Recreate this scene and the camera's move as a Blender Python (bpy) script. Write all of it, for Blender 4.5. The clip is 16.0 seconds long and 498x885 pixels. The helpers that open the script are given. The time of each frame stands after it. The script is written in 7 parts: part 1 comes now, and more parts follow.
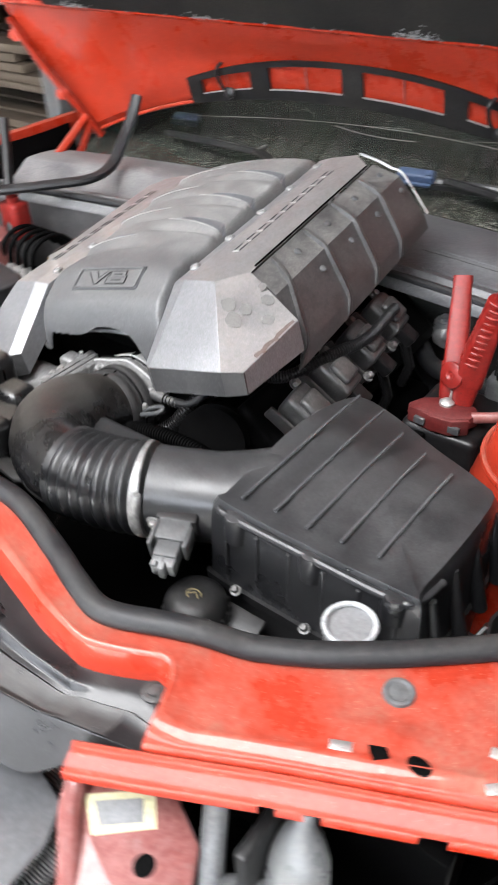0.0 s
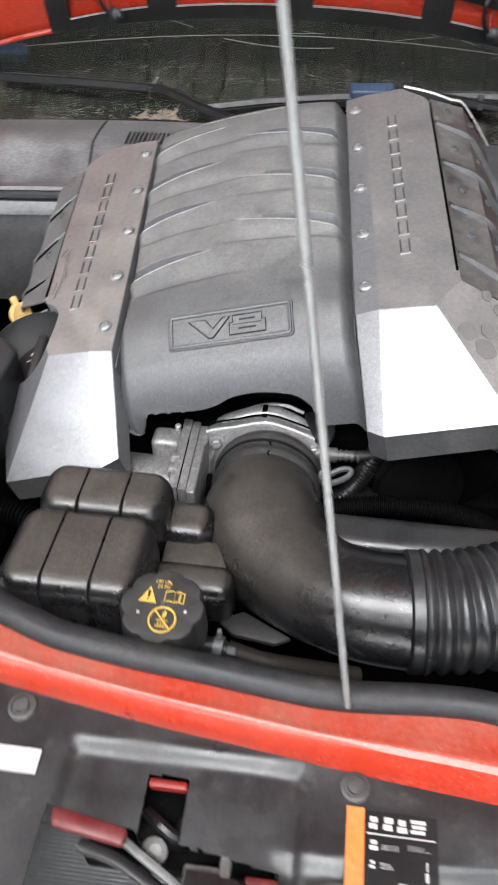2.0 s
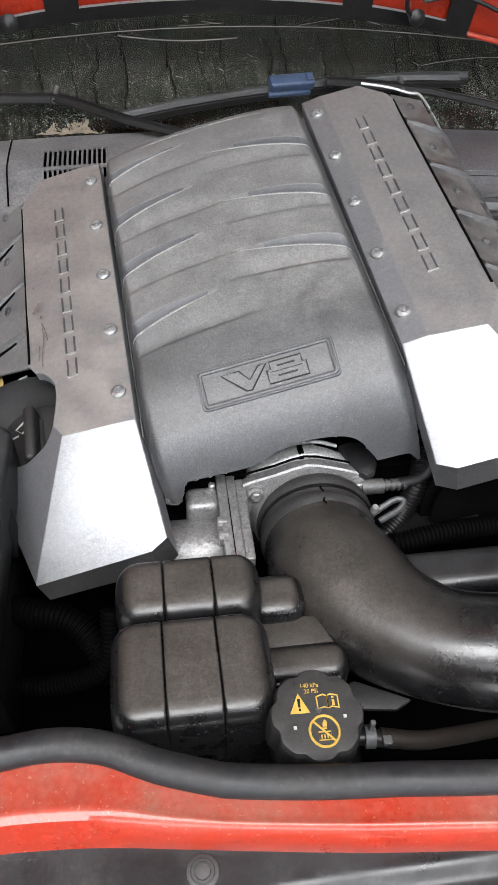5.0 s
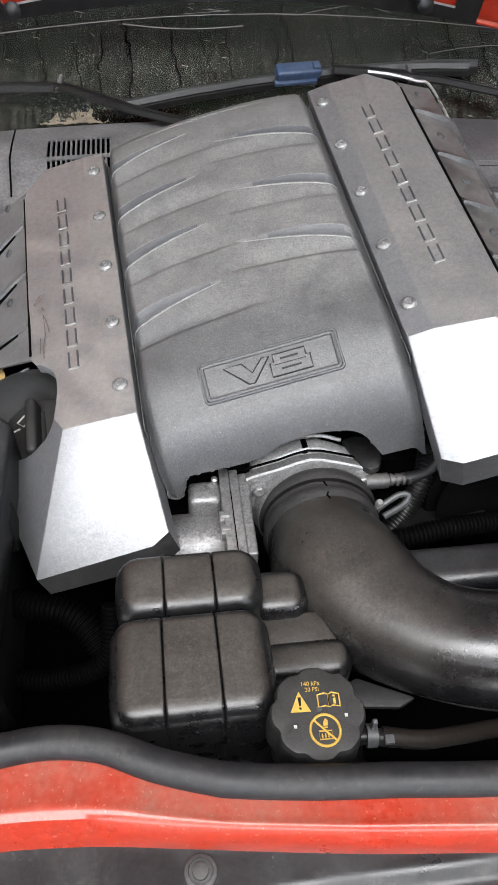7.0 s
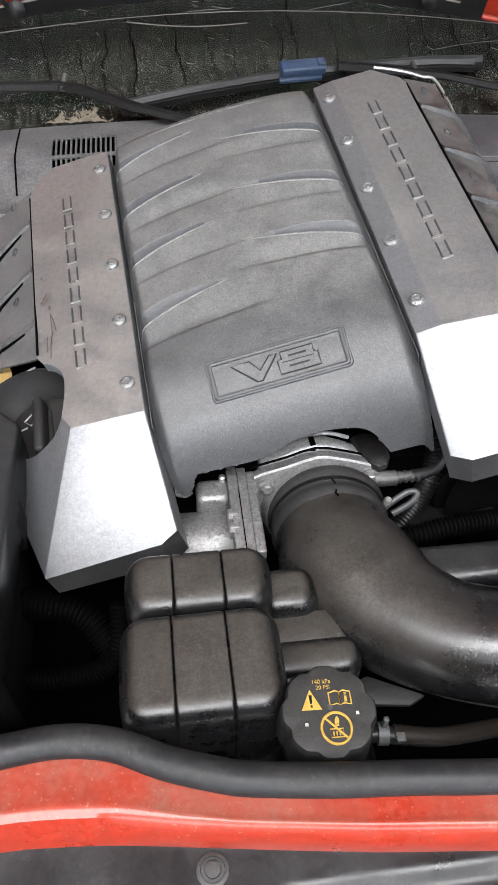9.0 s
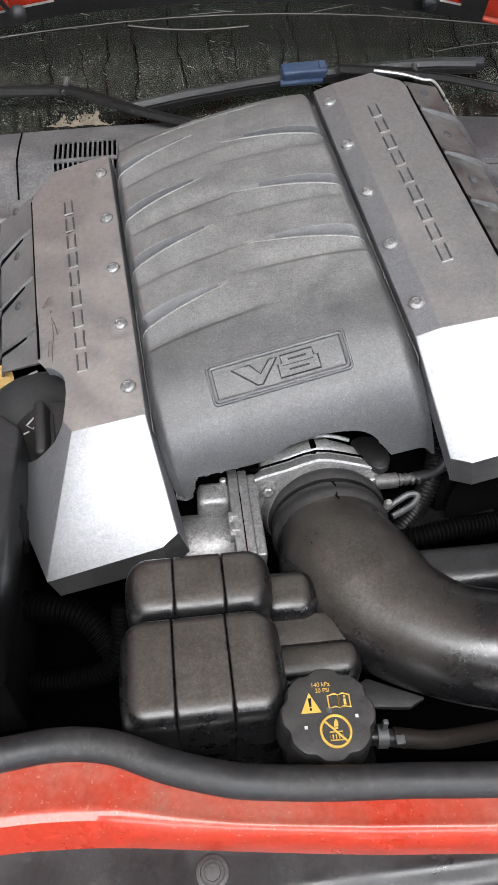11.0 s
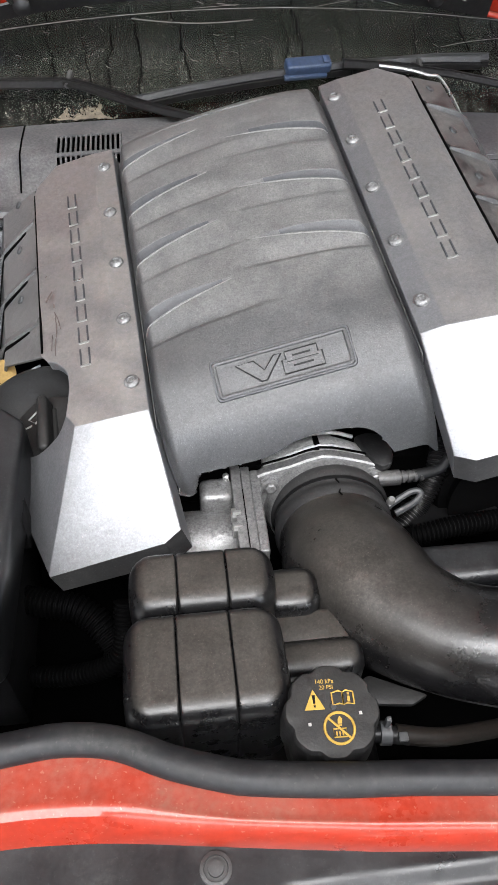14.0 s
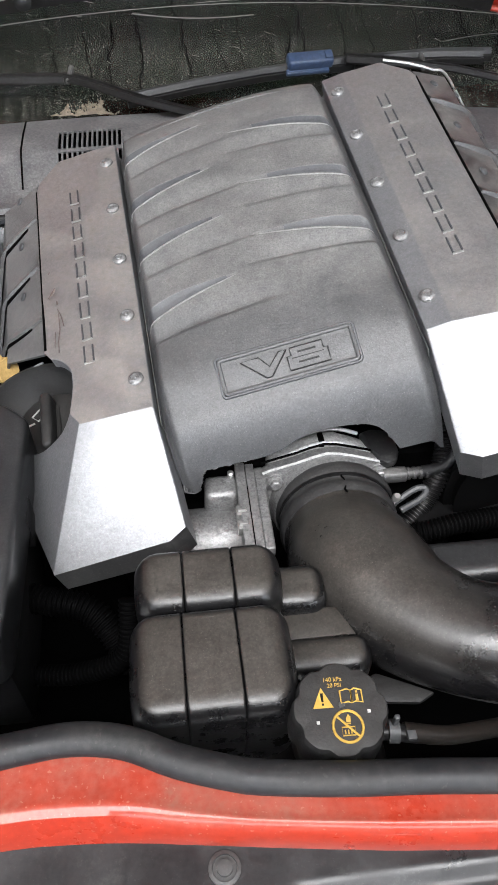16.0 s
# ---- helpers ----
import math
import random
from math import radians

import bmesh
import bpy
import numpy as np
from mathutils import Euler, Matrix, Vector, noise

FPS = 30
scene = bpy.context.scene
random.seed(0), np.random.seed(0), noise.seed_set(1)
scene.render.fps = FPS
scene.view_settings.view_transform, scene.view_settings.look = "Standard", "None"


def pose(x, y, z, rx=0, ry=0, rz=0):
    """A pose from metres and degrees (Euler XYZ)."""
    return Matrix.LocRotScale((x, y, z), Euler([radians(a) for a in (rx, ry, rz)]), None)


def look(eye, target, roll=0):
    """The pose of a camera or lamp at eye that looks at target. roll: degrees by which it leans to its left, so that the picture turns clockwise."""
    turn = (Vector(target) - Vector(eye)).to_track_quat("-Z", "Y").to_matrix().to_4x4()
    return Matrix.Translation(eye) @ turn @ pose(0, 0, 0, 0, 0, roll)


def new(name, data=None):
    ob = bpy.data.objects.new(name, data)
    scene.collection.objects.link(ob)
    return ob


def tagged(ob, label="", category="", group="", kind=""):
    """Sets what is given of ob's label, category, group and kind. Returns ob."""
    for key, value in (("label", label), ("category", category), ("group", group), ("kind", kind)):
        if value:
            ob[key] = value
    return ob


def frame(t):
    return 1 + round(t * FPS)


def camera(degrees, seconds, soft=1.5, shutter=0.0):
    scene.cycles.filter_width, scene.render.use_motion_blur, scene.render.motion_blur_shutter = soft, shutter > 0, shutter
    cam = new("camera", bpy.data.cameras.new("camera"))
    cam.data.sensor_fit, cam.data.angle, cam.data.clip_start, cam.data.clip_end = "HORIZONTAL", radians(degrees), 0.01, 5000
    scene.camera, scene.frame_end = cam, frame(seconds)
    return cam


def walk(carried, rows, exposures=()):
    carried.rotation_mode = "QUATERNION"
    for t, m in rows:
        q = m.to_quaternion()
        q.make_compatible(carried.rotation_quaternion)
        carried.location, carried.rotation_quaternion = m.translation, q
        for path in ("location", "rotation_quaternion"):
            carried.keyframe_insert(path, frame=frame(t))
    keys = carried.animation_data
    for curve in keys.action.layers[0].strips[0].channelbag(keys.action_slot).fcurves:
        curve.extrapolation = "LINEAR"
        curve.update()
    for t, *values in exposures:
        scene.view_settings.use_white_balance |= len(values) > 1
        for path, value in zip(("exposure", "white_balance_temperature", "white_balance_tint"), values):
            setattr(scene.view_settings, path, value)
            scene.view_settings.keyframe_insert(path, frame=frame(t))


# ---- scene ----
cam = camera(36.1, 16.0, soft=0.85, shutter=0.5)
PATH = [
    (0, (0.76, -0.7, 1.358), (-0.22, 0.536, 0.129), -2.6),
    (0.5, (0.565, -0.811, 1.426), (-0.018, 0.616, 0.152), -0.8),
    (1, (0.375, -0.826, 1.417), (-0.045, 0.667, 0.155), 0.3),
    (1.5, (0.184, -0.727, 1.394), (-0.18, 0.681, 0.021), -2.9),
    (2, (0.081, -0.65, 1.377), (-0.079, 0.706, -0.084), 0.6),
    (2.5, (-0.071, -0.614, 1.399), (0.101, 0.76, -0.045), 2.3),
    (3, (-0.128, -0.589, 1.401), (0.121, 0.766, -0.05), 2.3),
    (5.5, (-0.116, -0.54, 1.379), (0.099, 0.752, -0.132), 3.0),
    (6, (-0.117, -0.536, 1.377), (0.089, 0.755, -0.137), 2.7),
    (6.5, (-0.111, -0.535, 1.374), (0.102, 0.745, -0.147), 2.8),
    (7, (-0.111, -0.538, 1.377), (0.091, 0.747, -0.143), 2.6),
    (7.5, (-0.11, -0.538, 1.378), (0.088, 0.75, -0.139), 2.3),
    (8, (-0.112, -0.539, 1.379), (0.083, 0.752, -0.136), 2.3),
    (8.5, (-0.112, -0.538, 1.377), (0.085, 0.745, -0.145), 2.4),
    (9, (-0.115, -0.537, 1.375), (0.077, 0.746, -0.147), 2.0),
    (11.5, (-0.111, -0.537, 1.379), (0.07, 0.748, -0.142), 1.5),
    (12, (-0.111, -0.534, 1.378), (0.077, 0.747, -0.146), 1.6),
    (12.5, (-0.11, -0.533, 1.376), (0.077, 0.745, -0.15), 1.5),
    (13, (-0.112, -0.532, 1.376), (0.078, 0.744, -0.152), 1.7),
    (13.5, (-0.114, -0.533, 1.379), (0.075, 0.744, -0.149), 1.8),
    (14, (-0.116, -0.535, 1.378), (0.068, 0.74, -0.151), 2.0),
    (14.5, (-0.115, -0.535, 1.377), (0.073, 0.74, -0.152), 1.9),
    (15, (-0.118, -0.532, 1.377), (0.073, 0.74, -0.154), 2.3),
    (15.5, (-0.12, -0.532, 1.375), (0.072, 0.734, -0.161), 2.3),
    (16, (-0.121, -0.532, 1.375), (0.064, 0.737, -0.159), 1.9),
]
walk(cam, [(t, look(eye, target, roll)) for t, eye, target, roll in PATH], [(0, 3.80), (0.5, 3.62), (1.0, 3.72), (1.5, 3.6), (2.0, 3.45), (2.5, 3.25), (3, 3.25), (16, 3.25)])

# ---- light ----
world = bpy.data.worlds.new("overcast")
scene.world = world
world.use_nodes = True
wn = world.node_tree
sky = wn.nodes.new("ShaderNodeTexSky")
sky.sky_type, sky.sun_disc = "NISHITA", False
sky.sun_elevation, sky.sun_rotation = radians(60), radians(180)
sky.air_density, sky.dust_density, sky.ozone_density = 1.0, 6.0, 1.0
veil = wn.nodes.new("ShaderNodeMix")
veil.data_type = "RGBA"
veil.inputs["Factor"].default_value = 0.75
veil.inputs["B"].default_value = (7.0, 7.5, 8.3, 1)
wn.links.new(sky.outputs[0], veil.inputs["A"])
back = wn.nodes["Background"]
wn.links.new(veil.outputs["Result"], back.inputs["Color"])
back.inputs["Strength"].default_value = 0.145
# hazy sun falls on the yard ahead of the open shed
sun = new("sun", bpy.data.lights.new("sun", "SUN"))
sun.data.energy, sun.data.angle, sun.data.color = 5.0, radians(2.0), (1.0, 0.985, 0.96)
sun.matrix_world = look((0, -5.0, 8.66), (0, 0, 0))
# unseen overhead area light, added and placed to give the facets their highlights
strip = new("added_strip_light", bpy.data.lights.new("added_strip_light", "AREA"))
strip.data.shape, strip.data.size, strip.data.size_y, strip.data.energy = "RECTANGLE", 3.2, 1.1, 26.5
strip.data.color = (0.97, 0.975, 1.0)
strip.matrix_world = look((-0.3, -1.6, 3.19), (-0.3, -1.599, 0.0))

# ---- materials ----


def mat(name, base, rough=0.5, metal=0.0, dust=(0.3, 0.27, 0.23), amount=0.0, fine=220.0, coarse=9.0, var=0.2, bump=0.15, coat=0.0, spots=0.0, streak=None, spec=0.5, cloud=0.15, settle=0.0, wear=0.0, worn=(0.2, 0.17, 0.14), cover=(0.35, 0.68), fade=None, rest=(0.45, 0.95), mottle=(150.0, 0.16)):
    """A worn surface: base colour with fine grain, patches of dust (settle: lying on what faces up), sharp worn patches and small pale specks."""
    m = bpy.data.materials.new(name)
    m.use_nodes = True
    t = m.node_tree
    N, L = t.nodes, t.links
    bs = N["Principled BSDF"]
    pos = N.new("ShaderNodeNewGeometry").outputs["Position"]
    if streak:
        sc = N.new("ShaderNodeVectorMath")
        sc.operation = "MULTIPLY"
        sc.inputs[1].default_value = streak
        L.new(pos, sc.inputs[0])
        pos = sc.outputs[0]

    def tex(scale, detail=4.0, r=0.6):
        n = N.new("ShaderNodeTexNoise")
        n.inputs["Scale"].default_value, n.inputs["Detail"].default_value, n.inputs["Roughness"].default_value = scale, detail, r
        L.new(pos, n.inputs["Vector"])
        return n.outputs["Fac"]

    def ramp(x, lo, hi, a=0.0, b=1.0):
        n = N.new("ShaderNodeMapRange")
        n.inputs[1].default_value, n.inputs[2].default_value, n.inputs[3].default_value, n.inputs[4].default_value = lo, hi, a, b
        L.new(x, n.inputs[0])
        return n.outputs[0]

    def mix(f, a, b):
        n = N.new("ShaderNodeMix")
        n.data_type = "RGBA"
        for key, v in (("Factor", f), ("A", a), ("B", b)):
            if isinstance(v, (tuple, list)):
                n.inputs[key].default_value = (*v[:3], 1)
            elif isinstance(v, float):
                n.inputs[key].default_value = v
            else:
                L.new(v, n.inputs[key])
        return n.outputs["Result"]

    grain, patch = tex(fine), tex(coarse, 6.0, 0.65)
    col = mix(ramp(grain, 0.3, 0.7), [c * (1 - var) for c in base], [c * (1 + var) for c in base])
    if amount > 0:
        mul = N.new("ShaderNodeMath")
        mul.operation = "MULTIPLY"
        L.new(ramp(patch, cover[0], cover[1], cloud, 1.0), mul.inputs[0])
        L.new(ramp(grain, 0.2, 0.75, amount * 0.35, amount), mul.inputs[1])
        film = mul.outputs[0]
        if settle > 0:
            xyz = N.new("ShaderNodeSeparateXYZ")
            L.new(N.new("ShaderNodeNewGeometry").outputs["Normal"], xyz.inputs[0])
            lie = N.new("ShaderNodeMath")
            lie.operation = "MULTIPLY"
            L.new(film, lie.inputs[0])
            L.new(ramp(xyz.outputs["Z"], rest[0], rest[1], 1 - settle, 1.0), lie.inputs[1])
            film = lie.outputs[0]
        if fade:
            along = N.new("ShaderNodeSeparateXYZ")
            L.new(pos, along.inputs[0])
            thin = N.new("ShaderNodeMath")
            thin.operation = "MULTIPLY"
            L.new(film, thin.inputs[0])
            L.new(ramp(along.outputs[fade[0]], fade[1], fade[2], 1.0, fade[3]), thin.inputs[1])
            film = thin.outputs[0]
        col = mix(film, col, dust)
    if wear > 0:
        rub = ramp(tex(coarse * 2.6, 8.0, 0.72), 0.56, 0.66, 0.0, wear)
        if settle > 0.55:
            low = N.new("ShaderNodeMath")
            low.operation = "MULTIPLY"
            L.new(rub, low.inputs[0])
            L.new(film, low.inputs[1])
            rub = low.outputs[0]
        col = mix(rub, col, worn)
    if spots > 0:
        col = mix(ramp(tex(fine * 1.7, 1.0), 0.68, 0.73, 0.0, spots), col, [min(1, c * 1.6) for c in dust])
    if mottle[1] > 0:
        shade = N.new("ShaderNodeMix")
        shade.data_type, shade.blend_type = "RGBA", "MULTIPLY"
        shade.inputs["Factor"].default_value = 1.0
        L.new(col, shade.inputs["A"])
        L.new(ramp(tex(mottle[0], 7.0, 0.72), 0.32, 0.68, 1 - mottle[1], 1 + mottle[1]), shade.inputs["B"])
        col = shade.outputs["Result"]
    L.new(col, bs.inputs["Base Color"])
    gloss = ramp(patch, 0.3, 0.7, max(0.03, rough - 0.07), min(1, rough + 0.12))
    if amount > 0:
        dull = N.new("ShaderNodeMath")
        dull.operation = "MULTIPLY_ADD"
        L.new(film, dull.inputs[0])
        dull.inputs[1].default_value = 0.35
        L.new(gloss, dull.inputs[2])
        gloss = dull.outputs[0]
    L.new(gloss, bs.inputs["Roughness"])
    bs.inputs["Metallic"].default_value = metal
    bs.inputs["Specular IOR Level"].default_value = spec
    bs.inputs["Coat Weight"].default_value = coat
    bs.inputs["Coat Roughness"].default_value = 0.05
    if bump > 0:
        b = N.new("ShaderNodeBump")
        b.inputs["Strength"].default_value, b.inputs["Distance"].default_value = bump, 0.0008
        L.new(grain, b.inputs["Height"])
        L.new(b.outputs[0], bs.inputs["Normal"])
    return m


M_COVER = mat("grained_grey_plastic", (0.046, 0.047, 0.049), 0.44, amount=0.95, dust=(0.184, 0.179, 0.170), fine=520, coarse=36, cloud=0.42, settle=0.75, var=0.28, bump=0.5, spots=0.28, wear=0.6, worn=(0.092, 0.092, 0.088), cover=(0.32, 0.66), fade=("Y", 0.070, 0.02, 0.40), mottle=(170.0, 0.15))
# clean plastic, made darker still for the shade in hollows and grooves
M_GILL = mat("clean_shaded_grey_plastic", (0.040, 0.042, 0.046), 0.36, amount=0.15, dust=(0.10, 0.10, 0.10), fine=520, coarse=60, bump=0.3)
M_RAIL = mat("silver_painted_plastic", (0.215, 0.218, 0.227), 0.37, metal=0.62, amount=0.95, dust=(0.305, 0.266, 0.233), fine=520, coarse=26, cloud=0.5, settle=1.0, var=0.15, bump=0.05, spots=0.38, wear=0.45, worn=(0.150, 0.112, 0.090), rest=(0.87, 0.96), mottle=(170.0, 0.13), fade=("X", -0.06, 0.10, 0.66))
M_FLANK = mat("dark_moulded_plastic", (0.022, 0.022, 0.023), 0.38, amount=0.8, dust=(0.175, 0.168, 0.158), fine=380, coarse=30, settle=0.75, bump=0.15, spots=0.2, spec=0.55, wear=0.28, worn=(0.050, 0.048, 0.046), mottle=(120.0, 0.2), rest=(0.55, 0.97))
M_DUCT = mat("dusty_black_plastic", (0.0050, 0.0050, 0.0058), 0.22, amount=0.95, dust=(0.090, 0.081, 0.069), coarse=16, fine=480, cloud=0.5, settle=0.92, bump=0.15, spots=0.4, spec=0.55, cover=(0.36, 0.62), fade=("X", 0.01, 0.13, 0.08), wear=0.45, worn=(0.028, 0.024, 0.021), rest=(0.25, 0.9), mottle=(210.0, 0.34))
M_RESO = mat("brown_dusted_black_plastic", (0.0045, 0.0045, 0.005), 0.28, amount=0.95, dust=(0.066, 0.059, 0.050), var=0.5, coarse=40, fine=480, cloud=0.75, settle=0.99, bump=0.12, spots=0.55, spec=0.5, wear=0.5, worn=(0.020, 0.018, 0.015), rest=(0.78, 0.985), mottle=(190.0, 0.3))
M_CAP = mat("dusty_matt_black_plastic", (0.010, 0.010, 0.0105), 0.45, amount=0.8, dust=(0.034, 0.032, 0.029), fine=520, coarse=30, cloud=0.5, settle=0.6, var=0.3, bump=0.3, spots=0.25, spec=0.4)
M_HOSE = mat("brown_dusted_rubber", (0.008, 0.007, 0.006), 0.5, amount=0.6, dust=(0.024, 0.016, 0.011), fine=300, coarse=30, settle=0.4, bump=0.2, spec=0.2)
M_SMUDGE = mat("grey_smudge", (0.120, 0.118, 0.114), 0.42, metal=0.35, amount=0.6, dust=(0.125, 0.121, 0.115), fine=400, coarse=90, bump=0.05, cloud=0.5)
M_RUSTY = mat("worn_brown_edge", (0.085, 0.060, 0.052), 0.6, amount=0.5, dust=(0.12, 0.10, 0.092), fine=400, coarse=120, bump=0.3)
M_PIPE = mat("clean_aluminium", (0.62, 0.62, 0.62), 0.28, metal=0.9, amount=0.2, dust=(0.2, 0.19, 0.18), fine=300, coarse=60, var=0.06, bump=0.02)
M_RIM = mat("clear_pale_plastic", (0.30, 0.31, 0.32), 0.22, amount=0.2, dust=(0.2, 0.19, 0.18), coarse=40, bump=0.0)
M_DULL = mat("worn_yellow_print", (0.13, 0.105, 0.045), 0.6, amount=0.5, dust=(0.05, 0.045, 0.035), fine=500, coarse=200, bump=0.0)
M_CUFF = mat("grey_dusted_rubber", (0.016, 0.016, 0.017), 0.42, amount=0.7, dust=(0.070, 0.067, 0.062), coarse=24, fine=420, cloud=0.4, settle=0.8, bump=0.12, spots=0.3, spec=0.4, wear=0.4, worn=(0.02, 0.019, 0.018))
M_SPECK = mat("pale_dust", (0.24, 0.235, 0.215), 0.8, amount=0.3, bump=0.0)
M_CAST = mat("bright_cast_aluminium", (0.46, 0.46, 0.455), 0.42, metal=0.25, amount=0.5, dust=(0.24, 0.235, 0.225), fine=420, coarse=70, var=0.3, bump=0.4, mottle=(220.0, 0.3))
M_MAROON = mat("dusty_maroon_plastic", (0.075, 0.008, 0.008), 0.4, amount=0.5, dust=(0.105, 0.040, 0.037), fine=200, coarse=30, bump=0.05, spec=0.3)
M_SLATE = mat("slate_grey_plastic", (0.050, 0.053, 0.058), 0.38, amount=0.5, dust=(0.085, 0.085, 0.083), coarse=9, bump=0.1)
M_CREST = mat("pale_grey_edge", (0.165, 0.163, 0.158), 0.5, amount=0.5, dust=(0.13, 0.128, 0.122), fine=300, coarse=70, bump=0.2)
M_BOX = mat("dusty_slate_plastic", (0.0058, 0.006, 0.0068), 0.30, amount=0.75, dust=(0.062, 0.062, 0.062), coarse=10, fine=420, cloud=0.25, settle=0.92, bump=0.12, spots=0.25, spec=0.45, wear=0.35, worn=(0.03, 0.03, 0.03), mottle=(90.0, 0.22))
M_BLACK = mat("black_plastic", (0.004, 0.004, 0.0045), 0.36, amount=0.10, dust=(0.12, 0.115, 0.105), fine=260, settle=0.5, bump=0.15, spec=0.25)
M_GLOSS = mat("black_vent_plastic", (0.004, 0.004, 0.0045), 0.45, amount=0.04, fine=260, bump=0.05, spec=0.15)
# near-black: grime, plus the shade of gaps and the deep bay in its colour
M_DARK = mat("grimy_shaded_black", (0.0009, 0.0009, 0.001), 0.65, amount=0.03, dust=(0.03, 0.028, 0.025), bump=0.3, spec=0.04)
M_GREY = mat("grey_plastic", (0.035, 0.037, 0.04), 0.45, amount=0.5, dust=(0.12, 0.12, 0.115), settle=0.3, bump=0.15)
M_RUBBER = mat("black_rubber", (0.008, 0.0085, 0.010), 0.45, amount=0.65, dust=(0.046, 0.043, 0.039), fine=160, coarse=18, settle=0.8, bump=0.1, spots=0.2, spec=0.25, wear=0.4, worn=(0.085, 0.080, 0.074))
M_RED = mat("red_car_paint", (0.25, 0.0160, 0.0052), 0.26, amount=0.95, dust=(0.190, 0.104, 0.077), fine=220, coarse=11, settle=0.85, var=0.08, bump=0.0, coat=0.36, spots=0.35, spec=0.12, wear=0.42, worn=(0.140, 0.082, 0.060), mottle=(60.0, 0.09), rest=(0.5, 0.95))
M_REDDUST = mat("dusty_red_paint", (0.16, 0.022, 0.016), 0.38, amount=0.95, dust=(0.155, 0.092, 0.088), fine=150, coarse=14, cloud=0.55, var=0.1, bump=0.03, coat=0.4, spec=0.2, wear=0.4, worn=(0.16, 0.12, 0.115))
M_REDPLAST = mat("red_plastic", (0.135, 0.0058, 0.0040), 0.34, amount=0.4, dust=(0.10, 0.026, 0.021), fine=180, coarse=40, settle=0.3, bump=0.05, spec=0.35, wear=0.65, worn=(0.045, 0.010, 0.008))
M_ALU = mat("cast_aluminium", (0.25, 0.25, 0.25), 0.40, metal=0.6, amount=0.7, dust=(0.105, 0.10, 0.092), fine=420, coarse=50, var=0.4, bump=0.6, mottle=(200.0, 0.35))
M_STEEL = mat("bright_steel", (0.45, 0.45, 0.44), 0.3, metal=0.75, amount=0.35, dust=(0.17, 0.16, 0.14), fine=300, coarse=30, var=0.08, bump=0.03)
M_RADPANEL = mat("dusty_black_panel", (0.0075, 0.0075, 0.0082), 0.30, amount=0.6, dust=(0.029, 0.0285, 0.028), coarse=14, fine=300, bump=0.12, spots=0.3, spec=0.4, wear=0.35, worn=(0.066, 0.064, 0.060), fade=("X", 0.10, 0.28, 0.35))
# fade thins the dust to the right and carries the hood's shade there
M_COWL = mat("faded_black_plastic", (0.036, 0.037, 0.041), 0.40, amount=0.8, dust=(0.235, 0.23, 0.222), fine=300, coarse=12, cloud=0.3, settle=0.4, bump=0.15, spots=0.15, wear=0.3, worn=(0.10, 0.098, 0.095), fade=("X", -0.05, 0.28, 0.28))
M_PAD = mat("black_insulation_felt", (0.004, 0.004, 0.0045), 0.75, amount=0.06, fine=500, bump=0.4, spec=0.12)
M_FELT = mat("dusty_insulation_felt", (0.016, 0.016, 0.016), 0.8, amount=0.4, dust=(0.05, 0.048, 0.045), fine=300, coarse=20, bump=0.3, spec=0.1)
M_BLUE = mat("blue_plastic", (0.022, 0.042, 0.090), 0.45, amount=0.35, dust=(0.07, 0.075, 0.085), coarse=60, bump=0.05)
M_YELLOW = mat("yellow_print", (0.40, 0.25, 0.04), 0.55, amount=0.25, dust=(0.16, 0.12, 0.05), var=0.1, bump=0.0, mottle=(150.0, 0.12))
M_YELPLAST = mat("yellow_plastic", (0.45, 0.29, 0.09), 0.45, amount=0.35, dust=(0.3, 0.25, 0.17), bump=0.05)
M_CRUST = mat("crusty_deposit", (0.20, 0.165, 0.12), 0.9, amount=0.8, dust=(0.045, 0.038, 0.030), fine=400, coarse=120, bump=0.9)
M_PALE = mat("pale_grey_plastic", (0.15, 0.154, 0.158), 0.42, amount=0.5, dust=(0.11, 0.11, 0.105), coarse=12, bump=0.1)
M_STICKER = mat("aged_paper", (0.42, 0.39, 0.24), 0.6, amount=0.3, bump=0.0, mottle=(150.0, 0.08))
M_WHITE = mat("white_print", (0.36, 0.36, 0.35), 0.5, amount=0.3, bump=0.0, mottle=(150.0, 0.08))
M_ORANGE = mat("orange_print", (0.42, 0.105, 0.010), 0.5, amount=0.15, bump=0.0, mottle=(150.0, 0.08))
M_CLEAR = mat("milky_plastic", (0.085, 0.088, 0.09), 0.3, amount=0.4, dust=(0.065, 0.063, 0.058), coarse=25, bump=0.03)
M_ROD = mat("milky_grey_tube", (0.095, 0.097, 0.097), 0.30, amount=0.5, dust=(0.06, 0.058, 0.055), fine=90, coarse=45, bump=0.03)
M_FIN = mat("dull_fin_metal", (0.19, 0.192, 0.195), 0.4, metal=0.4, amount=0.5, dust=(0.10, 0.098, 0.09), bump=0.05)
M_WOOD = mat("weathered_wood", (0.075, 0.055, 0.038), 0.7, amount=0.3, dust=(0.12, 0.10, 0.08), fine=60, streak=(1, 1, 8))
M_CONC = mat("concrete", (0.44, 0.44, 0.435), 0.8, amount=0.4, dust=(0.50, 0.49, 0.47), fine=60, coarse=1.5, bump=0.3)
M_WALL = mat("painted_block_wall", (0.17, 0.165, 0.15), 0.8, amount=0.3, fine=50, coarse=1.2, bump=0.2)
M_TIN = mat("galvanised_roof_sheet", (0.30, 0.30, 0.30), 0.5, metal=0.6, amount=0.3, coarse=2)


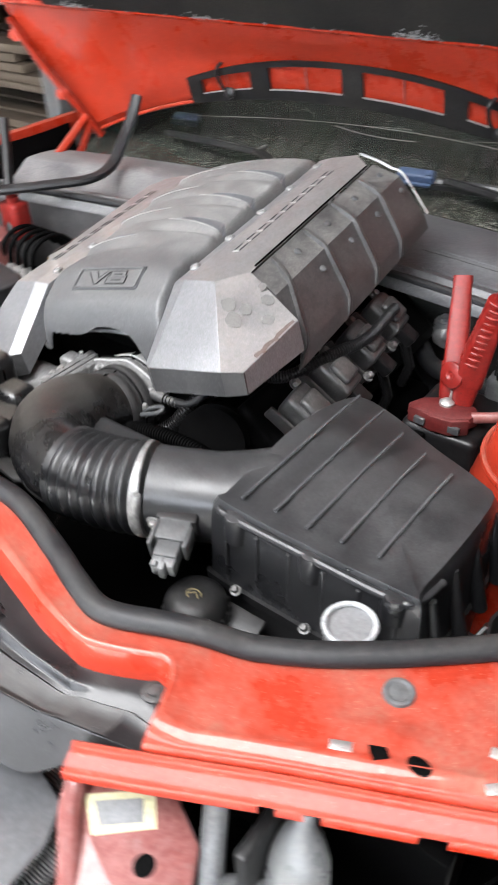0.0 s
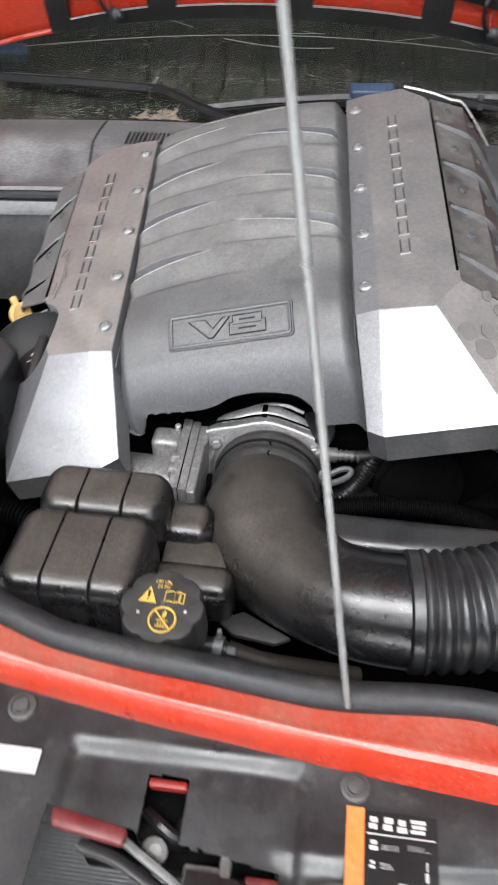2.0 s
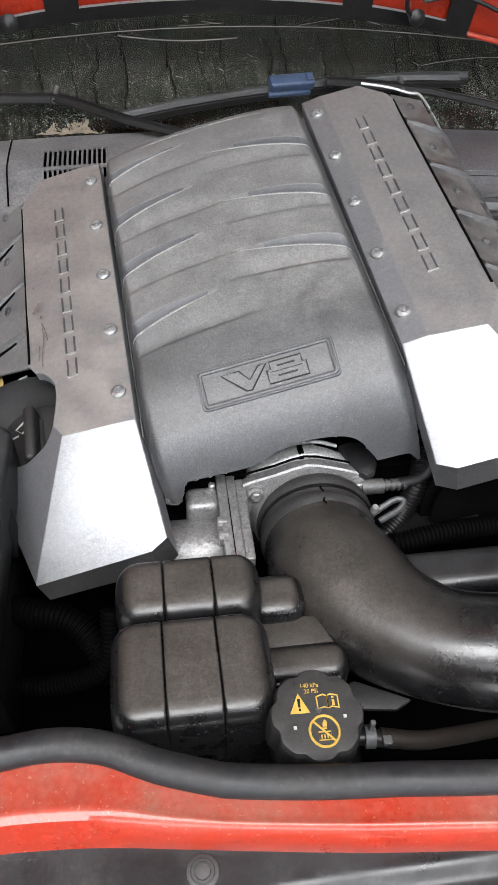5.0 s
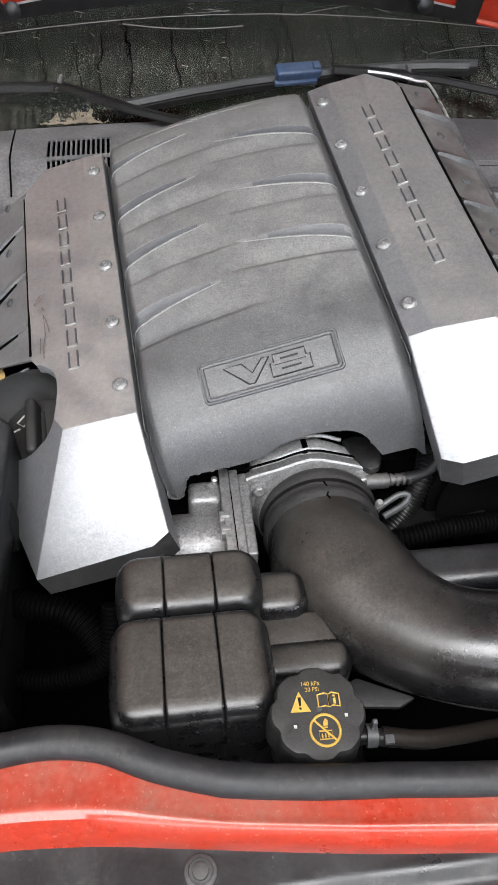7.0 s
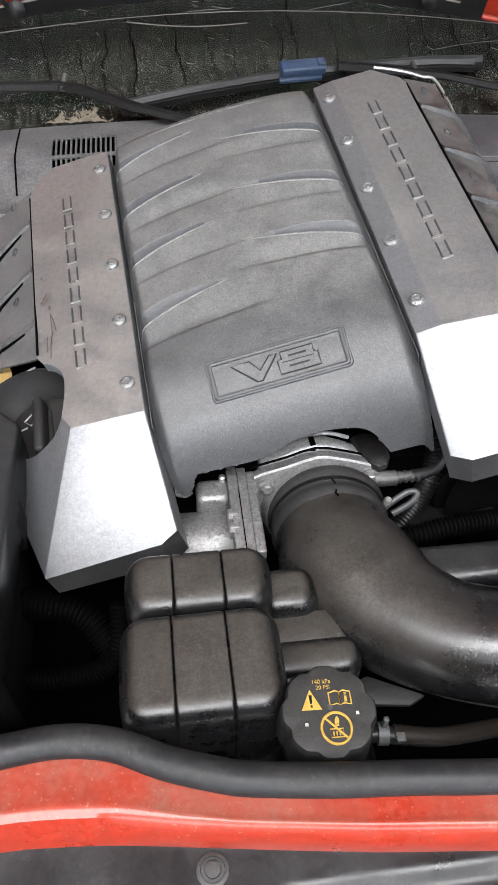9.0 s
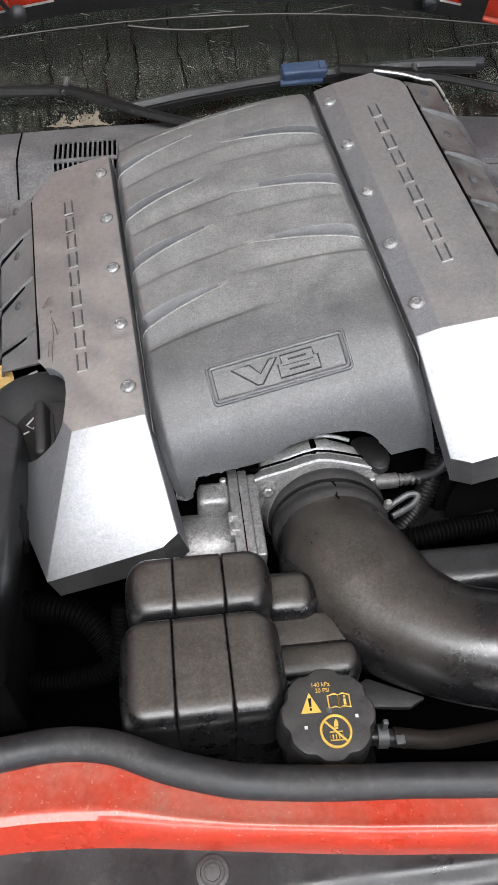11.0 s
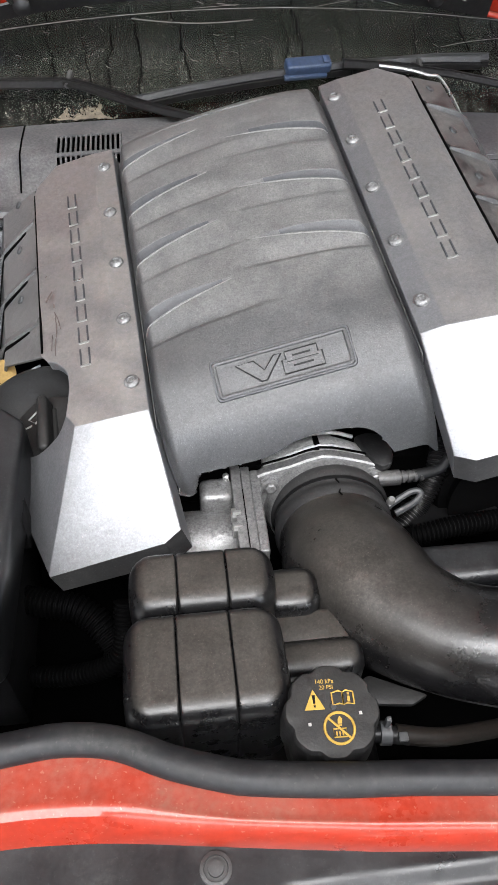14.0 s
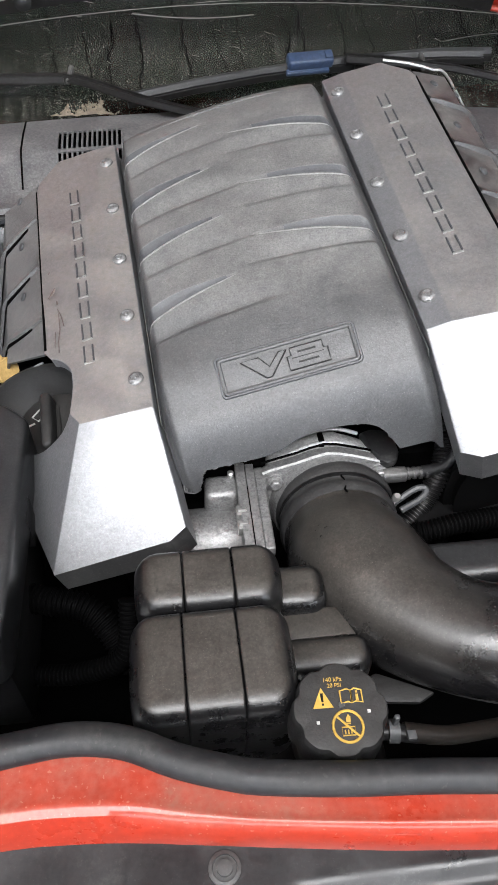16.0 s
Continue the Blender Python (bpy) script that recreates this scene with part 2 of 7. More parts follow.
def glass_material():
    m = bpy.data.materials.new("dirty_windshield_glass")
    m.use_nodes = True
    t = m.node_tree
    N, L = t.nodes, t.links
    g = N["Principled BSDF"]
    g.inputs["Base Color"].default_value = (0.55, 0.66, 0.56, 1)
    g.inputs["Transmission Weight"].default_value, g.inputs["Roughness"].default_value, g.inputs["IOR"].default_value = 1.0, 0.03, 1.5
    d = N.new("ShaderNodeBsdfDiffuse")
    d.inputs["Color"].default_value = (0.315, 0.30, 0.262, 1)
    pos = N.new("ShaderNodeNewGeometry").outputs["Position"]
    a, b = N.new("ShaderNodeTexNoise"), N.new("ShaderNodeTexNoise")
    sc = N.new("ShaderNodeVectorMath")
    sc.operation = "MULTIPLY"
    sc.inputs[1].default_value = (130, 22, 22)
    L.new(pos, sc.inputs[0])
    L.new(sc.outputs[0], a.inputs["Vector"])
    a.inputs["Scale"].default_value, a.inputs["Detail"].default_value, a.inputs["Roughness"].default_value = 1.0, 6, 0.75
    L.new(pos, b.inputs["Vector"])
    b.inputs["Scale"].default_value, b.inputs["Detail"].default_value = 330, 3
    low = N.new("ShaderNodeTexNoise")
    L.new(pos, low.inputs["Vector"])
    low.inputs["Scale"].default_value, low.inputs["Detail"].default_value = 13, 4
    r1, r2, r3, gate, ad = N.new("ShaderNodeMapRange"), N.new("ShaderNodeMapRange"), N.new("ShaderNodeMapRange"), N.new("ShaderNodeMath"), N.new("ShaderNodeMath")
    for r, s, lo, hi, least, top in ((r1, a, 0.44, 0.78, 0.015, 0.24), (r2, b, 0.61, 0.67, 0.0, 0.60), (r3, low, 0.34, 0.66, 0.20, 1.0)):
        r.inputs[1].default_value, r.inputs[2].default_value, r.inputs[3].default_value, r.inputs[4].default_value = lo, hi, least, top
        L.new(s.outputs["Fac"], r.inputs[0])
    gate.operation = "MULTIPLY"
    L.new(r2.outputs[0], gate.inputs[0])
    L.new(r3.outputs[0], gate.inputs[1])
    ad.operation = "MAXIMUM"
    L.new(r1.outputs[0], ad.inputs[0])
    L.new(gate.outputs[0], ad.inputs[1])
    mx = N.new("ShaderNodeMixShader")
    L.new(ad.outputs[0], mx.inputs[0])
    L.new(g.outputs[0], mx.inputs[1])
    L.new(d.outputs[0], mx.inputs[2])
    L.new(mx.outputs[0], N["Material Output"].inputs["Surface"])
    return m


M_GLASS = glass_material()

# ---- mesh helpers ----
BASE = {}


def thing(name, base, label, category, group="", kind="", frame_m=None):
    ob = new(name)
    ob.empty_display_size = 0.02
    b = Matrix.Translation(base)
    ob.matrix_world = (frame_m @ b) if frame_m else b
    BASE[ob.name] = Vector(base)
    return tagged(ob, label, category, group, kind)


def root_of(ob):
    while ob.parent:
        ob = ob.parent
    return ob


def finish(name, bm, material, angle=35):
    bmesh.ops.recalc_face_normals(bm, faces=bm.faces)
    me = bpy.data.meshes.new(name)
    bm.to_mesh(me)
    bm.free()
    me.materials.append(material)
    me.polygons.foreach_set("use_smooth", [True] * len(me.polygons))
    me.set_sharp_from_angle(angle=radians(angle))
    return me


def part(name, bm, material, parent, label="", angle=35):
    base = BASE[root_of(parent).name]
    bmesh.ops.translate(bm, verts=bm.verts, vec=-base)
    ob = new(name, finish(name, bm, material, angle))
    ob.parent = parent
    return tagged(ob, label)


def solid(name, bm, material, label, category, group="", kind="", angle=35, frame_m=None):
    """A thing that is one mesh, with its origin at its base."""
    lo = Vector([(min(v.co[i] for v in bm.verts) + max(v.co[i] for v in bm.verts)) / 2 for i in range(2)] + [min(v.co.z for v in bm.verts)])
    bmesh.ops.translate(bm, verts=bm.verts, vec=-lo)
    ob = new(name, finish(name, bm, material, angle))
    ob.matrix_world = (frame_m @ Matrix.Translation(lo)) if frame_m else Matrix.Translation(lo)
    return tagged(ob, label, category, group, kind)


def join(*bms):
    out = bmesh.new()
    for b in bms:
        me = bpy.data.meshes.new("tmp")
        b.to_mesh(me)
        b.free()
        out.from_mesh(me)
        bpy.data.meshes.remove(me)
    return out


def xf(bm, m):
    bmesh.ops.transform(bm, matrix=m, verts=bm.verts)
    return bm


def rbox(x0, x1, y0, y1, z0, z1, b=0.004, seg=2):
    bm = bmesh.new()
    bmesh.ops.create_cube(bm, size=1)
    for v in bm.verts:
        v.co = Vector((x0 + (v.co.x + 0.5) * (x1 - x0), y0 + (v.co.y + 0.5) * (y1 - y0), z0 + (v.co.z + 0.5) * (z1 - z0)))
    if b > 0:
        b = min(b, abs(x1 - x0) * 0.48, abs(y1 - y0) * 0.48, abs(z1 - z0) * 0.48)
        bmesh.ops.bevel(bm, geom=bm.edges, offset=b, segments=seg, profile=0.5, affect="EDGES")
    return bm


def prism(poly, z0, z1, b=0.003, seg=2):
    bm = bmesh.new()
    lo = [bm.verts.new((x, y, z0)) for x, y in poly]
    hi = [bm.verts.new((x, y, z1)) for x, y in poly]
    bm.faces.new(lo[::-1])
    bm.faces.new(hi)
    n = len(poly)
    for i in range(n):
        bm.faces.new((lo[i], lo[(i + 1) % n], hi[(i + 1) % n], hi[i]))
    if b > 0:
        bmesh.ops.bevel(bm, geom=bm.edges, offset=b, segments=seg, profile=0.5, affect="EDGES", clamp_overlap=True)
    return bm


def curve_pts(pts, k=8):
    """A smooth line through the points."""
    p = [np.array(q, float) for q in pts]
    p = [2 * p[0] - p[1]] + p + [2 * p[-1] - p[-2]]
    out = []
    for i in range(1, len(p) - 2):
        a, b, c, d = p[i - 1 : i + 3]
        for j in range(k):
            t = j / k
            out.append(0.5 * (2 * b + (c - a) * t + (2 * a - 5 * b + 4 * c - d) * t * t + (3 * b - a - 3 * c + d) * t**3))
    return out + [p[-2]]


def rings(loops, cap=True, closed=False):
    bm = bmesh.new()
    vs = [[bm.verts.new(tuple(q)) for q in loop] for loop in loops]
    n = len(vs[0])
    m = len(vs)
    for i in range(m if closed else m - 1):
        for j in range(n):
            bm.faces.new((vs[i][j], vs[i][(j + 1) % n], vs[(i + 1) % m][(j + 1) % n], vs[(i + 1) % m][j]))
    if cap and not closed:
        bm.faces.new(vs[0][::-1])
        bm.faces.new(vs[-1])
    return bm


def tube(pts, r, n=14, flat=1.0, cap=True, closed=False, up=(0, 0, 1)):
    """A round bar along the points; r: one radius or one for each point; flat squeezes its height."""
    pts = [np.array(p, float) for p in pts]
    m = len(pts)
    rs = [r] * m if isinstance(r, (int, float)) else list(r)
    loops, side = [], None
    for i in range(m):
        if closed:
            d = pts[(i + 1) % m] - pts[i - 1]
        else:
            d = pts[min(i + 1, m - 1)] - pts[max(i - 1, 0)]
        d = d / np.linalg.norm(d)
        if side is None:
            side = np.cross(d, up)
            if np.linalg.norm(side) < 1e-3:
                side = np.cross(d, (1, 0, 0))
        side = side - d * (side @ d)
        side /= np.linalg.norm(side)
        upv = np.cross(side, d)
        loops.append([pts[i] + rs[i] * (side * math.cos(2 * math.pi * j / n) + flat * upv * math.sin(2 * math.pi * j / n)) for j in range(n)])
    return rings(loops, cap, closed)


def strap(pts, w, h, lean=0.0):
    """A flat bar with chamfered edges along the points; w, h: one size or one for each point."""
    pts = [np.array(p, float) for p in pts]
    m = len(pts)
    ws = [w] * m if isinstance(w, (int, float)) else list(w)
    hs = [h] * m if isinstance(h, (int, float)) else list(h)
    loops = []
    for i in range(m):
        d = pts[min(i + 1, m - 1)] - pts[max(i - 1, 0)]
        d = d / np.linalg.norm(d)
        side = np.cross(d, (0, 0, 1))
        side /= np.linalg.norm(side)
        up = np.cross(side, d)
        side, up = side * math.cos(lean) + up * math.sin(lean), up * math.cos(lean) - side * math.sin(lean)
        a, b, c = ws[i] / 2, hs[i] / 2, min(ws[i], hs[i]) * 0.2
        loops.append([pts[i] + side * p + up * q for p, q in ((a, -b + c), (a, b - c), (a - c, b), (-a + c, b), (-a, b - c), (-a, -b + c), (-a + c, -b), (a - c, -b))])
    return rings(loops)


def lathe(prof, n=24, m=None):
    """A turned solid about z, from (radius, height) pairs; m places it."""
    loops = [[(r * math.cos(2 * math.pi * j / n), r * math.sin(2 * math.pi * j / n), z) for j in range(n)] for r, z in prof]
    bm = rings(loops, True)
    return xf(bm, m) if m else bm


def axis_m(p, d):
    """A pose at p whose z points along d."""
    return Matrix.Translation(p) @ Vector(d).to_track_quat("Z", "Y").to_matrix().to_4x4()


def hexbolt(p, d, r=0.006, h=0.006, washer=1.5):
    a = lathe([(r * washer, 0), (r * washer, 0.0015), (r * 1.05, 0.002)], 18)
    b = lathe([(r, 0.0015), (r, h), (r * 0.75, h + 0.0012)], 6)
    return xf(join(a, b), axis_m(p, d))


def sheet(f, us, vs, thick=0.0, skip=None):
    """A surface f(u, v) over two lists of parameters, with thickness along its normals."""
    bm = bmesh.new()
    g = [[bm.verts.new(tuple(f(u, v))) for v in vs] for u in us]
    for i in range(len(us) - 1):
        for j in range(len(vs) - 1):
            if skip and skip((us[i] + us[i + 1]) / 2, (vs[j] + vs[j + 1]) / 2):
                continue
            bm.faces.new((g[i][j], g[i + 1][j], g[i + 1][j + 1], g[i][j + 1]))
    loose = [v for v in bm.verts if not v.link_faces]
    bmesh.ops.delete(bm, geom=loose, context="VERTS")
    if thick:
        bmesh.ops.recalc_face_normals(bm, faces=bm.faces)
        bmesh.ops.solidify(bm, geom=bm.faces[:], thickness=thick)
    return bm


def lettering(body, size, extrude=0.0004):
    cu = bpy.data.curves.new("lettering", "FONT")
    cu.body, cu.size, cu.extrude, cu.align_x, cu.align_y = body, size, extrude, "CENTER", "CENTER"
    ob = bpy.data.objects.new("lettering", cu)
    scene.collection.objects.link(ob)
    bpy.context.view_layer.update()
    me = bpy.data.meshes.new_from_object(ob.evaluated_get(bpy.context.evaluated_depsgraph_get()))
    bm = bmesh.new()
    bm.from_mesh(me)
    bpy.data.objects.remove(ob)
    bpy.data.meshes.remove(me)
    return bm


def lin(a, b, n):
    return [a + (b - a) * i / (n - 1) for i in range(n)]


def sm(a, b, x):
    t = min(1, max(0, (x - a) / (b - a)))
    return t * t * (3 - 2 * t)


def table(rows):
    xs, ys = zip(*rows)
    return lambda x: float(np.interp(x, xs, ys))


def smooth_table(rows, k=10):
    pts = curve_pts([(x, y, 0) for x, y in rows], k)
    return table([(p[0], p[1]) for p in pts])

# ---- setting ----
solid("ground", rbox(-40, 40, -40, 40, -0.2, 0, 0), M_CONC, "stained grey concrete ground under the car", "ground", kind="structure")
solid("wall_rear", rbox(-4.0, 4.0, 6.0, 6.2, 0, 3.2, 0), M_WALL, "pale painted block wall behind the car", "wall", kind="structure")
solid("wall_left", rbox(-4.2, -4.0, -4.2, 6.2, 0, 3.2, 0), M_WALL, "pale painted block side wall of the workshop", "wall", kind="structure")
solid("wall_right", rbox(4.0, 4.2, -4.2, 6.2, 0, 3.2, 0), M_WALL, "pale painted block side wall of the workshop", "wall", kind="structure")
# roof, its sheet and the front wall are unseen, added to shape the light
solid("roof", join(rbox(-4.2, 4.2, -0.95, 6.2, 3.2, 3.28, 0), rbox(-4.2, 4.2, -4.2, -2.25, 3.2, 3.28, 0), rbox(-4.2, -2.0, -2.25, -0.95, 3.2, 3.28, 0), rbox(1.4, 4.2, -2.25, -0.95, 3.2, 3.28, 0)), M_TIN, "unseen galvanised sheet roof, added with an opening for the overhead light", "roof", kind="structure")
solid("unseen_roof_sheet", rbox(-2.0, 1.4, -2.25, -0.95, 3.22, 3.26, 0), M_WHITE, "unseen white sheet added above the overhead area light", "roof light", kind="structure")
solid("wall_front", rbox(-9.0, 9.0, -9.2, -9.0, 0, 3.2, 0), M_WALL, "unseen painted block wall, added to shape the light from ahead", "wall", kind="structure")

# the engine cover sits askew on the engine: its own frame, tipped to one side
ASKEW = Matrix.Translation((-0.0295, 0.17, 0.9)) @ Matrix(((0.96827, -0.07004, -0.23988, 0), (0.04321, 0.99239, -0.11534, 0), (0.24613, 0.10131, 0.96393, 0), (0, 0, 0, 1))) @ Matrix.Translation((0, -0.17, -0.9))

# ---- car body round the engine bay ----
SEAL = smooth_table([(-0.80, -0.10), (-0.65, -0.21), (-0.50, -0.29), (-0.40, -0.343), (-0.30, -0.3610), (-0.242, -0.3560), (-0.2076, -0.3537), (-0.172, -0.3595), (-0.137, -0.3755), (-0.103, -0.3870), (-0.083, -0.3917), (-0.031, -0.3985), (0.022, -0.4029), (0.075, -0.4085), (0.12, -0.411), (0.22, -0.406), (0.30, -0.427), (0.36, -0.448), (0.40, -0.456), (0.45, -0.437), (0.49, -0.420), (0.57, -0.378), (0.67, -0.300), (0.80, -0.18)])
LIP = table([(-0.80, -0.30), (-0.5, -0.385), (-0.35, -0.405), (-0.235, -0.403), (-0.164, -0.408), (-0.093, -0.418), (0.0, -0.431), (0.12, -0.444), (0.25, -0.457), (0.347, -0.480), (0.405, -0.487), (0.435, -0.476), (0.466, -0.461), (0.476, -0.463), (0.484, -0.478), (0.490, -0.498), (0.494, -0.514), (0.508, -0.507), (0.585, -0.469), (0.659, -0.435), (0.723, -0.405), (0.85, -0.345)])


def front_panel():
    t = thing("radiator_support", (0.1, -0.45, 0.80), "bright red painted radiator support beam with dusty scuffed patches", "car body panel")
    xs = sorted(set(lin(-0.80, 0.85, 111) + lin(0.44, 0.50, 25)))
    sec = [(0.0, -0.012)] + [(0.0525 * i, 0.0001 * i) for i in range(9)] + [(0.47, 0.0010), (0.52, 0.0012), (0.57, 0.0016), (0.61, 0.0019), (0.65, 0.0016), (0.70, 0.0008), (0.77, -0.0006), (0.86, -0.0024), (0.92, -0.0046), (0.96, -0.0085), (0.99, -0.0150), (1.0, -0.022), (0.985, -0.036)]

    def f(x, k):
        a, z = sec[k]
        y0, y1 = SEAL(x) - 0.001, LIP(x)
        wide = sm(0.47, 0.52, x)
        yn = y0 + (y1 - y0) * a
        yw = y0 + (y1 + 0.0261 - y0) * a / 0.42 if a < 0.43 else y1 + (1 - a) * 0.045
        y = yn * (1 - wide) + wide * yw
        z0 = 0.853 - 0.012 * wide
        # lower edge rolls under, least in the middle
        roll = (1 - 0.65 * sm(-0.20, -0.13, x) + 0.5 * sm(0.02, 0.14, x)) * (1 - wide)
        z -= roll * 0.016 * sm(0.76, 0.97, a)
        if wide > 0:
            z += wide * 0.0025 * noise.noise((x * 16, y * 16, 3)) * (1 - sm(0.25, 0.42, a)) * sm(0, 0.1, a)
            # raised pad round the holes
            z += wide * 0.0035 * sm(0.60, 0.625, x) * sm(-0.385, -0.398, y) * (1 - sm(0.36, 0.44, a))
        return (x, y, z0 + z)

    part("beam", sheet(f, xs, list(range(len(sec))), 0.0015), M_RED, t)
    # lower channel face that hangs from the wide end of the beam
    part("flange", sheet(lambda x, v: (x, (LIP(x) if x > 0.508 else -0.507 - 0.48 * (0.508 - x)) - 0.001 - 0.018 * v ** 0.7 + 0.003 * math.sin(v * 6.2), 0.829 - 0.022 * v - 0.008 * v * v), lin(0.448, 0.85, 66), lin(0, 1, 12), 0.0015, skip=lambda x, v: v > 0.72 and (0.585 < x < 0.597 or 0.612 < x < 0.630 or 0.69 < x < 0.705)), M_RED, t, "scuffed red flange")
    def top(x, y):
        a = 0.42 * (SEAL(x) - y) / (SEAL(x) - LIP(x) - 0.0261)
        return 0.841 + 0.002 * a + 0.0025 * noise.noise((x * 16, y * 16, 3)) * (1 - sm(0.25, 0.42, a)) * sm(0, 0.1, a) + 0.0035 * sm(0.60, 0.625, x) * sm(-0.385, -0.398, y) * (1 - sm(0.36, 0.44, a))

    x, y = 0.631, -0.366
    part("plug", lathe([(0.0135, -0.002), (0.0125, 0.002), (0.010, 0.0026), (0.0085, 0.0012), (0.004, 0.0012), (0.002, 0.002)], 20, Matrix.Translation((x, y, top(x, y)))), M_GREY, t, "grey rubber plug")
    x, y = 0.6425, -0.418
    part("square_hole", prism([(x - 0.009, y), (x, y - 0.009), (x + 0.009, y), (x, y + 0.009)], top(x, y) - 0.002, top(x, y) + 0.0009, 0), M_DARK, t, "dark square hole")
    x, y = 0.671, -0.411
    part("oval_hole", lathe([(0.0085, -0.002), (0.0085, 0.0009)], 18, Matrix.Translation((x, y, top(x, y))) @ Matrix.Diagonal((1.1, 0.75, 1, 1))), M_DARK, t, "dark oval hole")
    for x, y, r in ((0.618, -0.430, 25), (0.715, -0.370, 10), (0.722, -0.395, 40)):
        part("clip", xf(join(rbox(-0.008, 0.008, -0.004, 0.004, -0.001, 0.0016, 0.0006), lathe([(0.003, 0.001), (0.0028, 0.003), (0.001, 0.0032)], 10)), Matrix.Translation((x, y, top(x, y))) @ Matrix.Rotation(radians(r), 4, "Z")), M_STEEL, t, "bright metal clip")
    return t


front_panel()
seal = thing("hood_seal", (0.02, -0.40, 0.85), "dusty black rubber hood seal along the red beam", "rubber seal")
part("bead", tube([(x, SEAL(x) + 0.0062, 0.8600 - 0.012 * sm(0.47, 0.52, x)) for x in lin(-0.8, 0.85, 190)], 0.0112, 16, 0.9), M_RUBBER, seal)

part("base_strip", sheet(lambda x, v: (x, SEAL(x) + 0.010 + 0.008 * v, 0.8530 - 0.004 * v - 0.012 * sm(0.47, 0.52, x)), lin(-0.8, 0.85, 150), [0, 0.5, 1], 0.003), M_BLACK, seal, "thin black strip behind the bead")


def shield_panel():
    t = thing("radiator_shield", (0.05, -0.50, 0.78), "dusty black plastic radiator shield with clips and a broken opening", "plastic cover")
    FRONT = table([(-0.5, -0.545), (-0.2, -0.585), (-0.05, -0.597), (0.106, -0.592), (0.279, -0.553), (0.40, -0.535), (0.495, -0.512)])

    def f(x, v):
        y0, y1 = LIP(x) + 0.012, FRONT(x)
        if x > 0.466:
            y0 = -0.450 - (x - 0.466) * 0.4
        y = y0 + (y1 - y0) * min(v, 1)
        z = 0.826
        z -= 0.006 * sm(0.35, 0.8, v) * sm(0.2, 0.25, x)
        z -= 0.010 * sm(0.42, 0.52, v) * (1 - sm(0.9, 1.0, v)) * sm(-0.3, -0.2, x) * (1 - sm(0.03, 0.06, abs(x - 0.25) - 0.12)) * 0.5
        z += 0.0015 * math.sin(x * 31) * math.sin(v * 7)
        z += 0.0035 * sm(0.58, 0.61, v) * sm(0.10, 0.12, x)
        # shallow pocket round the latch slot
        z -= 0.006 * sm(-0.074, -0.062, x) * (1 - sm(0.093, 0.106, x)) * sm(-0.440, -0.455, y) * (1 - sm(-0.515, -0.530, y))
        if v > 1:
            cut = 1 - 0.85 * sm(0.40, 0.485, x)
            y -= 0.028 * (v - 1) * cut
            z -= 0.034 * (v - 1) * cut
        return (x, y, z)

    top_of = lambda x: -0.492 - 0.133 * (x + 0.071)

    def gap(x, v):
        y = f(x, v)[1] + 0.0015 * noise.noise((x * 160, v * 40, 1))
        if v < 1 and -0.011 < x < 0.020 and top_of(x) - 0.002 < y < -0.461:
            return True
        if v < 1 and -0.074 < x < 0.088 and y < top_of(x):
            return y > top_of(x) - 0.012 if x > 0.026 else y > -0.566 + 0.016 * sm(-0.035, -0.02, x) * (1 - sm(-0.004, 0.012, x)) + 0.25 * max(0, -0.05 - x)
        return 0.272 < x < 0.308 and 0.27 < v < 0.60 and ((x - 0.290) / 0.017) ** 2 + ((v - 0.43) / 0.16) ** 2 < 1

    part("panel", sheet(f, lin(-0.5, -0.10, 50)[:-1] + lin(-0.10, 0.10, 110) + lin(0.10, 0.492, 60)[1:], lin(0, 1, 91) + [1.15, 1.5, 2.0, 2.2], 0.002, skip=gap), M_RADPANEL, t)
    part("rim", tube([(0.290 + 0.0155 * math.cos(a), -0.500 + 0.0165 * math.sin(a), 0.8270) for a in lin(0, 2 * math.pi, 33)[:-1]], 0.0014, 8, closed=True), M_RADPANEL, t, "rim of a round hole")
    part("red_edge", tube([(0.290 + 0.0135 * math.cos(a), -0.500 + 0.0145 * math.sin(a), 0.8268) for a in lin(2.2, 4.6, 14)], 0.0022, 8), M_REDPLAST, t, "red metal showing inside the hole")
    for x, y in ((0.1345, -0.455), (-0.1124, -0.4285), (0.469, -0.469)):
        part("push_clip", lathe([(0.0105, 0), (0.0105, 0.0022), (0.008, 0.003), (0.0078, 0.0016), (0.0052, 0.0018), (0.005, 0.0042), (0.002, 0.0046)], 22, Matrix.Translation((x, y, 0.8265))), M_CUFF, t, "dark plastic push clip")
    part("grommet", lathe([(0.0175, 0), (0.0175, 0.003), (0.014, 0.0042), (0.013, 0.0018), (0.0075, 0.002), (0.007, 0.005), (0.003, 0.0052)], 26, Matrix.Translation((0.124, -0.532, 0.823))), M_CUFF, t, "dark rubber grommet")
    film = part("strip", sheet(lambda x, v: tuple(np.array(f(x, v)) + (0, 0, 0.0008)), lin(0.125, 0.462, 240), lin(0.62, 0.985, 60), 0.0005, skip=lambda x, v: noise.noise((x * 22, v * 5, 7)) + 0.5 * noise.noise((x * 90, v * 20, 3)) + 0.3 * noise.noise((x * 300, v * 60, 3)) > 0.48), M_CUFF, t, "pale worn film along the front edge")
    tagged(film, "pale worn film along the front edge", kind="stuff")
    lab = part("caution_label", rbox(0.131, 0.190, -0.5175, -0.4685, 0.8265, 0.8272, 0), M_BLACK, t, "black caution label with an orange bar")
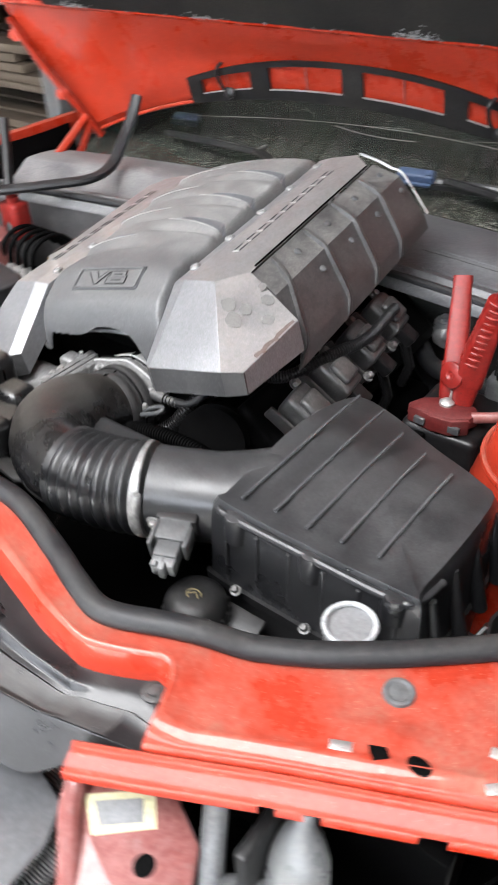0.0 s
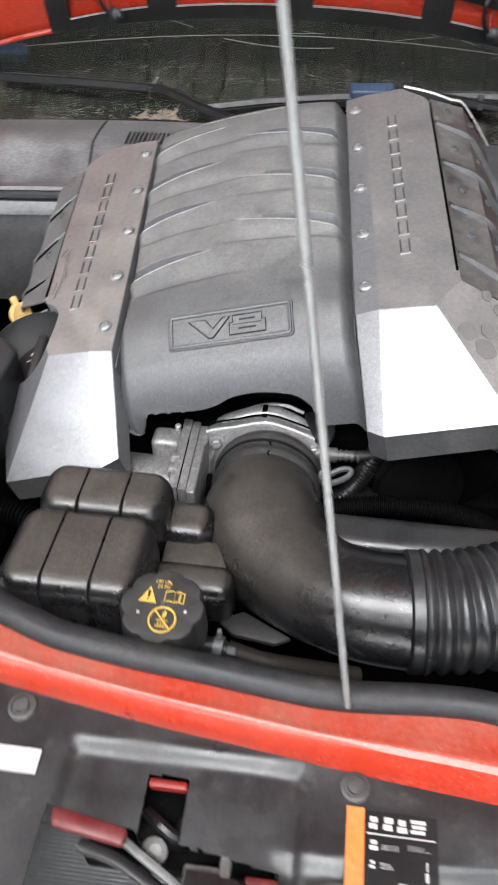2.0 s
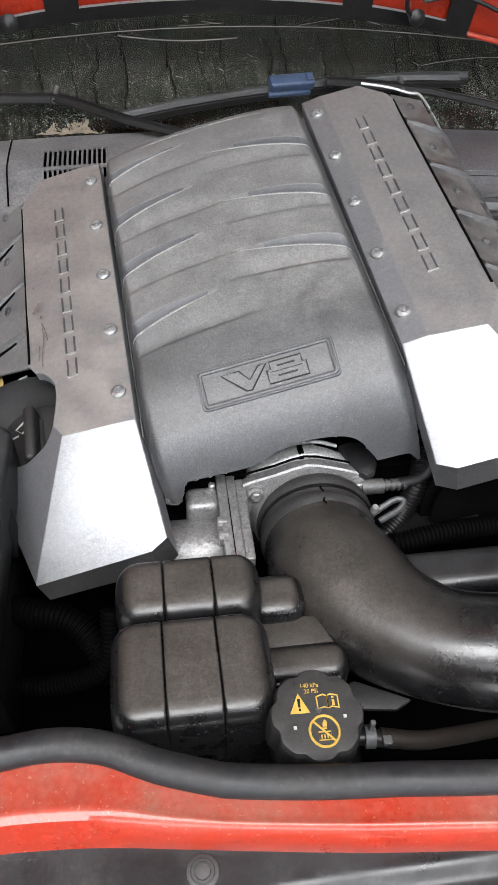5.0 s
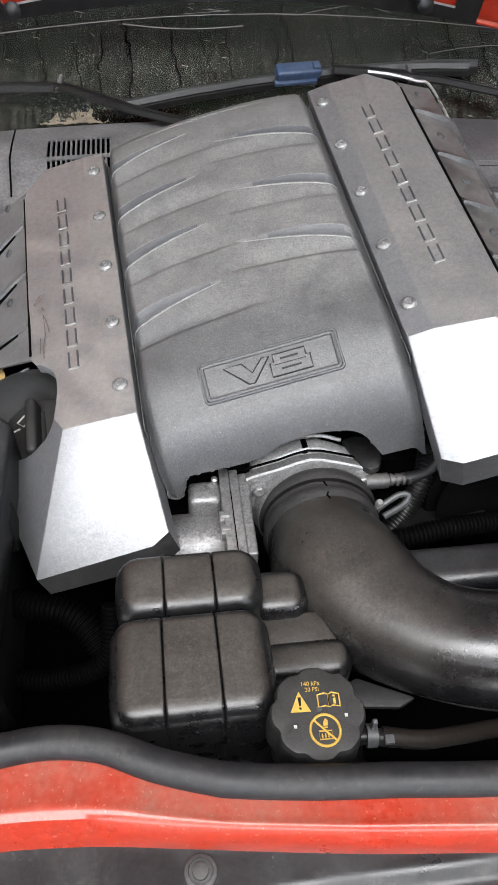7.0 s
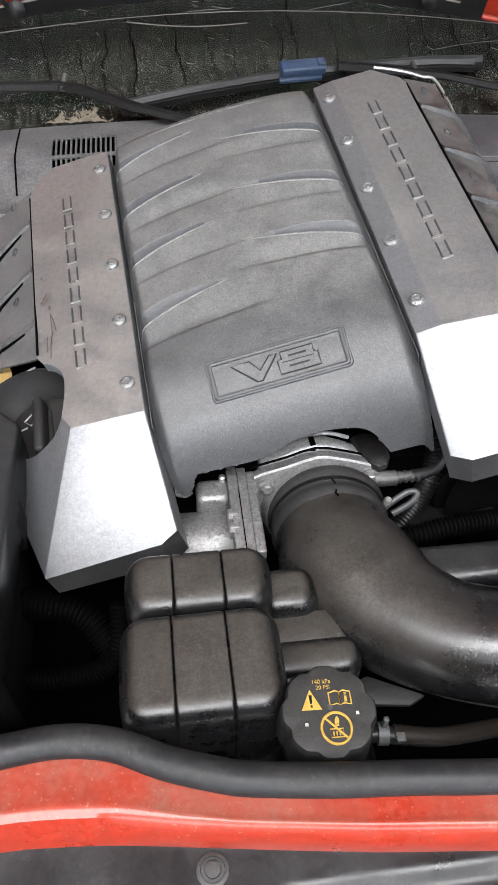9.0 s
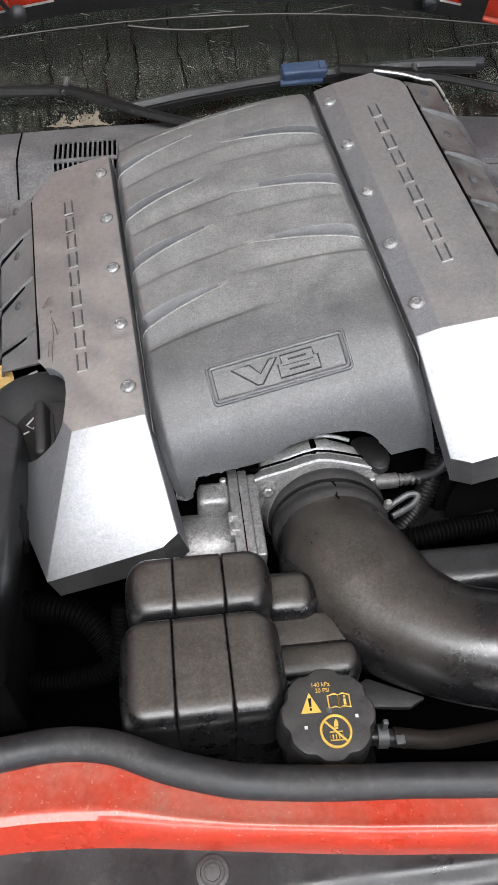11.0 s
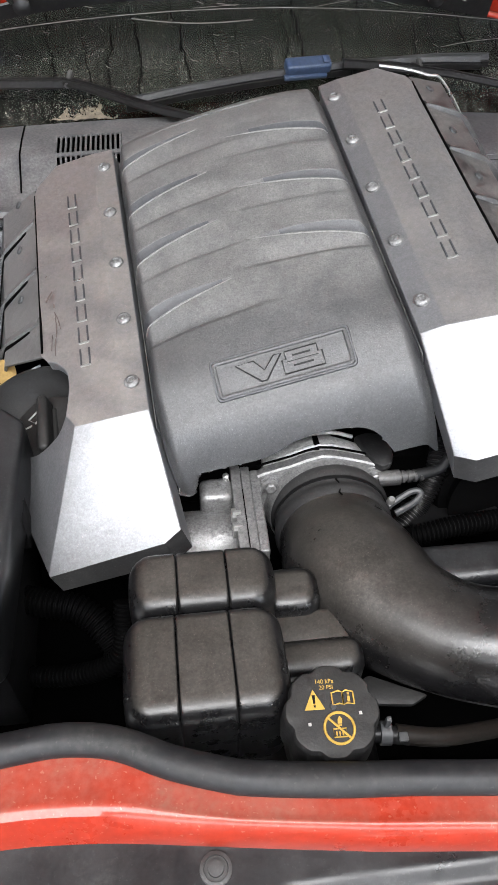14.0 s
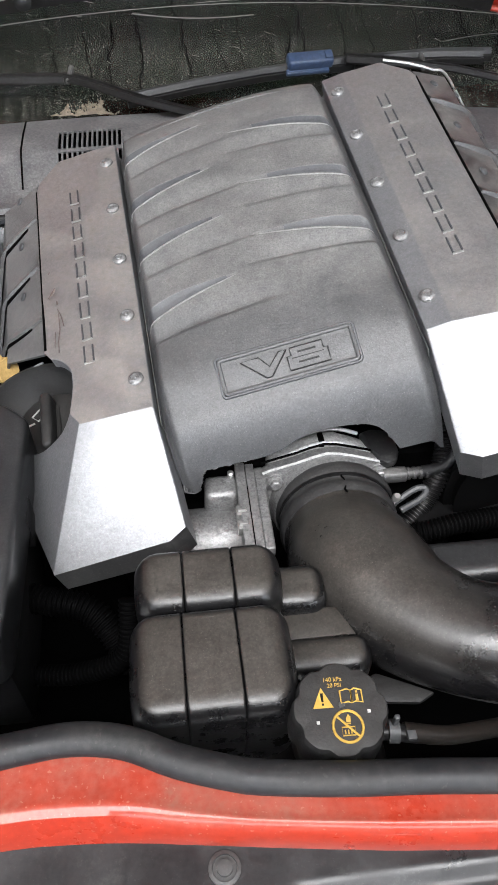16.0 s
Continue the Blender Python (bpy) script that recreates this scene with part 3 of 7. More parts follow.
    part("orange_bar", rbox(0.1295, 0.1415, -0.5172, -0.4675, 0.8268, 0.8278, 0), M_ORANGE, lab, "orange warning bar")
    part("rule", rbox(0.143, 0.1885, -0.4835, -0.4828, 0.8270, 0.8277, 0), M_WHITE, lab)
    random.seed(4)
    for x0, x1, y0, y1 in ((0.1445, 0.1505, -0.4805, -0.472), (0.154, 0.161, -0.4805, -0.4715), (0.1635, 0.170, -0.481, -0.472), (0.1725, 0.186, -0.4805, -0.471), (0.145, 0.151, -0.4935, -0.4865), (0.1525, 0.165, -0.4925, -0.489), (0.170, 0.186, -0.491, -0.4875), (0.145, 0.150, -0.5045, -0.499), (0.152, 0.161, -0.504, -0.500), (0.164, 0.175, -0.513, -0.511), (0.1815, 0.1835, -0.509, -0.496)):
        n = 2 if x1 - x0 < 0.008 else 3
        for i in range(n):
            h = (y1 - y0) / n
            part("print_bar", rbox(x0 + 0.0008 * (i % 2), x1 - random.uniform(0, 0.35) * (x1 - x0), y0 + h * i + 0.0006, y0 + h * (i + 1) - 0.0005, 0.8270, 0.8277, 0), M_WHITE, lab)
    part("white_label", rbox(-0.168, -0.088, -0.4745, -0.4575, 0.8275, 0.8282, 0), M_WHITE, t, "blank white paper label")
    return t


shield_panel()


def latch():
    t = thing("hood_latch", (0.01, -0.53, 0.72), "worn black hood latch with red plastic tabs in the broken opening", "latch")
    part("plate", join(rbox(-0.05, 0.085, -0.512, -0.488, 0.765, 0.785, 0.003), rbox(-0.014, 0.024, -0.500, -0.462, 0.770, 0.800, 0.004)), M_DARK, t)
    part("hook", tube(curve_pts([(-0.008, -0.482, 0.805), (0.004, -0.492, 0.815), (0.016, -0.497, 0.812), (0.019, -0.486, 0.806)]), 0.0045, 8), M_BLACK, t)
    part("pivot", lathe([(0.009, 0), (0.009, 0.006), (0.0055, 0.008), (0.005, 0.005), (0.002, 0.005)], 20, axis_m((0.002, -0.505, 0.800), (0, -0.3, 1))), M_FLANK, t)
    part("lever", tube(curve_pts([(-0.050, -0.509, 0.806), (-0.020, -0.516, 0.808), (0.010, -0.530, 0.806), (0.036, -0.540, 0.800)]), 0.0048, 8, 0.7), M_BLACK, t)
    part("lever", tube(curve_pts([(-0.022, -0.503, 0.812), (0.004, -0.517, 0.812), (0.030, -0.530, 0.806)]), 0.0036, 8, 0.7), M_FLANK, t)
    part("bracket", join(rbox(0.024, 0.050, -0.534, -0.512, 0.790, 0.812, 0.003), rbox(0.048, 0.056, -0.538, -0.506, 0.785, 0.818, 0.002)), M_FLANK, t)
    part("spring", tube([(0.026 + 0.0022 * i / 8, -0.541 + 0.003 * math.cos(i * 0.8), 0.800 + 0.003 * math.sin(i * 0.8)) for i in range(110)], 0.0006, 5), M_ALU, t)
    part("tab", prism([(-0.072, -0.490), (-0.070, -0.503), (-0.018, -0.510), (-0.016, -0.4985)], 0.812, 0.8215, 0.003), M_MAROON, t, "dusty maroon strip")
    part("tab", rbox(-0.009, 0.0185, -0.4695, -0.4635, 0.812, 0.8205, 0.002), M_REDPLAST, t, "red tab at the head of the slot")
    part("tab", rbox(0.066, 0.088, -0.5235, -0.5165, 0.806, 0.8185, 0.002), M_MAROON, t, "dusty maroon tab")
    return t


latch()


def core():
    t = thing("radiator_core", (0.1, -0.55, 0.55), "finned aluminium radiator core behind the shield", "radiator")
    part("backing", rbox(-0.45, 0.46, -0.69, -0.45, 0.0, 0.70, 0.003), M_DARK, t)
    for i in range(76):
        y = -0.456 - i * 0.0030
        part("fin", rbox(-0.44, 0.45, y - 0.0008, y + 0.0008, 0.699, 0.712, 0), M_FIN, t)
    return t


core()


def crash_bracket():
    t = thing("headlamp_bracket", (0.48, -0.56, 0.5), "dusty red headlamp mounting bracket with a yellowed sticker", "bracket")
    poly = [(0.430, -0.505), (0.455, -0.545), (0.485, -0.577), (0.505, -0.602), (0.585, -0.56), (0.560, -0.515), (0.50, -0.485)]
    part("plate", prism(poly, 0.735, 0.748, 0.005), M_REDDUST, t)
    part("hole", lathe([(0.009, 0), (0.008, 0.001)], 16, Matrix.Translation((0.535, -0.552, 0.7482))), M_DARK, t, "dark round hole")
    part("web", tube(curve_pts([(0.425, -0.512, 0.775), (0.445, -0.535, 0.757), (0.458, -0.556, 0.75), (0.478, -0.576, 0.745), (0.508, -0.606, 0.738)]), 0.0105, 10), M_REDDUST, t)
    part("slot", prism([(0.440, -0.508), (0.462, -0.497), (0.470, -0.511), (0.453, -0.527)], 0.7480, 0.7496, 0), M_DARK, t, "dark torn slot")
    part("rim", tube([(0.440, -0.508, 0.7495), (0.462, -0.497, 0.7495), (0.470, -0.511, 0.7495), (0.453, -0.527, 0.7495)], 0.002, 8, closed=True), M_REDDUST, t)
    part("sticker", prism([(0.457, -0.540), (0.502, -0.503), (0.524, -0.526), (0.486, -0.560)], 0.7485, 0.7492, 0), M_STICKER, t, "yellowed paper sticker")
    t.location.x -= 0.013
    part("sticker_face", prism([(0.468, -0.539), (0.499, -0.514), (0.513, -0.528), (0.486, -0.551)], 0.7492, 0.7498, 0), M_PALE, t, "grey printed field")
    return t


crash_bracket()
lh = thing("lamp_housing", (0.617, -0.46, 0.5), "broken milky white headlamp housing", "headlamp")
part("bulb_cover", xf(lathe([(0.020, 0.0), (0.030, 0.035), (0.034, 0.075), (0.031, 0.105), (0.022, 0.125), (0.013, 0.134), (0.010, 0.146), (0.004, 0.150)], 30), Matrix.Translation((0.618, -0.500, 0.615)) @ Matrix.Rotation(radians(-28), 4, "X") @ Matrix.Rotation(radians(-10), 4, "Y") @ Matrix.Diagonal((0.85, 0.7, 0.92, 1))), M_CLEAR, lh)
part("shell", xf(rbox(-0.05, 0.05, -0.03, 0.03, -0.03, 0.03, 0.015, 4), Matrix.Translation((0.60, -0.50, 0.64)) @ Matrix.Rotation(radians(25), 4, "Z")), M_PALE, lh)
df = thing("air_deflector", (0.33, -0.56, 0.6), "dusty pale grey plastic air deflector", "plastic panel")
part("panel", prism([(0.222, -0.565), (0.354, -0.513), (0.412, -0.523), (0.436, -0.548), (0.45, -0.60), (0.36, -0.63), (0.267, -0.600)], 0.640, 0.660, 0.006), M_SLATE, df)
part("upper_panel", prism([(0.258, -0.597), (0.331, -0.562), (0.385, -0.542), (0.432, -0.555), (0.446, -0.585), (0.448, -0.72), (0.315, -0.70)], 0.736, 0.744, 0.003), M_SLATE, df)
part("flap", prism([(0.256, -0.598), (0.262, -0.563), (0.333, -0.562)], 0.722, 0.735, 0.001), M_DARK, df, "black gap beside the panel")
part("fold", xf(rbox(-0.05, 0.05, -0.03, 0.03, -0.004, 0.004, 0.002), Matrix.Translation((0.40, -0.60, 0.645)) @ Matrix.Rotation(radians(40), 4, "X") @ Matrix.Rotation(radians(20), 4, "Z")), M_COWL, df)
part("notch", prism([(0.222, -0.530), (0.216, -0.566), (0.325, -0.522), (0.30, -0.515)], 0.655, 0.722, 0.001), M_DARK, df, "dark gap")
ab = thing("bumper_absorber", (0.6, -0.52, 0.4), "torn black foam and brackets of the missing bumper", "car part")
part("foam", rbox(0.50, 0.9, -0.60, -0.47, 0.0, 0.61, 0.02, 3), M_DARK, ab)
part("tube", tube([(0.512, -0.455, 0.70), (0.528, -0.485, 0.66), (0.548, -0.52, 0.60)], 0.012, 12), M_PALE, ab, "pale grey tube")
part("bracket", rbox(0.565, 0.578, -0.50, -0.44, 0.60, 0.73, 0.004), M_BLACK, ab)


def bay():
    t = thing("engine_bay", (0, 0.1, 0.4), "inner panels of the engine bay, blackened for shade, with red painted edges", "car body")
    # inner panels coloured near black to keep the bay in shade
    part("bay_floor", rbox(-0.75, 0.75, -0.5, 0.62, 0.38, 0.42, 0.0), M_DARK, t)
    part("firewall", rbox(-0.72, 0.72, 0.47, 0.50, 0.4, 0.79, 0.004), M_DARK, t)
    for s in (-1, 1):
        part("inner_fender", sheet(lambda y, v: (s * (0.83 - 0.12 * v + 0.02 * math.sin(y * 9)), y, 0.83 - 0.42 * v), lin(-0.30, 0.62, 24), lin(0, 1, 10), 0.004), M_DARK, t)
        part("fender_rail", sheet(lambda y, v: (s * (0.86 - 0.035 * v), y, 0.835 + 0.01 * math.sin(v * 3.1) - 0.03 * sm(0.85, 1, v)), lin(-0.25, 0.75, 30), lin(0, 1, 10), 0.002), M_RED, t, "red painted fender rail")
    edge = lambda x: 0.749 - 0.018 * sm(0.28, 0.36, x) + 0.003 * sm(0.40, 0.46, x)
    part("cowl_flange", sheet(lambda x, v: (x, 0.432 - 0.03 * sm(0.5, 0.8, x), 0.79 - 0.075 * v), lin(0.22, 0.80, 40), lin(0, 1, 8), 0.002), M_MAROON, t, "dusty red flange below the cowl")
    felt = part("felt", sheet(lambda x, v: (x, 0.425 - 0.03 * sm(0.5, 0.8, x) + 0.02 * v + 0.004 * noise.noise((x * 14, v * 5, 2)), edge(x) - 0.22 * v), lin(0.22, 0.80, 50), lin(0, 1, 14), 0.004), M_FELT, t, "black felt pad on the firewall")
    part("edging", tube([(x, 0.4225 - 0.03 * sm(0.5, 0.8, x) + 0.004 * noise.noise((x * 14, 0, 2)), edge(x)) for x in lin(0.22, 0.80, 50)], 0.0016, 6), M_GREY, felt, "pale piped edge")
    part("front_wall", rbox(-0.7, 0.7, -0.36, -0.34, 0.40, 0.62, 0.004), M_DARK, t)
    return t


bay()


def cowl():
    t = thing("cowl_panel", (0, 0.5, 0.75), "faded dusty black plastic cowl panel below the windshield", "plastic panel")
    bow = lambda x: 0.05 * (x / 0.75) ** 2
    prof = [(0.60, 0.792), (0.575, 0.818), (0.527, 0.823), (0.455, 0.822), (0.445, 0.815), (0.425, 0.80), (0.40, 0.797), (0.396, 0.806), (0.382, 0.808), (0.376, 0.800), (0.362, 0.797), (0.356, 0.803), (0.346, 0.803), (0.34, 0.795), (0.338, 0.786)]

    left = prof[:3] + [(0.486, 0.8235), (0.478, 0.8195), (0.437, 0.793), (0.402, 0.788)] + [(y, z - 0.006) for y, z in prof[7:]]

    def f(x, k):
        w = 1 - sm(-0.16, -0.10, x)
        y, z = (p * (1 - w) + q * w for p, q in zip(prof[k], left[k]))
        return (x, y - bow(x) * 1.2, z - bow(x) * 0.3)

    part("panel", sheet(f, sorted(lin(-0.75, 0.75, 61) + [-0.2565, -0.1635]), list(range(len(prof))), 0.0025, skip=lambda x, k: -0.2564 < x < -0.1636 and 1.9 < k < 5.0), M_COWL, t)
    g = part("grille", rbox(-0.262, -0.158, 0.425, 0.532, 0.770, 0.774, 0.001), M_DARK, t, "dark slotted air grille")
    run = [(0.529, 0.8234), (0.486, 0.8235), (0.478, 0.8195), (0.437, 0.793)]
    for i in range(14):
        x = -0.2565 + i * 0.0069
        part("slat", sheet(lambda u, k: (u, run[k][0] - bow(u) * 1.2, run[k][1] - bow(u) * 0.3), [x, x + 0.0014, x + 0.0028], [0, 1, 2, 3], 0.004), M_COWL, g)
    part("crossbar", sheet(lambda u, v: (u, 0.4830 - 0.005 * v - bow(u) * 1.2, 0.8225 - 0.0026 * v - bow(u) * 0.3), lin(-0.2565, -0.1635, 8), [0, 1], 0.003), M_COWL, g)
    part("seam", tube([(-0.3035, y - bow(0.3) * 1.2, z - bow(0.3) * 0.3 + 0.0004) for y, z in left[1:6]], 0.0013, 6), M_DARK, t)
    dep = part("deposit", sheet(lambda x, v: (x + 0.25 * (x + 0.215) * (0.5 - v) + 0.004 * noise.noise((x * 60, v * 4, 1)), 0.571 + 0.044 * v + 0.004 * noise.noise((x * 120, v * 3, 2)), 0.8205 + 0.004 * v + 0.002 * noise.noise((x * 90, v * 5, 0))), lin(-0.262, -0.172, 160), lin(0, 1, 40), 0.0010, skip=lambda x, v: noise.noise((x * 70, v * 1.2, 5)) + 0.8 * noise.noise((x * 420, v * 6, 8)) + 0.5 * noise.noise((x * 800, v * 18, 3)) > 0.34 - 1.0 * v + 0.6 * sm(0.20, 0.0, v) - 0.7 * sm(0.018, 0.040, abs(x + 0.217))), M_CRUST, t, "pale crusty deposit in streaks")
    tagged(dep, "pale crusty deposit in streaks", kind="stuff")
    part("skirt", sheet(lambda x, v: (x, 0.345 - bow(x) * 1.2 - 0.02 * v, 0.785 - bow(x) * 0.3 - 0.15 * v + 0.004 * math.sin(x * 40)), lin(-0.74, -0.22, 30), lin(0, 1, 8), 0.003), M_FLANK, t, "dark skirt below the cowl edge")
    for y, z, r in ((0.452, 0.8165, 0.0035), (0.412, 0.800, 0.003)):
        part("ridge", tube([(x, y - bow(x) * 1.2, z - bow(x) * 0.3) for x in lin(0.27, 0.75, 30)], r, 8), M_COWL, t)
    for y, z in ((0.4585, 0.8196), (0.4445, 0.8125), (0.4045, 0.7985), (0.3700, 0.7995)):
        part("groove", tube([(x, y - bow(x) * 1.2, z - bow(x) * 0.3) for x in lin(0.25, 0.75, 30)], 0.0020, 6), M_DARK, t, "dark groove between the ridges")
    part("bead", tube([(x, 0.352 - bow(x) * 1.2, 0.804 - bow(x) * 0.3) for x in lin(-0.75, 0.75, 50)], 0.0075, 10), M_RUBBER, t, "rubber edge bead")
    return t


cowl()


def windshield():
    t = thing("windshield", (0, 0.65, 0.79), "dark dirty laminated windshield glass with scratches", "windshield")
    up = lambda x, v: (x, 0.625 - 0.10 * (x / 0.75) ** 2 * 0.6 + 0.75 * v, 0.785 - 0.02 * (x / 0.75) ** 2 + 0.40 * v - 0.03 * v * v)
    pane = part("pane", sheet(up, lin(-0.75, 0.75, 41), lin(0, 1, 21), 0.005), M_GLASS, t)

    def scratch(x0, v0, x1, v1, w, sag=0.0):
        pts = [tuple(np.array(up(x0 + (x1 - x0) * k, v0 + (v1 - v0) * k + sag * math.sin(math.pi * k))) + (0, -0.002, 0.005)) for k in lin(0, 1, 14)]
        part("scratch", tube(pts, w, 4), M_SPECK, pane, "fine pale scratch")

    scratch(-0.50, 0.196, 0.62, 0.204, 0.0007, 0.034)
    scratch(-0.46, 0.197, -0.05, 0.232, 0.0004, 0.004)
    scratch(-0.14, 0.218, 0.055, 0.207, 0.0009, -0.010)
    scratch(-0.04, 0.236, 0.035, 0.242, 0.0004)
    scratch(0.000, 0.246, 0.030, 0.240, 0.0004)
    scratch(0.160, 0.236, 0.235, 0.256, 0.0004)
    scratch(0.205, 0.268, 0.232, 0.257, 0.0004)
    scratch(0.36, 0.150, 0.52, 0.180, 0.0004, 0.006)
    scratch(0.275, 0.252, 0.30, 0.243, 0.0005)
    scratch(-0.24, 0.262, -0.20, 0.246, 0.0005)
    random.seed(33)
    for i in range(16):
        x, pts = -0.27 + i * 0.052 + random.uniform(-0.015, 0.015), []
        for k in lin(0.04 + random.uniform(0, 0.05), random.uniform(0.19, 0.27), 22):
            x += random.gauss(0, 0.0025) - 0.0006
            pts.append(tuple(np.array(up(x, k)) + (0, -0.0015, 0.0042)))
        part("crack", tube(pts, random.uniform(0.0005, 0.0012), 4), M_DARK, pane, "dark drip line in the dirt film")
    random.seed(21)
    for i in range(46):
        x, v = random.uniform(-0.45, 0.58), random.uniform(0.06, 0.26)
        scratch(x, v, x + random.uniform(0.003, 0.010), v + random.uniform(-0.008, 0.008), 0.0004)
    # dust specks, thickest just above the wipers
    bm = bmesh.new()
    for i in range(14000):
        x, v = random.uniform(-0.62, 0.66), 0.015 + 0.27 * random.random() ** 2.2
        if noise.noise((x * 9, v * 30, 4)) + 0.6 * noise.noise((x * 40, v * 90, 9)) < random.uniform(-0.2, 0.5):
            continue
        r, k = random.uniform(0.0002, 0.0008), random.uniform(0.5, 2.2)
        c = np.array(up(x, v)) + (0, -0.0012, 0.0036)
        a = random.uniform(0, 6.3)
        vs = [bm.verts.new(tuple(c + np.array((r * math.cos(a + q), r * k * 0.9 * math.sin(a + q), r * k * 0.45 * math.sin(a + q))))) for q in (0, 1.6, 3.1, 4.7)] + [bm.verts.new(tuple(c + np.array((0, -0.0003, 0.0007))))]
        for q in range(4):
            bm.faces.new((vs[q], vs[(q + 1) % 4], vs[4]))
    specks = part("dirt_specks", bm, M_SPECK, pane, "pale dust specks on the glass")
    tagged(specks, "pale dust specks on the glass", kind="stuff")
    return t


windshield()
solid("dashboard", sheet(lambda x, v: (x, 0.66 + 0.75 * v, 0.74 + 0.04 * math.sin(v * 3)), lin(-0.75, 0.75, 12), lin(0, 1, 10), 0.02), M_DARK, "black dashboard below the windshield", "dashboard")
solid("cabin", join(rbox(-0.75, 0.75, 1.60, 1.65, 0.3, 1.25, 0), rbox(-0.8, -0.75, 0.65, 1.65, 0.3, 1.2, 0), rbox(0.75, 0.8, 0.65, 1.65, 0.3, 1.2, 0), rbox(-0.8, 0.8, 1.36, 1.65, 1.15, 1.19, 0), rbox(-0.8, 0.8, 0.66, 1.65, 0.0, 0.32, 0)), M_DARK, "dark cabin of the car behind the glass", "car cabin")


def wiper(label, head, arm, blade, clip, turn):
    t = thing("wiper", arm[-1], label, "wiper")
    part("arm_head", strap(head, 0.040, 0.014, 0.35), M_GLOSS, t)
    part("arm", strap(arm, [0.034] + [0.025] * (len(arm) - 1), 0.011, 0.35), M_GLOSS, t)
    part("hinge_pin", tube([tuple(np.array(arm[0]) + (0.0, -0.018, 0.002)), tuple(np.array(arm[0]) + (0.004, 0.018, 0.006))], 0.0045, 10), M_FLANK, t)
    part("blade", strap(blade, [0.014] + [0.020] * (len(blade) - 2) + [0.012], 0.013, 0.5), M_BOX, t, "dusty slate blade cover")
    part("rubber", strap([tuple(np.array(p) + (0, -0.010, -0.006)) for p in blade], 0.005, 0.010), M_GLOSS, t)
    m = Matrix.Translation(clip) @ Matrix.Rotation(radians(turn), 4, "Z") @ Matrix.Rotation(radians(24), 4, "X")
    part("clip", xf(join(rbox(-0.036, 0.036, -0.010, 0.012, -0.006, 0.012, 0.004, 3), rbox(-0.039, 0.030, -0.015, -0.006, -0.010, -0.003, 0.002), rbox(0.022, 0.034, -0.006, 0.008, 0.010, 0.015, 0.002)), m), M_BLUE, t, "dusty blue plastic clip")
    return t


wiper("black wiper with a blue clip resting on the glass", [(-0.52, 0.668, 0.834), (-0.37, 0.655, 0.838), (-0.245, 0.643, 0.840)], [(-0.240, 0.641, 0.843), (-0.206, 0.619, 0.843), (-0.172, 0.594, 0.842), (-0.134, 0.569, 0.840), (-0.09, 0.551, 0.836), (-0.05, 0.540, 0.830)], [(-0.155, 0.594, 0.832), (-0.054, 0.621, 0.837), (0.045, 0.646, 0.839), (0.12, 0.659, 0.841), (0.23, 0.676, 0.842), (0.34, 0.688, 0.842), (0.43, 0.690, 0.84)], (0.126, 0.650, 0.850), 7)
wiper("black wiper with a blue clip lying low on the glass", [(0.185, 0.664, 0.848), (0.24, 0.655, 0.847), (0.30, 0.640, 0.846)], [(0.30, 0.640, 0.846), (0.35, 0.624, 0.845), (0.43, 0.585, 0.842), (0.52, 0.535, 0.83)], [(0.20, 0.668, 0.842), (0.29, 0.680, 0.842), (0.35, 0.681, 0.842), (0.412, 0.677, 0.842)], (-0.53, 0.745, 0.845), 6)


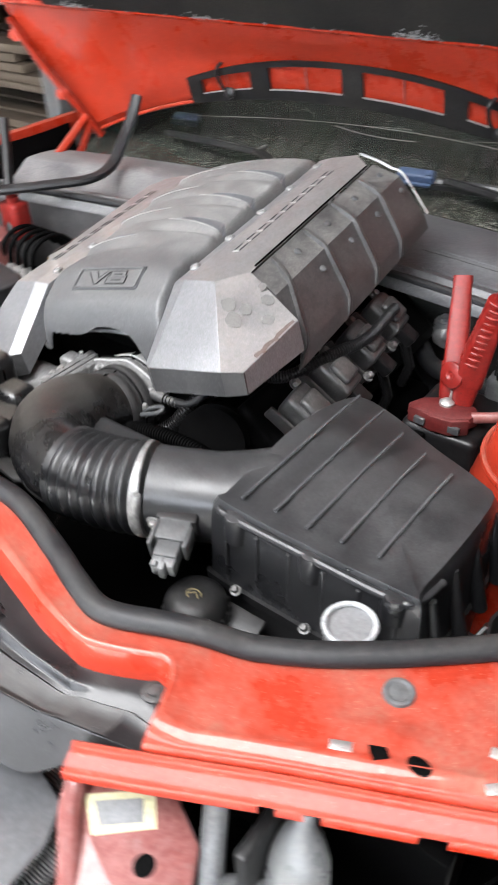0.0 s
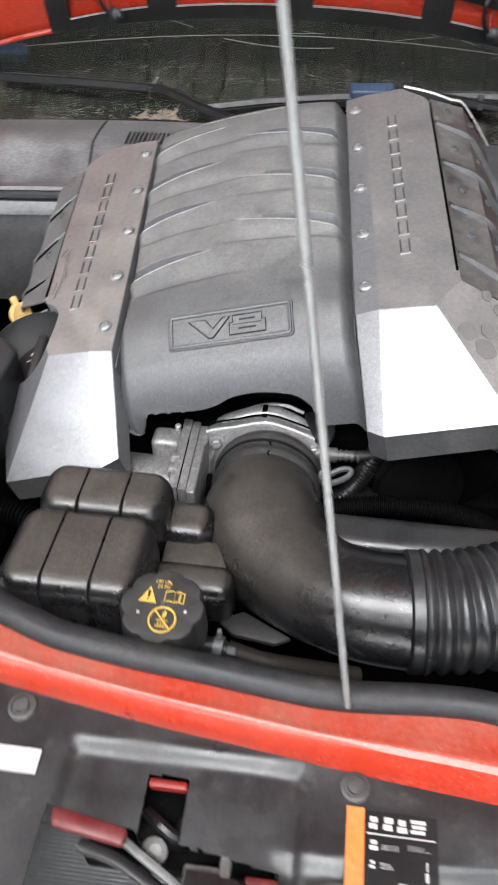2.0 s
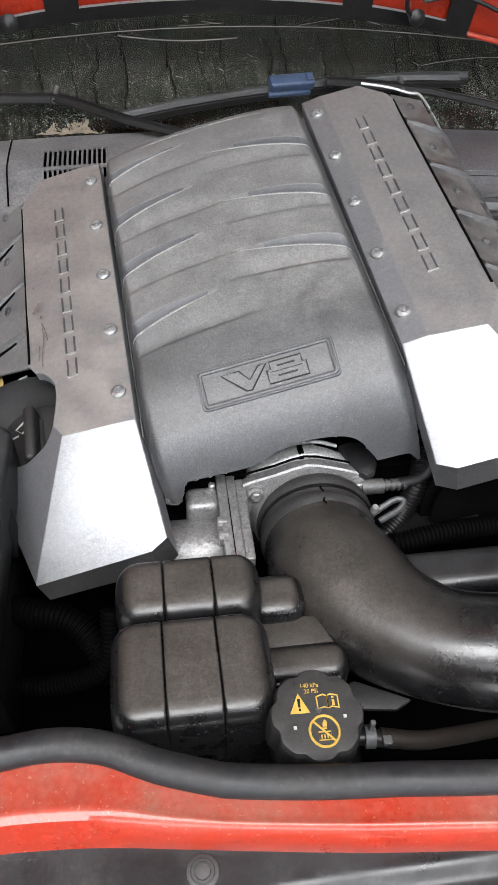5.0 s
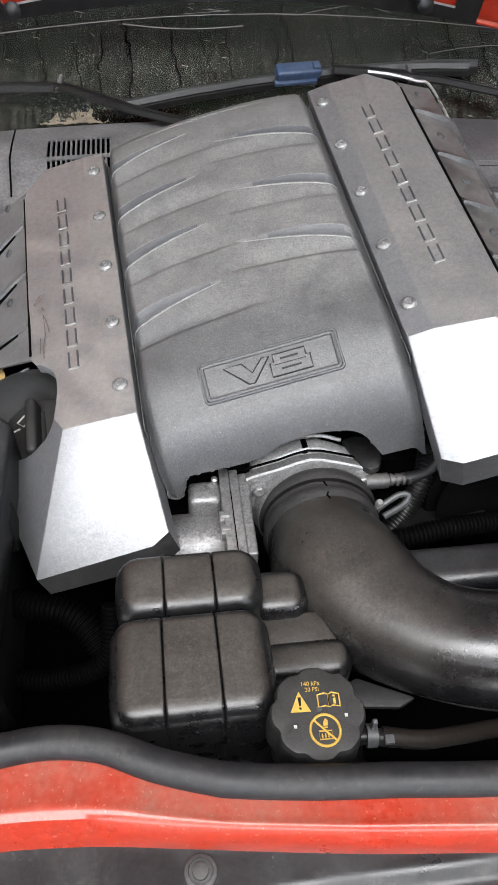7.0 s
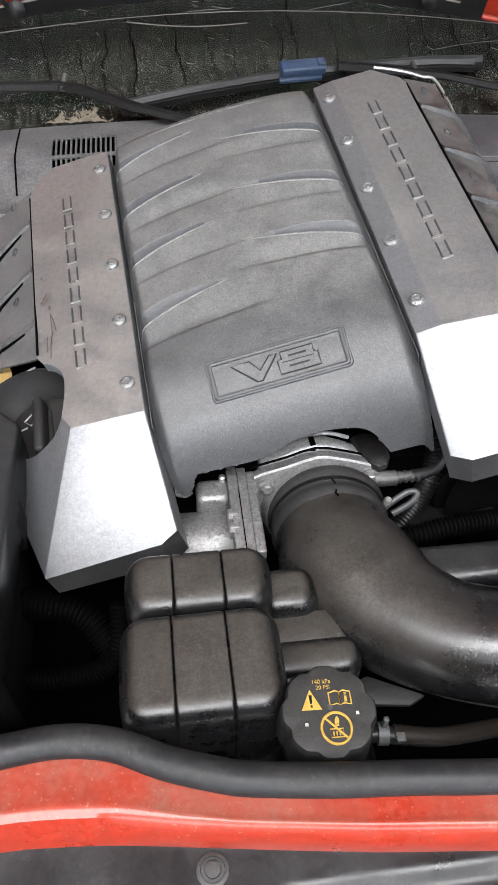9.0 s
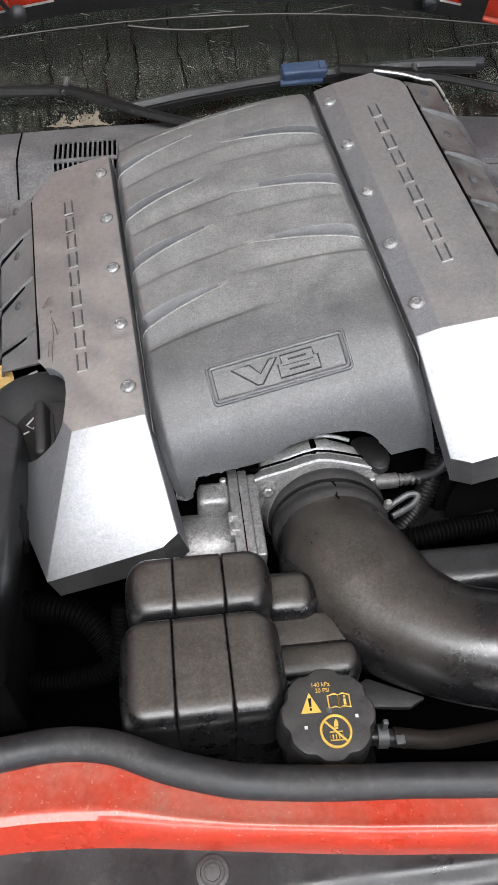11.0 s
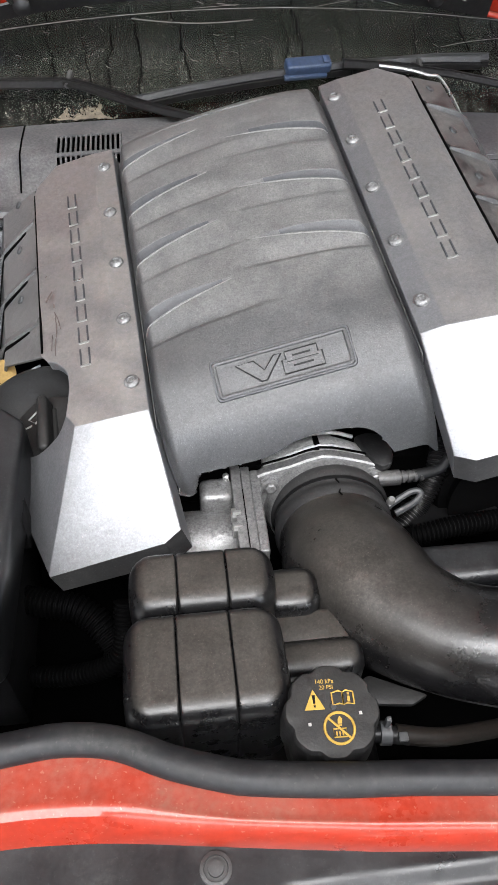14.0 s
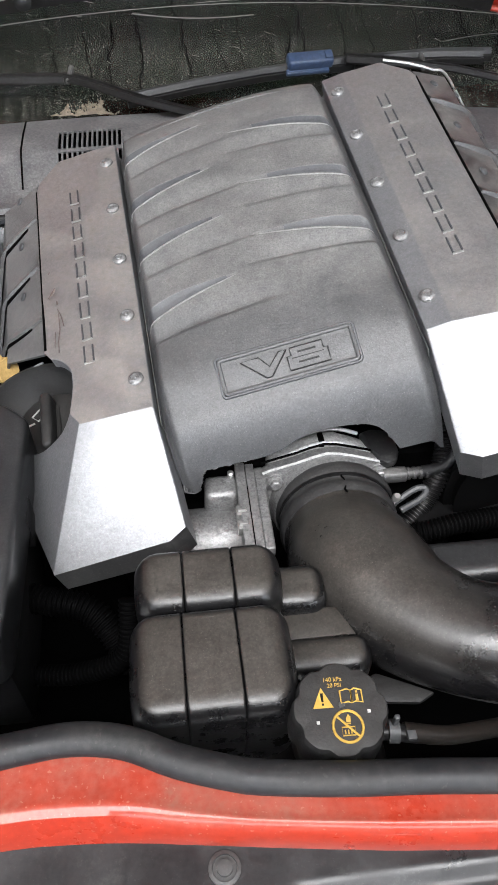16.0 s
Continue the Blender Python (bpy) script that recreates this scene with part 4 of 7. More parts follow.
def hood():
    t = thing("hood", (0, 0.62, 0.95), "raised red hood with a black felt liner and vent frame inside", "car hood")
    rise = lambda x, z=0.96: -0.30 * abs(x) ** 2.2 * (1 - sm(1.0, 1.11, z))
    prof = [(0.655, 0.978), (0.640, 0.967), (0.625, 0.970), (0.612, 0.985), (0.603, 1.03), (0.590, 1.05), (0.560, 1.074), (0.538, 1.105), (0.528, 1.122), (0.44, 1.235), (0.20, 1.50), (-0.05, 1.80), (-0.2, 1.97), (-0.21, 2.0)]

    def f(x, k):
        y, z = prof[k]
        return (x * (1 + 0.20 * sm(0.98, 1.14, z)), y - 0.03 * abs(x) ** 2, z + rise(x, z))

    part("inner_panel", sheet(f, lin(-0.74, 0.74, 61), list(range(len(prof))), 0.002, skip=None), M_RED, t)

    def g(x, k):
        y, z = ((0.665, 0.972), (0.55, 1.16), (0.30, 1.46), (0.0, 1.81), (-0.2, 2.01))[k]
        return (x * (1 + 0.20 * sm(0.98, 1.14, z)), y - 0.03 * abs(x) ** 2, z + rise(x, z))

    part("outer_skin", sheet(g, lin(-0.76, 0.76, 41), list(range(5)), 0.002), M_RED, t)
    for s in (-1, 1):
        part("side_edge", sheet(lambda k, v: tuple(np.array(f(s * 0.74, k)) + np.array((s * 0.012 * v, 0.012 * v, 0.008 * v))), list(range(len(prof))), [0, 0.5, 1], 0.002), M_RED, t)
    part("liner", sheet(lambda x, v: (x, 0.524 - 0.60 * v - 0.03 * abs(x) ** 2 - 0.006, 1.120 + 0.70 * v - 0.004 + 0.002 * noise.noise((x * 14, v * 12, 0))), lin(-0.70, 0.70, 50), lin(0, 1, 40), 0.008), M_PAD, t, "black felt hood liner")
    fray = part("edge_wear", sheet(lambda x, v: (x, 0.5175 - 0.022 * v - 0.03 * abs(x) ** 2 - 0.009, 1.1165 + 0.0257 * v - 0.006), lin(-0.70, 0.70, 1000), lin(0, 1, 14), 0.0006, skip=lambda x, v: noise.noise((x * 9, 0, 4)) * 0.8 + 0.7 * noise.noise((x * 160, v * 6, 2)) + 0.4 * noise.noise((x * 420, v * 14, 5)) < 0.30 + 0.9 * v), M_PALE, t, "pale frayed edge of the liner")
    tagged(fray, "pale frayed edge of the liner", kind="stuff")
    part("fold", tube([tuple(np.array(f(x, 8)) + (0, -0.004, -0.010)) for x in lin(-0.74, 0.74, 60)], 0.009, 10), M_RED, t, "rounded red fold below the liner")
    part("lower_lip", tube([(x, 0.6150 - 0.03 * abs(x) ** 2, 0.9685 + rise(x)) for x in lin(-0.70, 0.70, 60)], 0.0040, 10), M_RED, t, "rounded red lip below the vent frame")
    # black vent frame with four windows
    vent = lambda x, v: (x, 0.617 - 0.016 * v - 0.007 - 0.03 * abs(x) ** 2, 0.966 + (0.078 - 0.16 * x * x) * v + rise(x))
    wins = ((-0.357, -0.232, 0.30, 0.80), (-0.186, -0.022, 0.26, 0.86), (0.022, 0.184, 0.26, 0.86), (0.228, 0.342, 0.30, 0.80))
    fr = part("vent_frame", sheet(vent, sorted(set(lin(-0.392, 0.38, 60) + [w[k] for w in wins for k in (0, 1)])), sorted(set(lin(0, 1, 12) + [w[k] for w in wins for k in (2, 3)])), 0.004, skip=lambda x, v: any(a < x < b and c < v < d for a, b, c, d in wins)), M_GLOSS, t, "glossy black vent frame")
    for a, b, c, d in wins:
        part("sill", sheet(lambda x, v: tuple(np.array(vent(x, c - 0.02 + 0.05 * v)) + (0, -0.003, 0)), lin(a, b, 8), [0, 1], 0.001), M_STEEL, fr, "bright lower edge")
        part("rib", sheet(lambda x, v: tuple(np.array(vent(x, c + (d - c) * v)) + (0, 0.001, 0)), [(a + b) / 2 - 0.001, (a + b) / 2 + 0.001], [0, 1], 0.001), M_REDDUST, fr)
    for s in (-1, 1):
        x = s * 0.287
        part("nozzle", join(tube(curve_pts([(x - 0.01, 0.588, 1.020), (x - 0.016 * 1, 0.578, 1.006), (x - 0.012, 0.585, 0.978), (x + 0.004, 0.592, 0.962), (x + 0.012, 0.597, 0.970)]), 0.0035, 8), lathe([(0.011, 0), (0.012, 0.006), (0.006, 0.010)], 14, axis_m((x + 0.006, 0.592, 0.963), (0, -1, 0.2)))), M_BLACK, t, "black washer nozzle and hose")
    part("hose", tube(curve_pts([(0.30, 0.59, 0.985), (0.36, 0.588, 0.99), (0.45, 0.58, 0.96), (0.60, 0.56, 0.92)]), 0.003, 8), M_BLACK, t, "thin black washer hose")
    hg = part("hinge_arm", tube(curve_pts([(-0.69, 0.60, 0.82), (-0.735, 0.565, 0.90), (-0.80, 0.545, 0.98), (-0.86, 0.53, 1.07)]), 0.024, 8, 0.35), M_RED, t, "red steel hinge arm")
    part("strut", tube([(-0.715, 0.53, 0.77), (-0.70, 0.58, 0.86)], 0.009, 8), M_RED, hg)
    part("strut", tube([(-0.74, 0.42, 0.75), (-0.70, 0.57, 0.87)], 0.010, 8), M_RED, hg)
    part("bolt", hexbolt((-0.745, 0.545, 0.92), (0.6, -0.8, 0.1), 0.010), M_RED, hg)
    part("bolt", hexbolt((-0.84, 0.52, 1.04), (0.6, -0.8, 0.1), 0.010), M_RED, hg)
    t.location.y += 0.012
    return t


hood()


solid("weatherstrip", tube(curve_pts([(-0.70, 0.12, 0.822), (-0.571, 0.22, 0.828), (-0.509, 0.285, 0.830), (-0.462, 0.355, 0.830), (-0.470, 0.425, 0.836), (-0.484, 0.480, 0.870), (-0.491, 0.520, 0.905), (-0.494, 0.549, 0.945)]), 0.0135, 10, 0.7), M_RUBBER, "loose bent grey rubber weatherstrip end", "rubber seal")
ROD = Vector((-0.172, 0.234, 1.0))
rod = thing("prop_rod", (0.1235, -0.417, 0.871), "thin grey plastic tube propping up the hood", "prop rod")
part("shaft", tube([tuple(Vector((0.1235, -0.417, 0.871)) + ROD * s) for s in lin(0, 0.90, 12)], 0.0025, 12), M_ROD, rod)
part("sleeve", tube([tuple(Vector((0.1235, -0.417, 0.871)) + ROD * s) for s in (0.30, 0.36)], 0.0029, 12), M_ROD, rod)

# ---- engine cover, askew ----


def engine_cover():
    t = thing("engine_cover", (0, 0.14, 0.80), "dusty grey ribbed plastic engine cover with an embossed badge", "engine cover", frame_m=ASKEW)
    raw = curve_pts([(-0.094, 0.80, 0), (-0.089, 0.835, 0), (-0.080, 0.862, 0), (-0.066, 0.882, 0), (-0.048, 0.8932, 0), (-0.016, 0.9072, 0), (0.03, 0.914, 0), (0.10, 0.919, 0), (0.20, 0.922, 0), (0.30, 0.922, 0), (0.35, 0.917, 0), (0.372, 0.905, 0), (0.384, 0.88, 0), (0.388, 0.84, 0)], 20)
    run = np.r_[0, np.cumsum([np.linalg.norm(q - p) for p, q in zip(raw, raw[1:])])]
    prof = [(float(np.interp(s, run, [p[0] for p in raw])), float(np.interp(s, run, [p[1] for p in raw]))) for s in lin(0, run[-1], 430)]
    W = 0.1295
    L_C, R_C = (0.053, 0.138, 0.216, 0.299), (0.092, 0.173, 0.262)
    front_y = table(sorted((q[1], q[0]) for q in prof if q[0] < -0.05 and q[1] < 0.888))
    crown = table([q for q in prof if q[0] > -0.06 and q[1] > 0.885])
    rows = [q for q in prof if not any(-0.0008 < q[0] - c < 0.0035 for c in L_C + R_C)]
    rows += [(c + o, crown(c)) for c in L_C + R_C for o in (0.0, 0.0016, 0.003)]
    head = [q for q in rows if q[0] < 0.03]
    rows = head + sorted(q for q in rows if 0.03 <= q[0] < 0.34) + [q for q in rows if q[0] >= 0.34]

    # lower front edge: a tongue at one corner, a shallow arch over the throttle, a long tongue at the other
    rim_low = smooth_table([(-0.135, 0.832), (-0.126, 0.819), (-0.1185, 0.816), (-0.112, 0.826), (-0.1045, 0.842), (-0.095, 0.8435), (-0.075, 0.8425), (-0.045, 0.8410), (-0.025, 0.8440), (-0.005, 0.8515), (0.020, 0.8535), (0.045, 0.8500), (0.062, 0.8440), (0.073, 0.8320), (0.081, 0.8120), (0.088, 0.7925), (0.096, 0.7815), (0.110, 0.7790), (0.135, 0.7790)], 8)

    def f(x, q):
        y, z = q[0], q[1]
        e = abs(x) / W
        r = y
        if -0.02 < y < 0.372:
            # rows bend back towards the middle, so that each gill edge is one clean line
            y = y + 0.031 * (1 - e) * sm(-0.02, 0.05, y) * (1 - sm(0.29, 0.37, y))
            z = crown(y) if y < 0.35 else z
        back = sm(-0.03, 0.05, y)
        z -= (0.013 * e**2.4) * back * (1 - 0.3 * sm(0.3, 0.36, y)) + 0.020 * sm(0.87, 1.0, e) ** 2 + 0.004 * e**4
        if y < -0.055:
            lo = rim_low(x)
            if z < lo:
                z, y = lo, front_y(lo)
        if 0.0 < y < 0.36:
            left = x < 0
            taper = sm(0.015 if left else -0.012, 0.115, abs(x)) ** 0.8
            shut = 1 - (sm(0.95, 1.0, e) * 0.5 if left else sm(0.86, 0.965, e))
            for c in L_C if left else R_C:
                d = r - c
                wd = 0.0018 + 0.021 * taper * shut**0.5
                if -0.045 < d <= 0:
                    z += 0.0045 * taper * shut * (1 + d / 0.045) ** 2
                elif 0 < d < wd:
                    z -= 0.0095 * taper * shut * (1 - (d / wd) ** 1.6)
            # below each crest the rib meets the raised pillow in front of it in a rounded groove
            for cs, off, w0, w1 in ((L_C, 0.020, 0.035, -0.035), (R_C, 0.011, -0.025, 0.035)):
                here = 1 - sm(w1, w0, x) if cs is L_C else sm(w0, w1, x)
                for c in cs:
                    d = y - (c - off + 0.006 * (1 - e)) - 0.002
                    along = here * (1 - sm(0.93, 0.995, e)) * (1 if c < 0.10 else 0.45 + 0.5 * noise.noise((x * 16, c * 30, 6)))
                    if -0.010 < d < 0.035:
                        z -= along * 0.0036 * (math.exp(-((d / 0.0034) ** 2)) if d < 0 else math.exp(-((d / 0.013) ** 2)))
        return (x, y, z)

    part("shell", sheet(f, lin(-W, W, 160), rows, 0.0025), M_COVER, t, angle=28)
    for cs, sg in ((L_C, -1), (R_C, 1)):
        for c in cs:
            line = [np.array(f(sg * x, (c, crown(c)))) + (0, 0, 0.0002) for x in lin(0.024 if sg < 0 else 0.006, 0.1235 if sg < 0 else 0.119, 24)]
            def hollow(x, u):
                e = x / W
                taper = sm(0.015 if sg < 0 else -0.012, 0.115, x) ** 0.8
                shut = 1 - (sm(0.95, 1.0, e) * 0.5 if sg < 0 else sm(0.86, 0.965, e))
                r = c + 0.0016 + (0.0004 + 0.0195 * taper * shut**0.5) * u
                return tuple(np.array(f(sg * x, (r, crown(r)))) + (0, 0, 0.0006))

            # dust-free sheet just above the shell, coloured for the hollow's shade
            part("hollow", sheet(hollow, lin(0.034, 0.126 if sg < 0 else 0.1245, 40), lin(0, 1, 12), 0.0004), M_GILL, t, "clean hollow behind a rib, its shade put into the colour", angle=60)
            # crest line in a paler grey than the hollow behind it
            part("crest", tube(line, [0.0003 + 0.0007 * min(1, i / 9, (23 - i) / 3 + 0.1) for i in range(24)], 6), M_CREST, t, "pale crest of a rib")
    for s in (-1, 1):
        part("skirt", sheet(lambda y, v: (s * (W + 0.0005 * v), y, 0.884 - 0.06 * v), lin(-0.05, 0.36, 20), [0, 0.5, 1], 0.001), M_COVER, t)
    tilt = Matrix.Translation((0.002, -0.030, 0.9008)) @ Matrix.Rotation(radians(23.5), 4, "X")
    hw, hh = 0.0635, 0.0165
    loop = []
    for cx, cy, a0 in ((hw - 0.003, hh - 0.003, 0), (-hw + 0.003, hh - 0.003, 90), (-hw + 0.003, -hh + 0.003, 180), (hw - 0.003, -hh + 0.003, 270)):
        loop += [(cx + 0.003 * math.cos(radians(a0 + a)), cy + 0.003 * math.sin(radians(a0 + a)), 0.0008) for a in (0, 30, 60, 90)]
    bd = part("badge", xf(prism([(x, y) for x, y, z in loop], -0.004, 0.0006, 0), tilt), M_COVER, t, "embossed badge plate")
    part("rim", xf(tube(loop, 0.0021, 8, closed=True), tilt @ Matrix.Translation((0, 0, 0.0010))), M_COVER, bd)
    part("groove", xf(tube([(x * 1.042, y * 1.16, 0.0) for x, y, z in loop], 0.0016, 6, closed=True), tilt @ Matrix.Translation((0, 0, 0.0004))), M_GILL, bd, "dark groove round the rim")
    # wide stylised letters: a slanted V and a blocky 8 with two slots
    vee = [(-0.047, 0.0105), (-0.029, 0.0108), (-0.0205, -0.0015), (-0.009, 0.0112), (-0.0015, 0.0112), (-0.0205, -0.0125), (-0.0255, -0.0125)]
    eight = [(-0.002, 0.003), (0.002, 0.003), (0.002, 0.0115), (0.034, 0.0115), (0.034, 0.003), (0.038, 0.003), (0.038, -0.012), (-0.002, -0.012)]
    at = tilt @ Matrix.Translation((0.002, 0, 0.0006)) @ Matrix.Diagonal((0.96, 0.89, 1, 1))
    for poly in (vee, eight):
        part("letter", xf(prism(poly, -0.001, 0.0016, 0), at), M_COVER, bd)
        part("outline", xf(tube([(x, y, 0.0014) for x, y in poly], 0.0009, 6, closed=True), at), M_BLACK, bd)
    for x0, x1, y0, y1 in ((0.009, 0.027, 0.0045, 0.0065), (0.008, 0.028, -0.0065, -0.0045), (0.002, 0.034, -0.0005, 0.0003)):
        part("slot", xf(rbox(x0, x1, y0, y1, 0.0010, 0.0021, 0), at), M_BLACK, bd, "dark slot in the 8")
    return t


engine_cover()


def rail_cover(s):
    side = "beside the ignition coils" if s > 0 else "with a round filler cutout"
    t = thing("rail_cover", (s * 0.21, 0.1, 0.80), "dusty silver-grey fuel rail cover " + side, "engine cover", "fuel rail covers", frame_m=ASKEW)
    X = lambda pts: [(s * a, b, c) for a, b, c in pts]
    A, B, Cc = (0.131, -0.035, 0.8955), (0.155, -0.038, 0.9015), (0.209, -0.044, 0.902)
    D, E1, F1 = (0.228, 0.333, 0.902), (0.203, 0.366, 0.901), (0.131, 0.368, 0.8985)
    M1 = (0.155, 0.367, 0.9015)
    P, Q, R1, G, H = (0.131, -0.134, 0.8335), (0.148, -0.146, 0.836), (0.267, -0.147, 0.838), (0.312, -0.157, 0.848), (0.313, -0.036, 0.844)
    PAN = (0.237, -0.004, 0.893)
    PB = (0.237, 0.330, 0.893)
    K = (0.303, -0.0439, 0.812)
    if s < 0:
        Cc = (0.203, -0.036, 0.902)
        R1 = G = (0.268, -0.141, 0.824)
    dn = lambda p, h=0.034: (p[0] - 0.001, p[1] - 0.004, p[2] - h)
    bm = bmesh.new()

    def face(*pts):
        return bm.faces.new([bm.verts.new(q) for q in X(pts)])

    if s > 0:
        face(A, B, M1, F1)
        face(B, Cc, PAN, PB, D, E1, M1)
        face(Cc, R1, G, H, PAN)
        for p, q in ((G, H),):
            face(p, q, dn(q, 0.04), dn(p, 0.028))
    else:
        # cutout that dips over the steep outer facet
        up = [tuple(q) for q in curve_pts([(0.2272, 0.0544, 0.9), (0.219, 0.050, 0.9), (0.211, 0.0397, 0.9), (0.2076, 0.0311, 0.9), (0.2068, 0.0156, 0.901), (0.2088, 0.001, 0.9)], 4)]
        dn_arc = [tuple(q) for q in curve_pts([(0.2138, -0.0169, 0.8962), (0.2234, -0.0232, 0.8864), (0.2342, -0.0249, 0.8766), (0.2597, -0.0203, 0.8549), (0.2852, -0.0071, 0.8349), (0.2971, -0.0128, 0.8233)], 4)]
        arc = up + dn_arc
        face(A, B, M1, F1)
        face(B, Cc, dn_arc[0], *up[::-1], (0.237, 0.072, 0.893), PB, D, E1, M1)
        face(Cc, R1, K, *dn_arc[::-1])
        for p, q in zip(arc, arc[1:]):
            face(p, q, (q[0], q[1], q[2] - 0.012), (p[0], p[1], p[2] - 0.012))
        face(G, K, (K[0], K[1], 0.775), dn(G))
    face(A, P, Q, B)
    face(B, Q, R1, Cc)
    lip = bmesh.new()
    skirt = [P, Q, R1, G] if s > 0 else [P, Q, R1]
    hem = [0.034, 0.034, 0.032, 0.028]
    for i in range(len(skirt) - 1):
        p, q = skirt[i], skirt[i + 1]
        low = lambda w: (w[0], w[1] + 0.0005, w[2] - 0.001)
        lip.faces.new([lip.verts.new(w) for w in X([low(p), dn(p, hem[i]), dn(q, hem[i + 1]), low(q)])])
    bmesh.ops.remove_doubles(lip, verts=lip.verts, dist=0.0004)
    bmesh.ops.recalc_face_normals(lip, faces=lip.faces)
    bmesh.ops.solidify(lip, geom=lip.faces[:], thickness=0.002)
    # lip takes the dark flank plastic, not the shell's silver
    part("lip", lip, M_FLANK, t, "dark lip below the silver facets", angle=12)
    face(A, P, dn(P), (0.131, -0.036, 0.850))
    face(A, (0.131, -0.036, 0.850), (0.131, 0.368, 0.850), F1)
    face(F1, (0.131, 0.368, 0.85), (0.203, 0.366, 0.85), E1, M1)
    face(E1, (0.203, 0.366, 0.85), (0.228, 0.333, 0.85), D)
    bmesh.ops.remove_doubles(bm, verts=bm.verts, dist=0.0004)
    bmesh.ops.recalc_face_normals(bm, faces=bm.faces)
    creases = [e for e in bm.edges if len(e.link_faces) == 2 and e.calc_face_angle(0) > 0.12]
    bmesh.ops.bevel(bm, geom=creases, offset=0.0014, segments=2, profile=0.5, affect="EDGES", clamp_overlap=True)
    part("shell", bm, M_RAIL, t, angle=12)
    if s > 0:
        # smudges and a worn brown corner on the outer facet
        c0, c1, c2 = Vector(Cc), Vector(R1), Vector(H)
        nf = (c1 - c0).cross(c2 - c0).normalized()
        nf = nf if nf.z > 0 else -nf
        random.seed(17)
        for x, y, r in ((0.2367, -0.0627, 0.0112), (0.2564, -0.0578, 0.0092), (0.2725, -0.0313, 0.0092), (0.2508, -0.0786, 0.0128), (0.2839, -0.0551, 0.0090), (0.2600, -0.0180, 0.0066)):
            z = c0.z - (nf.x * (x - c0.x) + nf.y * (y - c0.y)) / nf.z
            ring = [(r * (0.85 + 0.25 * noise.noise((math.cos(a) * 1.4, math.sin(a) * 1.4, x * 90))) * math.cos(a), r * (0.85 + 0.25 * noise.noise((math.cos(a) * 1.4, math.sin(a) * 1.4, x * 90))) * math.sin(a)) for a in lin(0, 2 * math.pi, 29)[:-1]]
            part("smudge", xf(prism(ring, -0.0004, 0.00012, 0), axis_m((x, y, z), nf)), M_SMUDGE, t, "grey smudge in the dust")
        edge = [tuple(Vector(H) * (1 - k) + Vector(G) * k + nf * 0.0006 - Vector((0.004, 0, 0)) * (1 + 0.6 * noise.noise((k * 9, 1, 2)))) for k in lin(0.03, 0.72, 24)]
        part("worn_edge", strap(edge, [0.006 + 0.005 * abs(noise.noise((k * 14, 3, 1))) for k in lin(0, 1, 24)], 0.0012, 0.55), M_RUSTY, t, "worn brown edge")
    else:
        random.seed(8)
        for run, w in (([(0.2240, 0.1740), (0.2225, 0.1765)], 0.0012), ([(0.2176, 0.1500), (0.2215, 0.1430), (0.2251, 0.1370)], 0.0030), ([(0.2165, 0.1305), (0.2160, 0.1255)], 0.0018), ([(0.2163, 0.1190), (0.2130, 0.1080), (0.2106, 0.0930)], 0.0014), ([(0.2158, 0.1170), (0.2150, 0.0911), (0.2170, 0.0760), (0.2176, 0.0580)], 0.0011), ([(0.2200, 0.0870), (0.2215, 0.0660)], 0.0008)):
            pts = [tuple(q) for q in curve_pts([(s * x, y, 0.90215 if x < 0.2275 else 0.9) for x, y in run], 6)]
            part("stain", strap(pts, [w * (0.5 + 0.8 * abs(noise.noise((q[1] * 160, w * 900, 2)))) for q in pts], 0.0007), M_RUSTY, t, "dark brown drip stain")
    # five screws along the inner edge
    for i in range(5):
        m = Matrix.Translation((s * 0.1435, 0.084 * i, 0.9002))
        part("screw", lathe([(0.0078, -0.001), (0.0076, 0.0012), (0.0060, 0.0028), (0.0042, 0.0032), (0.0038, 0.0020), (0.0020, 0.0020), (0.0015, 0.0026)], 20, m), M_ALU, t, "dull metal screw")
    # the maker's name as nine bar groups, sunk shade and bright edge coloured in
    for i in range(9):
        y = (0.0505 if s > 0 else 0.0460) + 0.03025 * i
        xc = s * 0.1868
        nb = part("name_bar", join(*[rbox(xc + p, xc + q, y - 0.0115, y + 0.0110, 0.9016, 0.9028, 0.0002) for p, q in ((-0.0056, -0.0038), (0.0036, 0.0054))]), M_GILL, t, "plain bars, coloured dark to look sunk")
        part("bright_edge", rbox(xc - 0.0056, xc + 0.0054, y - 0.0124, y - 0.0107, 0.9015, 0.9030, 0.0003), M_STEEL, nb, "bright edge coloured in at the foot of the bars")
    # dark flank with fins
    y0 = 0.0 if s > 0 else 0.075

    def fl(y, v):
        pr = ((0.2365, 0.890), (0.276, 0.868), (0.304, 0.802), (0.306, 0.780)) if s > 0 else ((0.2365, 0.890), (0.290, 0.866), (0.326, 0.805), (0.328, 0.780))
        k = min(2.999, v * 3)
        i = int(k)
        a, b = pr[i], pr[i + 1]
        return (s * (a[0] + (b[0] - a[0]) * (k - i)), y + 0.006 * v - 0.052 * v * (1 - sm(0.0, 0.08, y)) * (1 if s > 0 else 0) + 0.07 * v * (1 - sm(0.07, 0.17, y)) * (0 if s > 0 else 1), a[1] + (b[1] - a[1]) * (k - i))

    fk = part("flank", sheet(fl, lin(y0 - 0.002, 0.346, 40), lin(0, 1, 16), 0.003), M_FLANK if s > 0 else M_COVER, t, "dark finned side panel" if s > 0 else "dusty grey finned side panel")
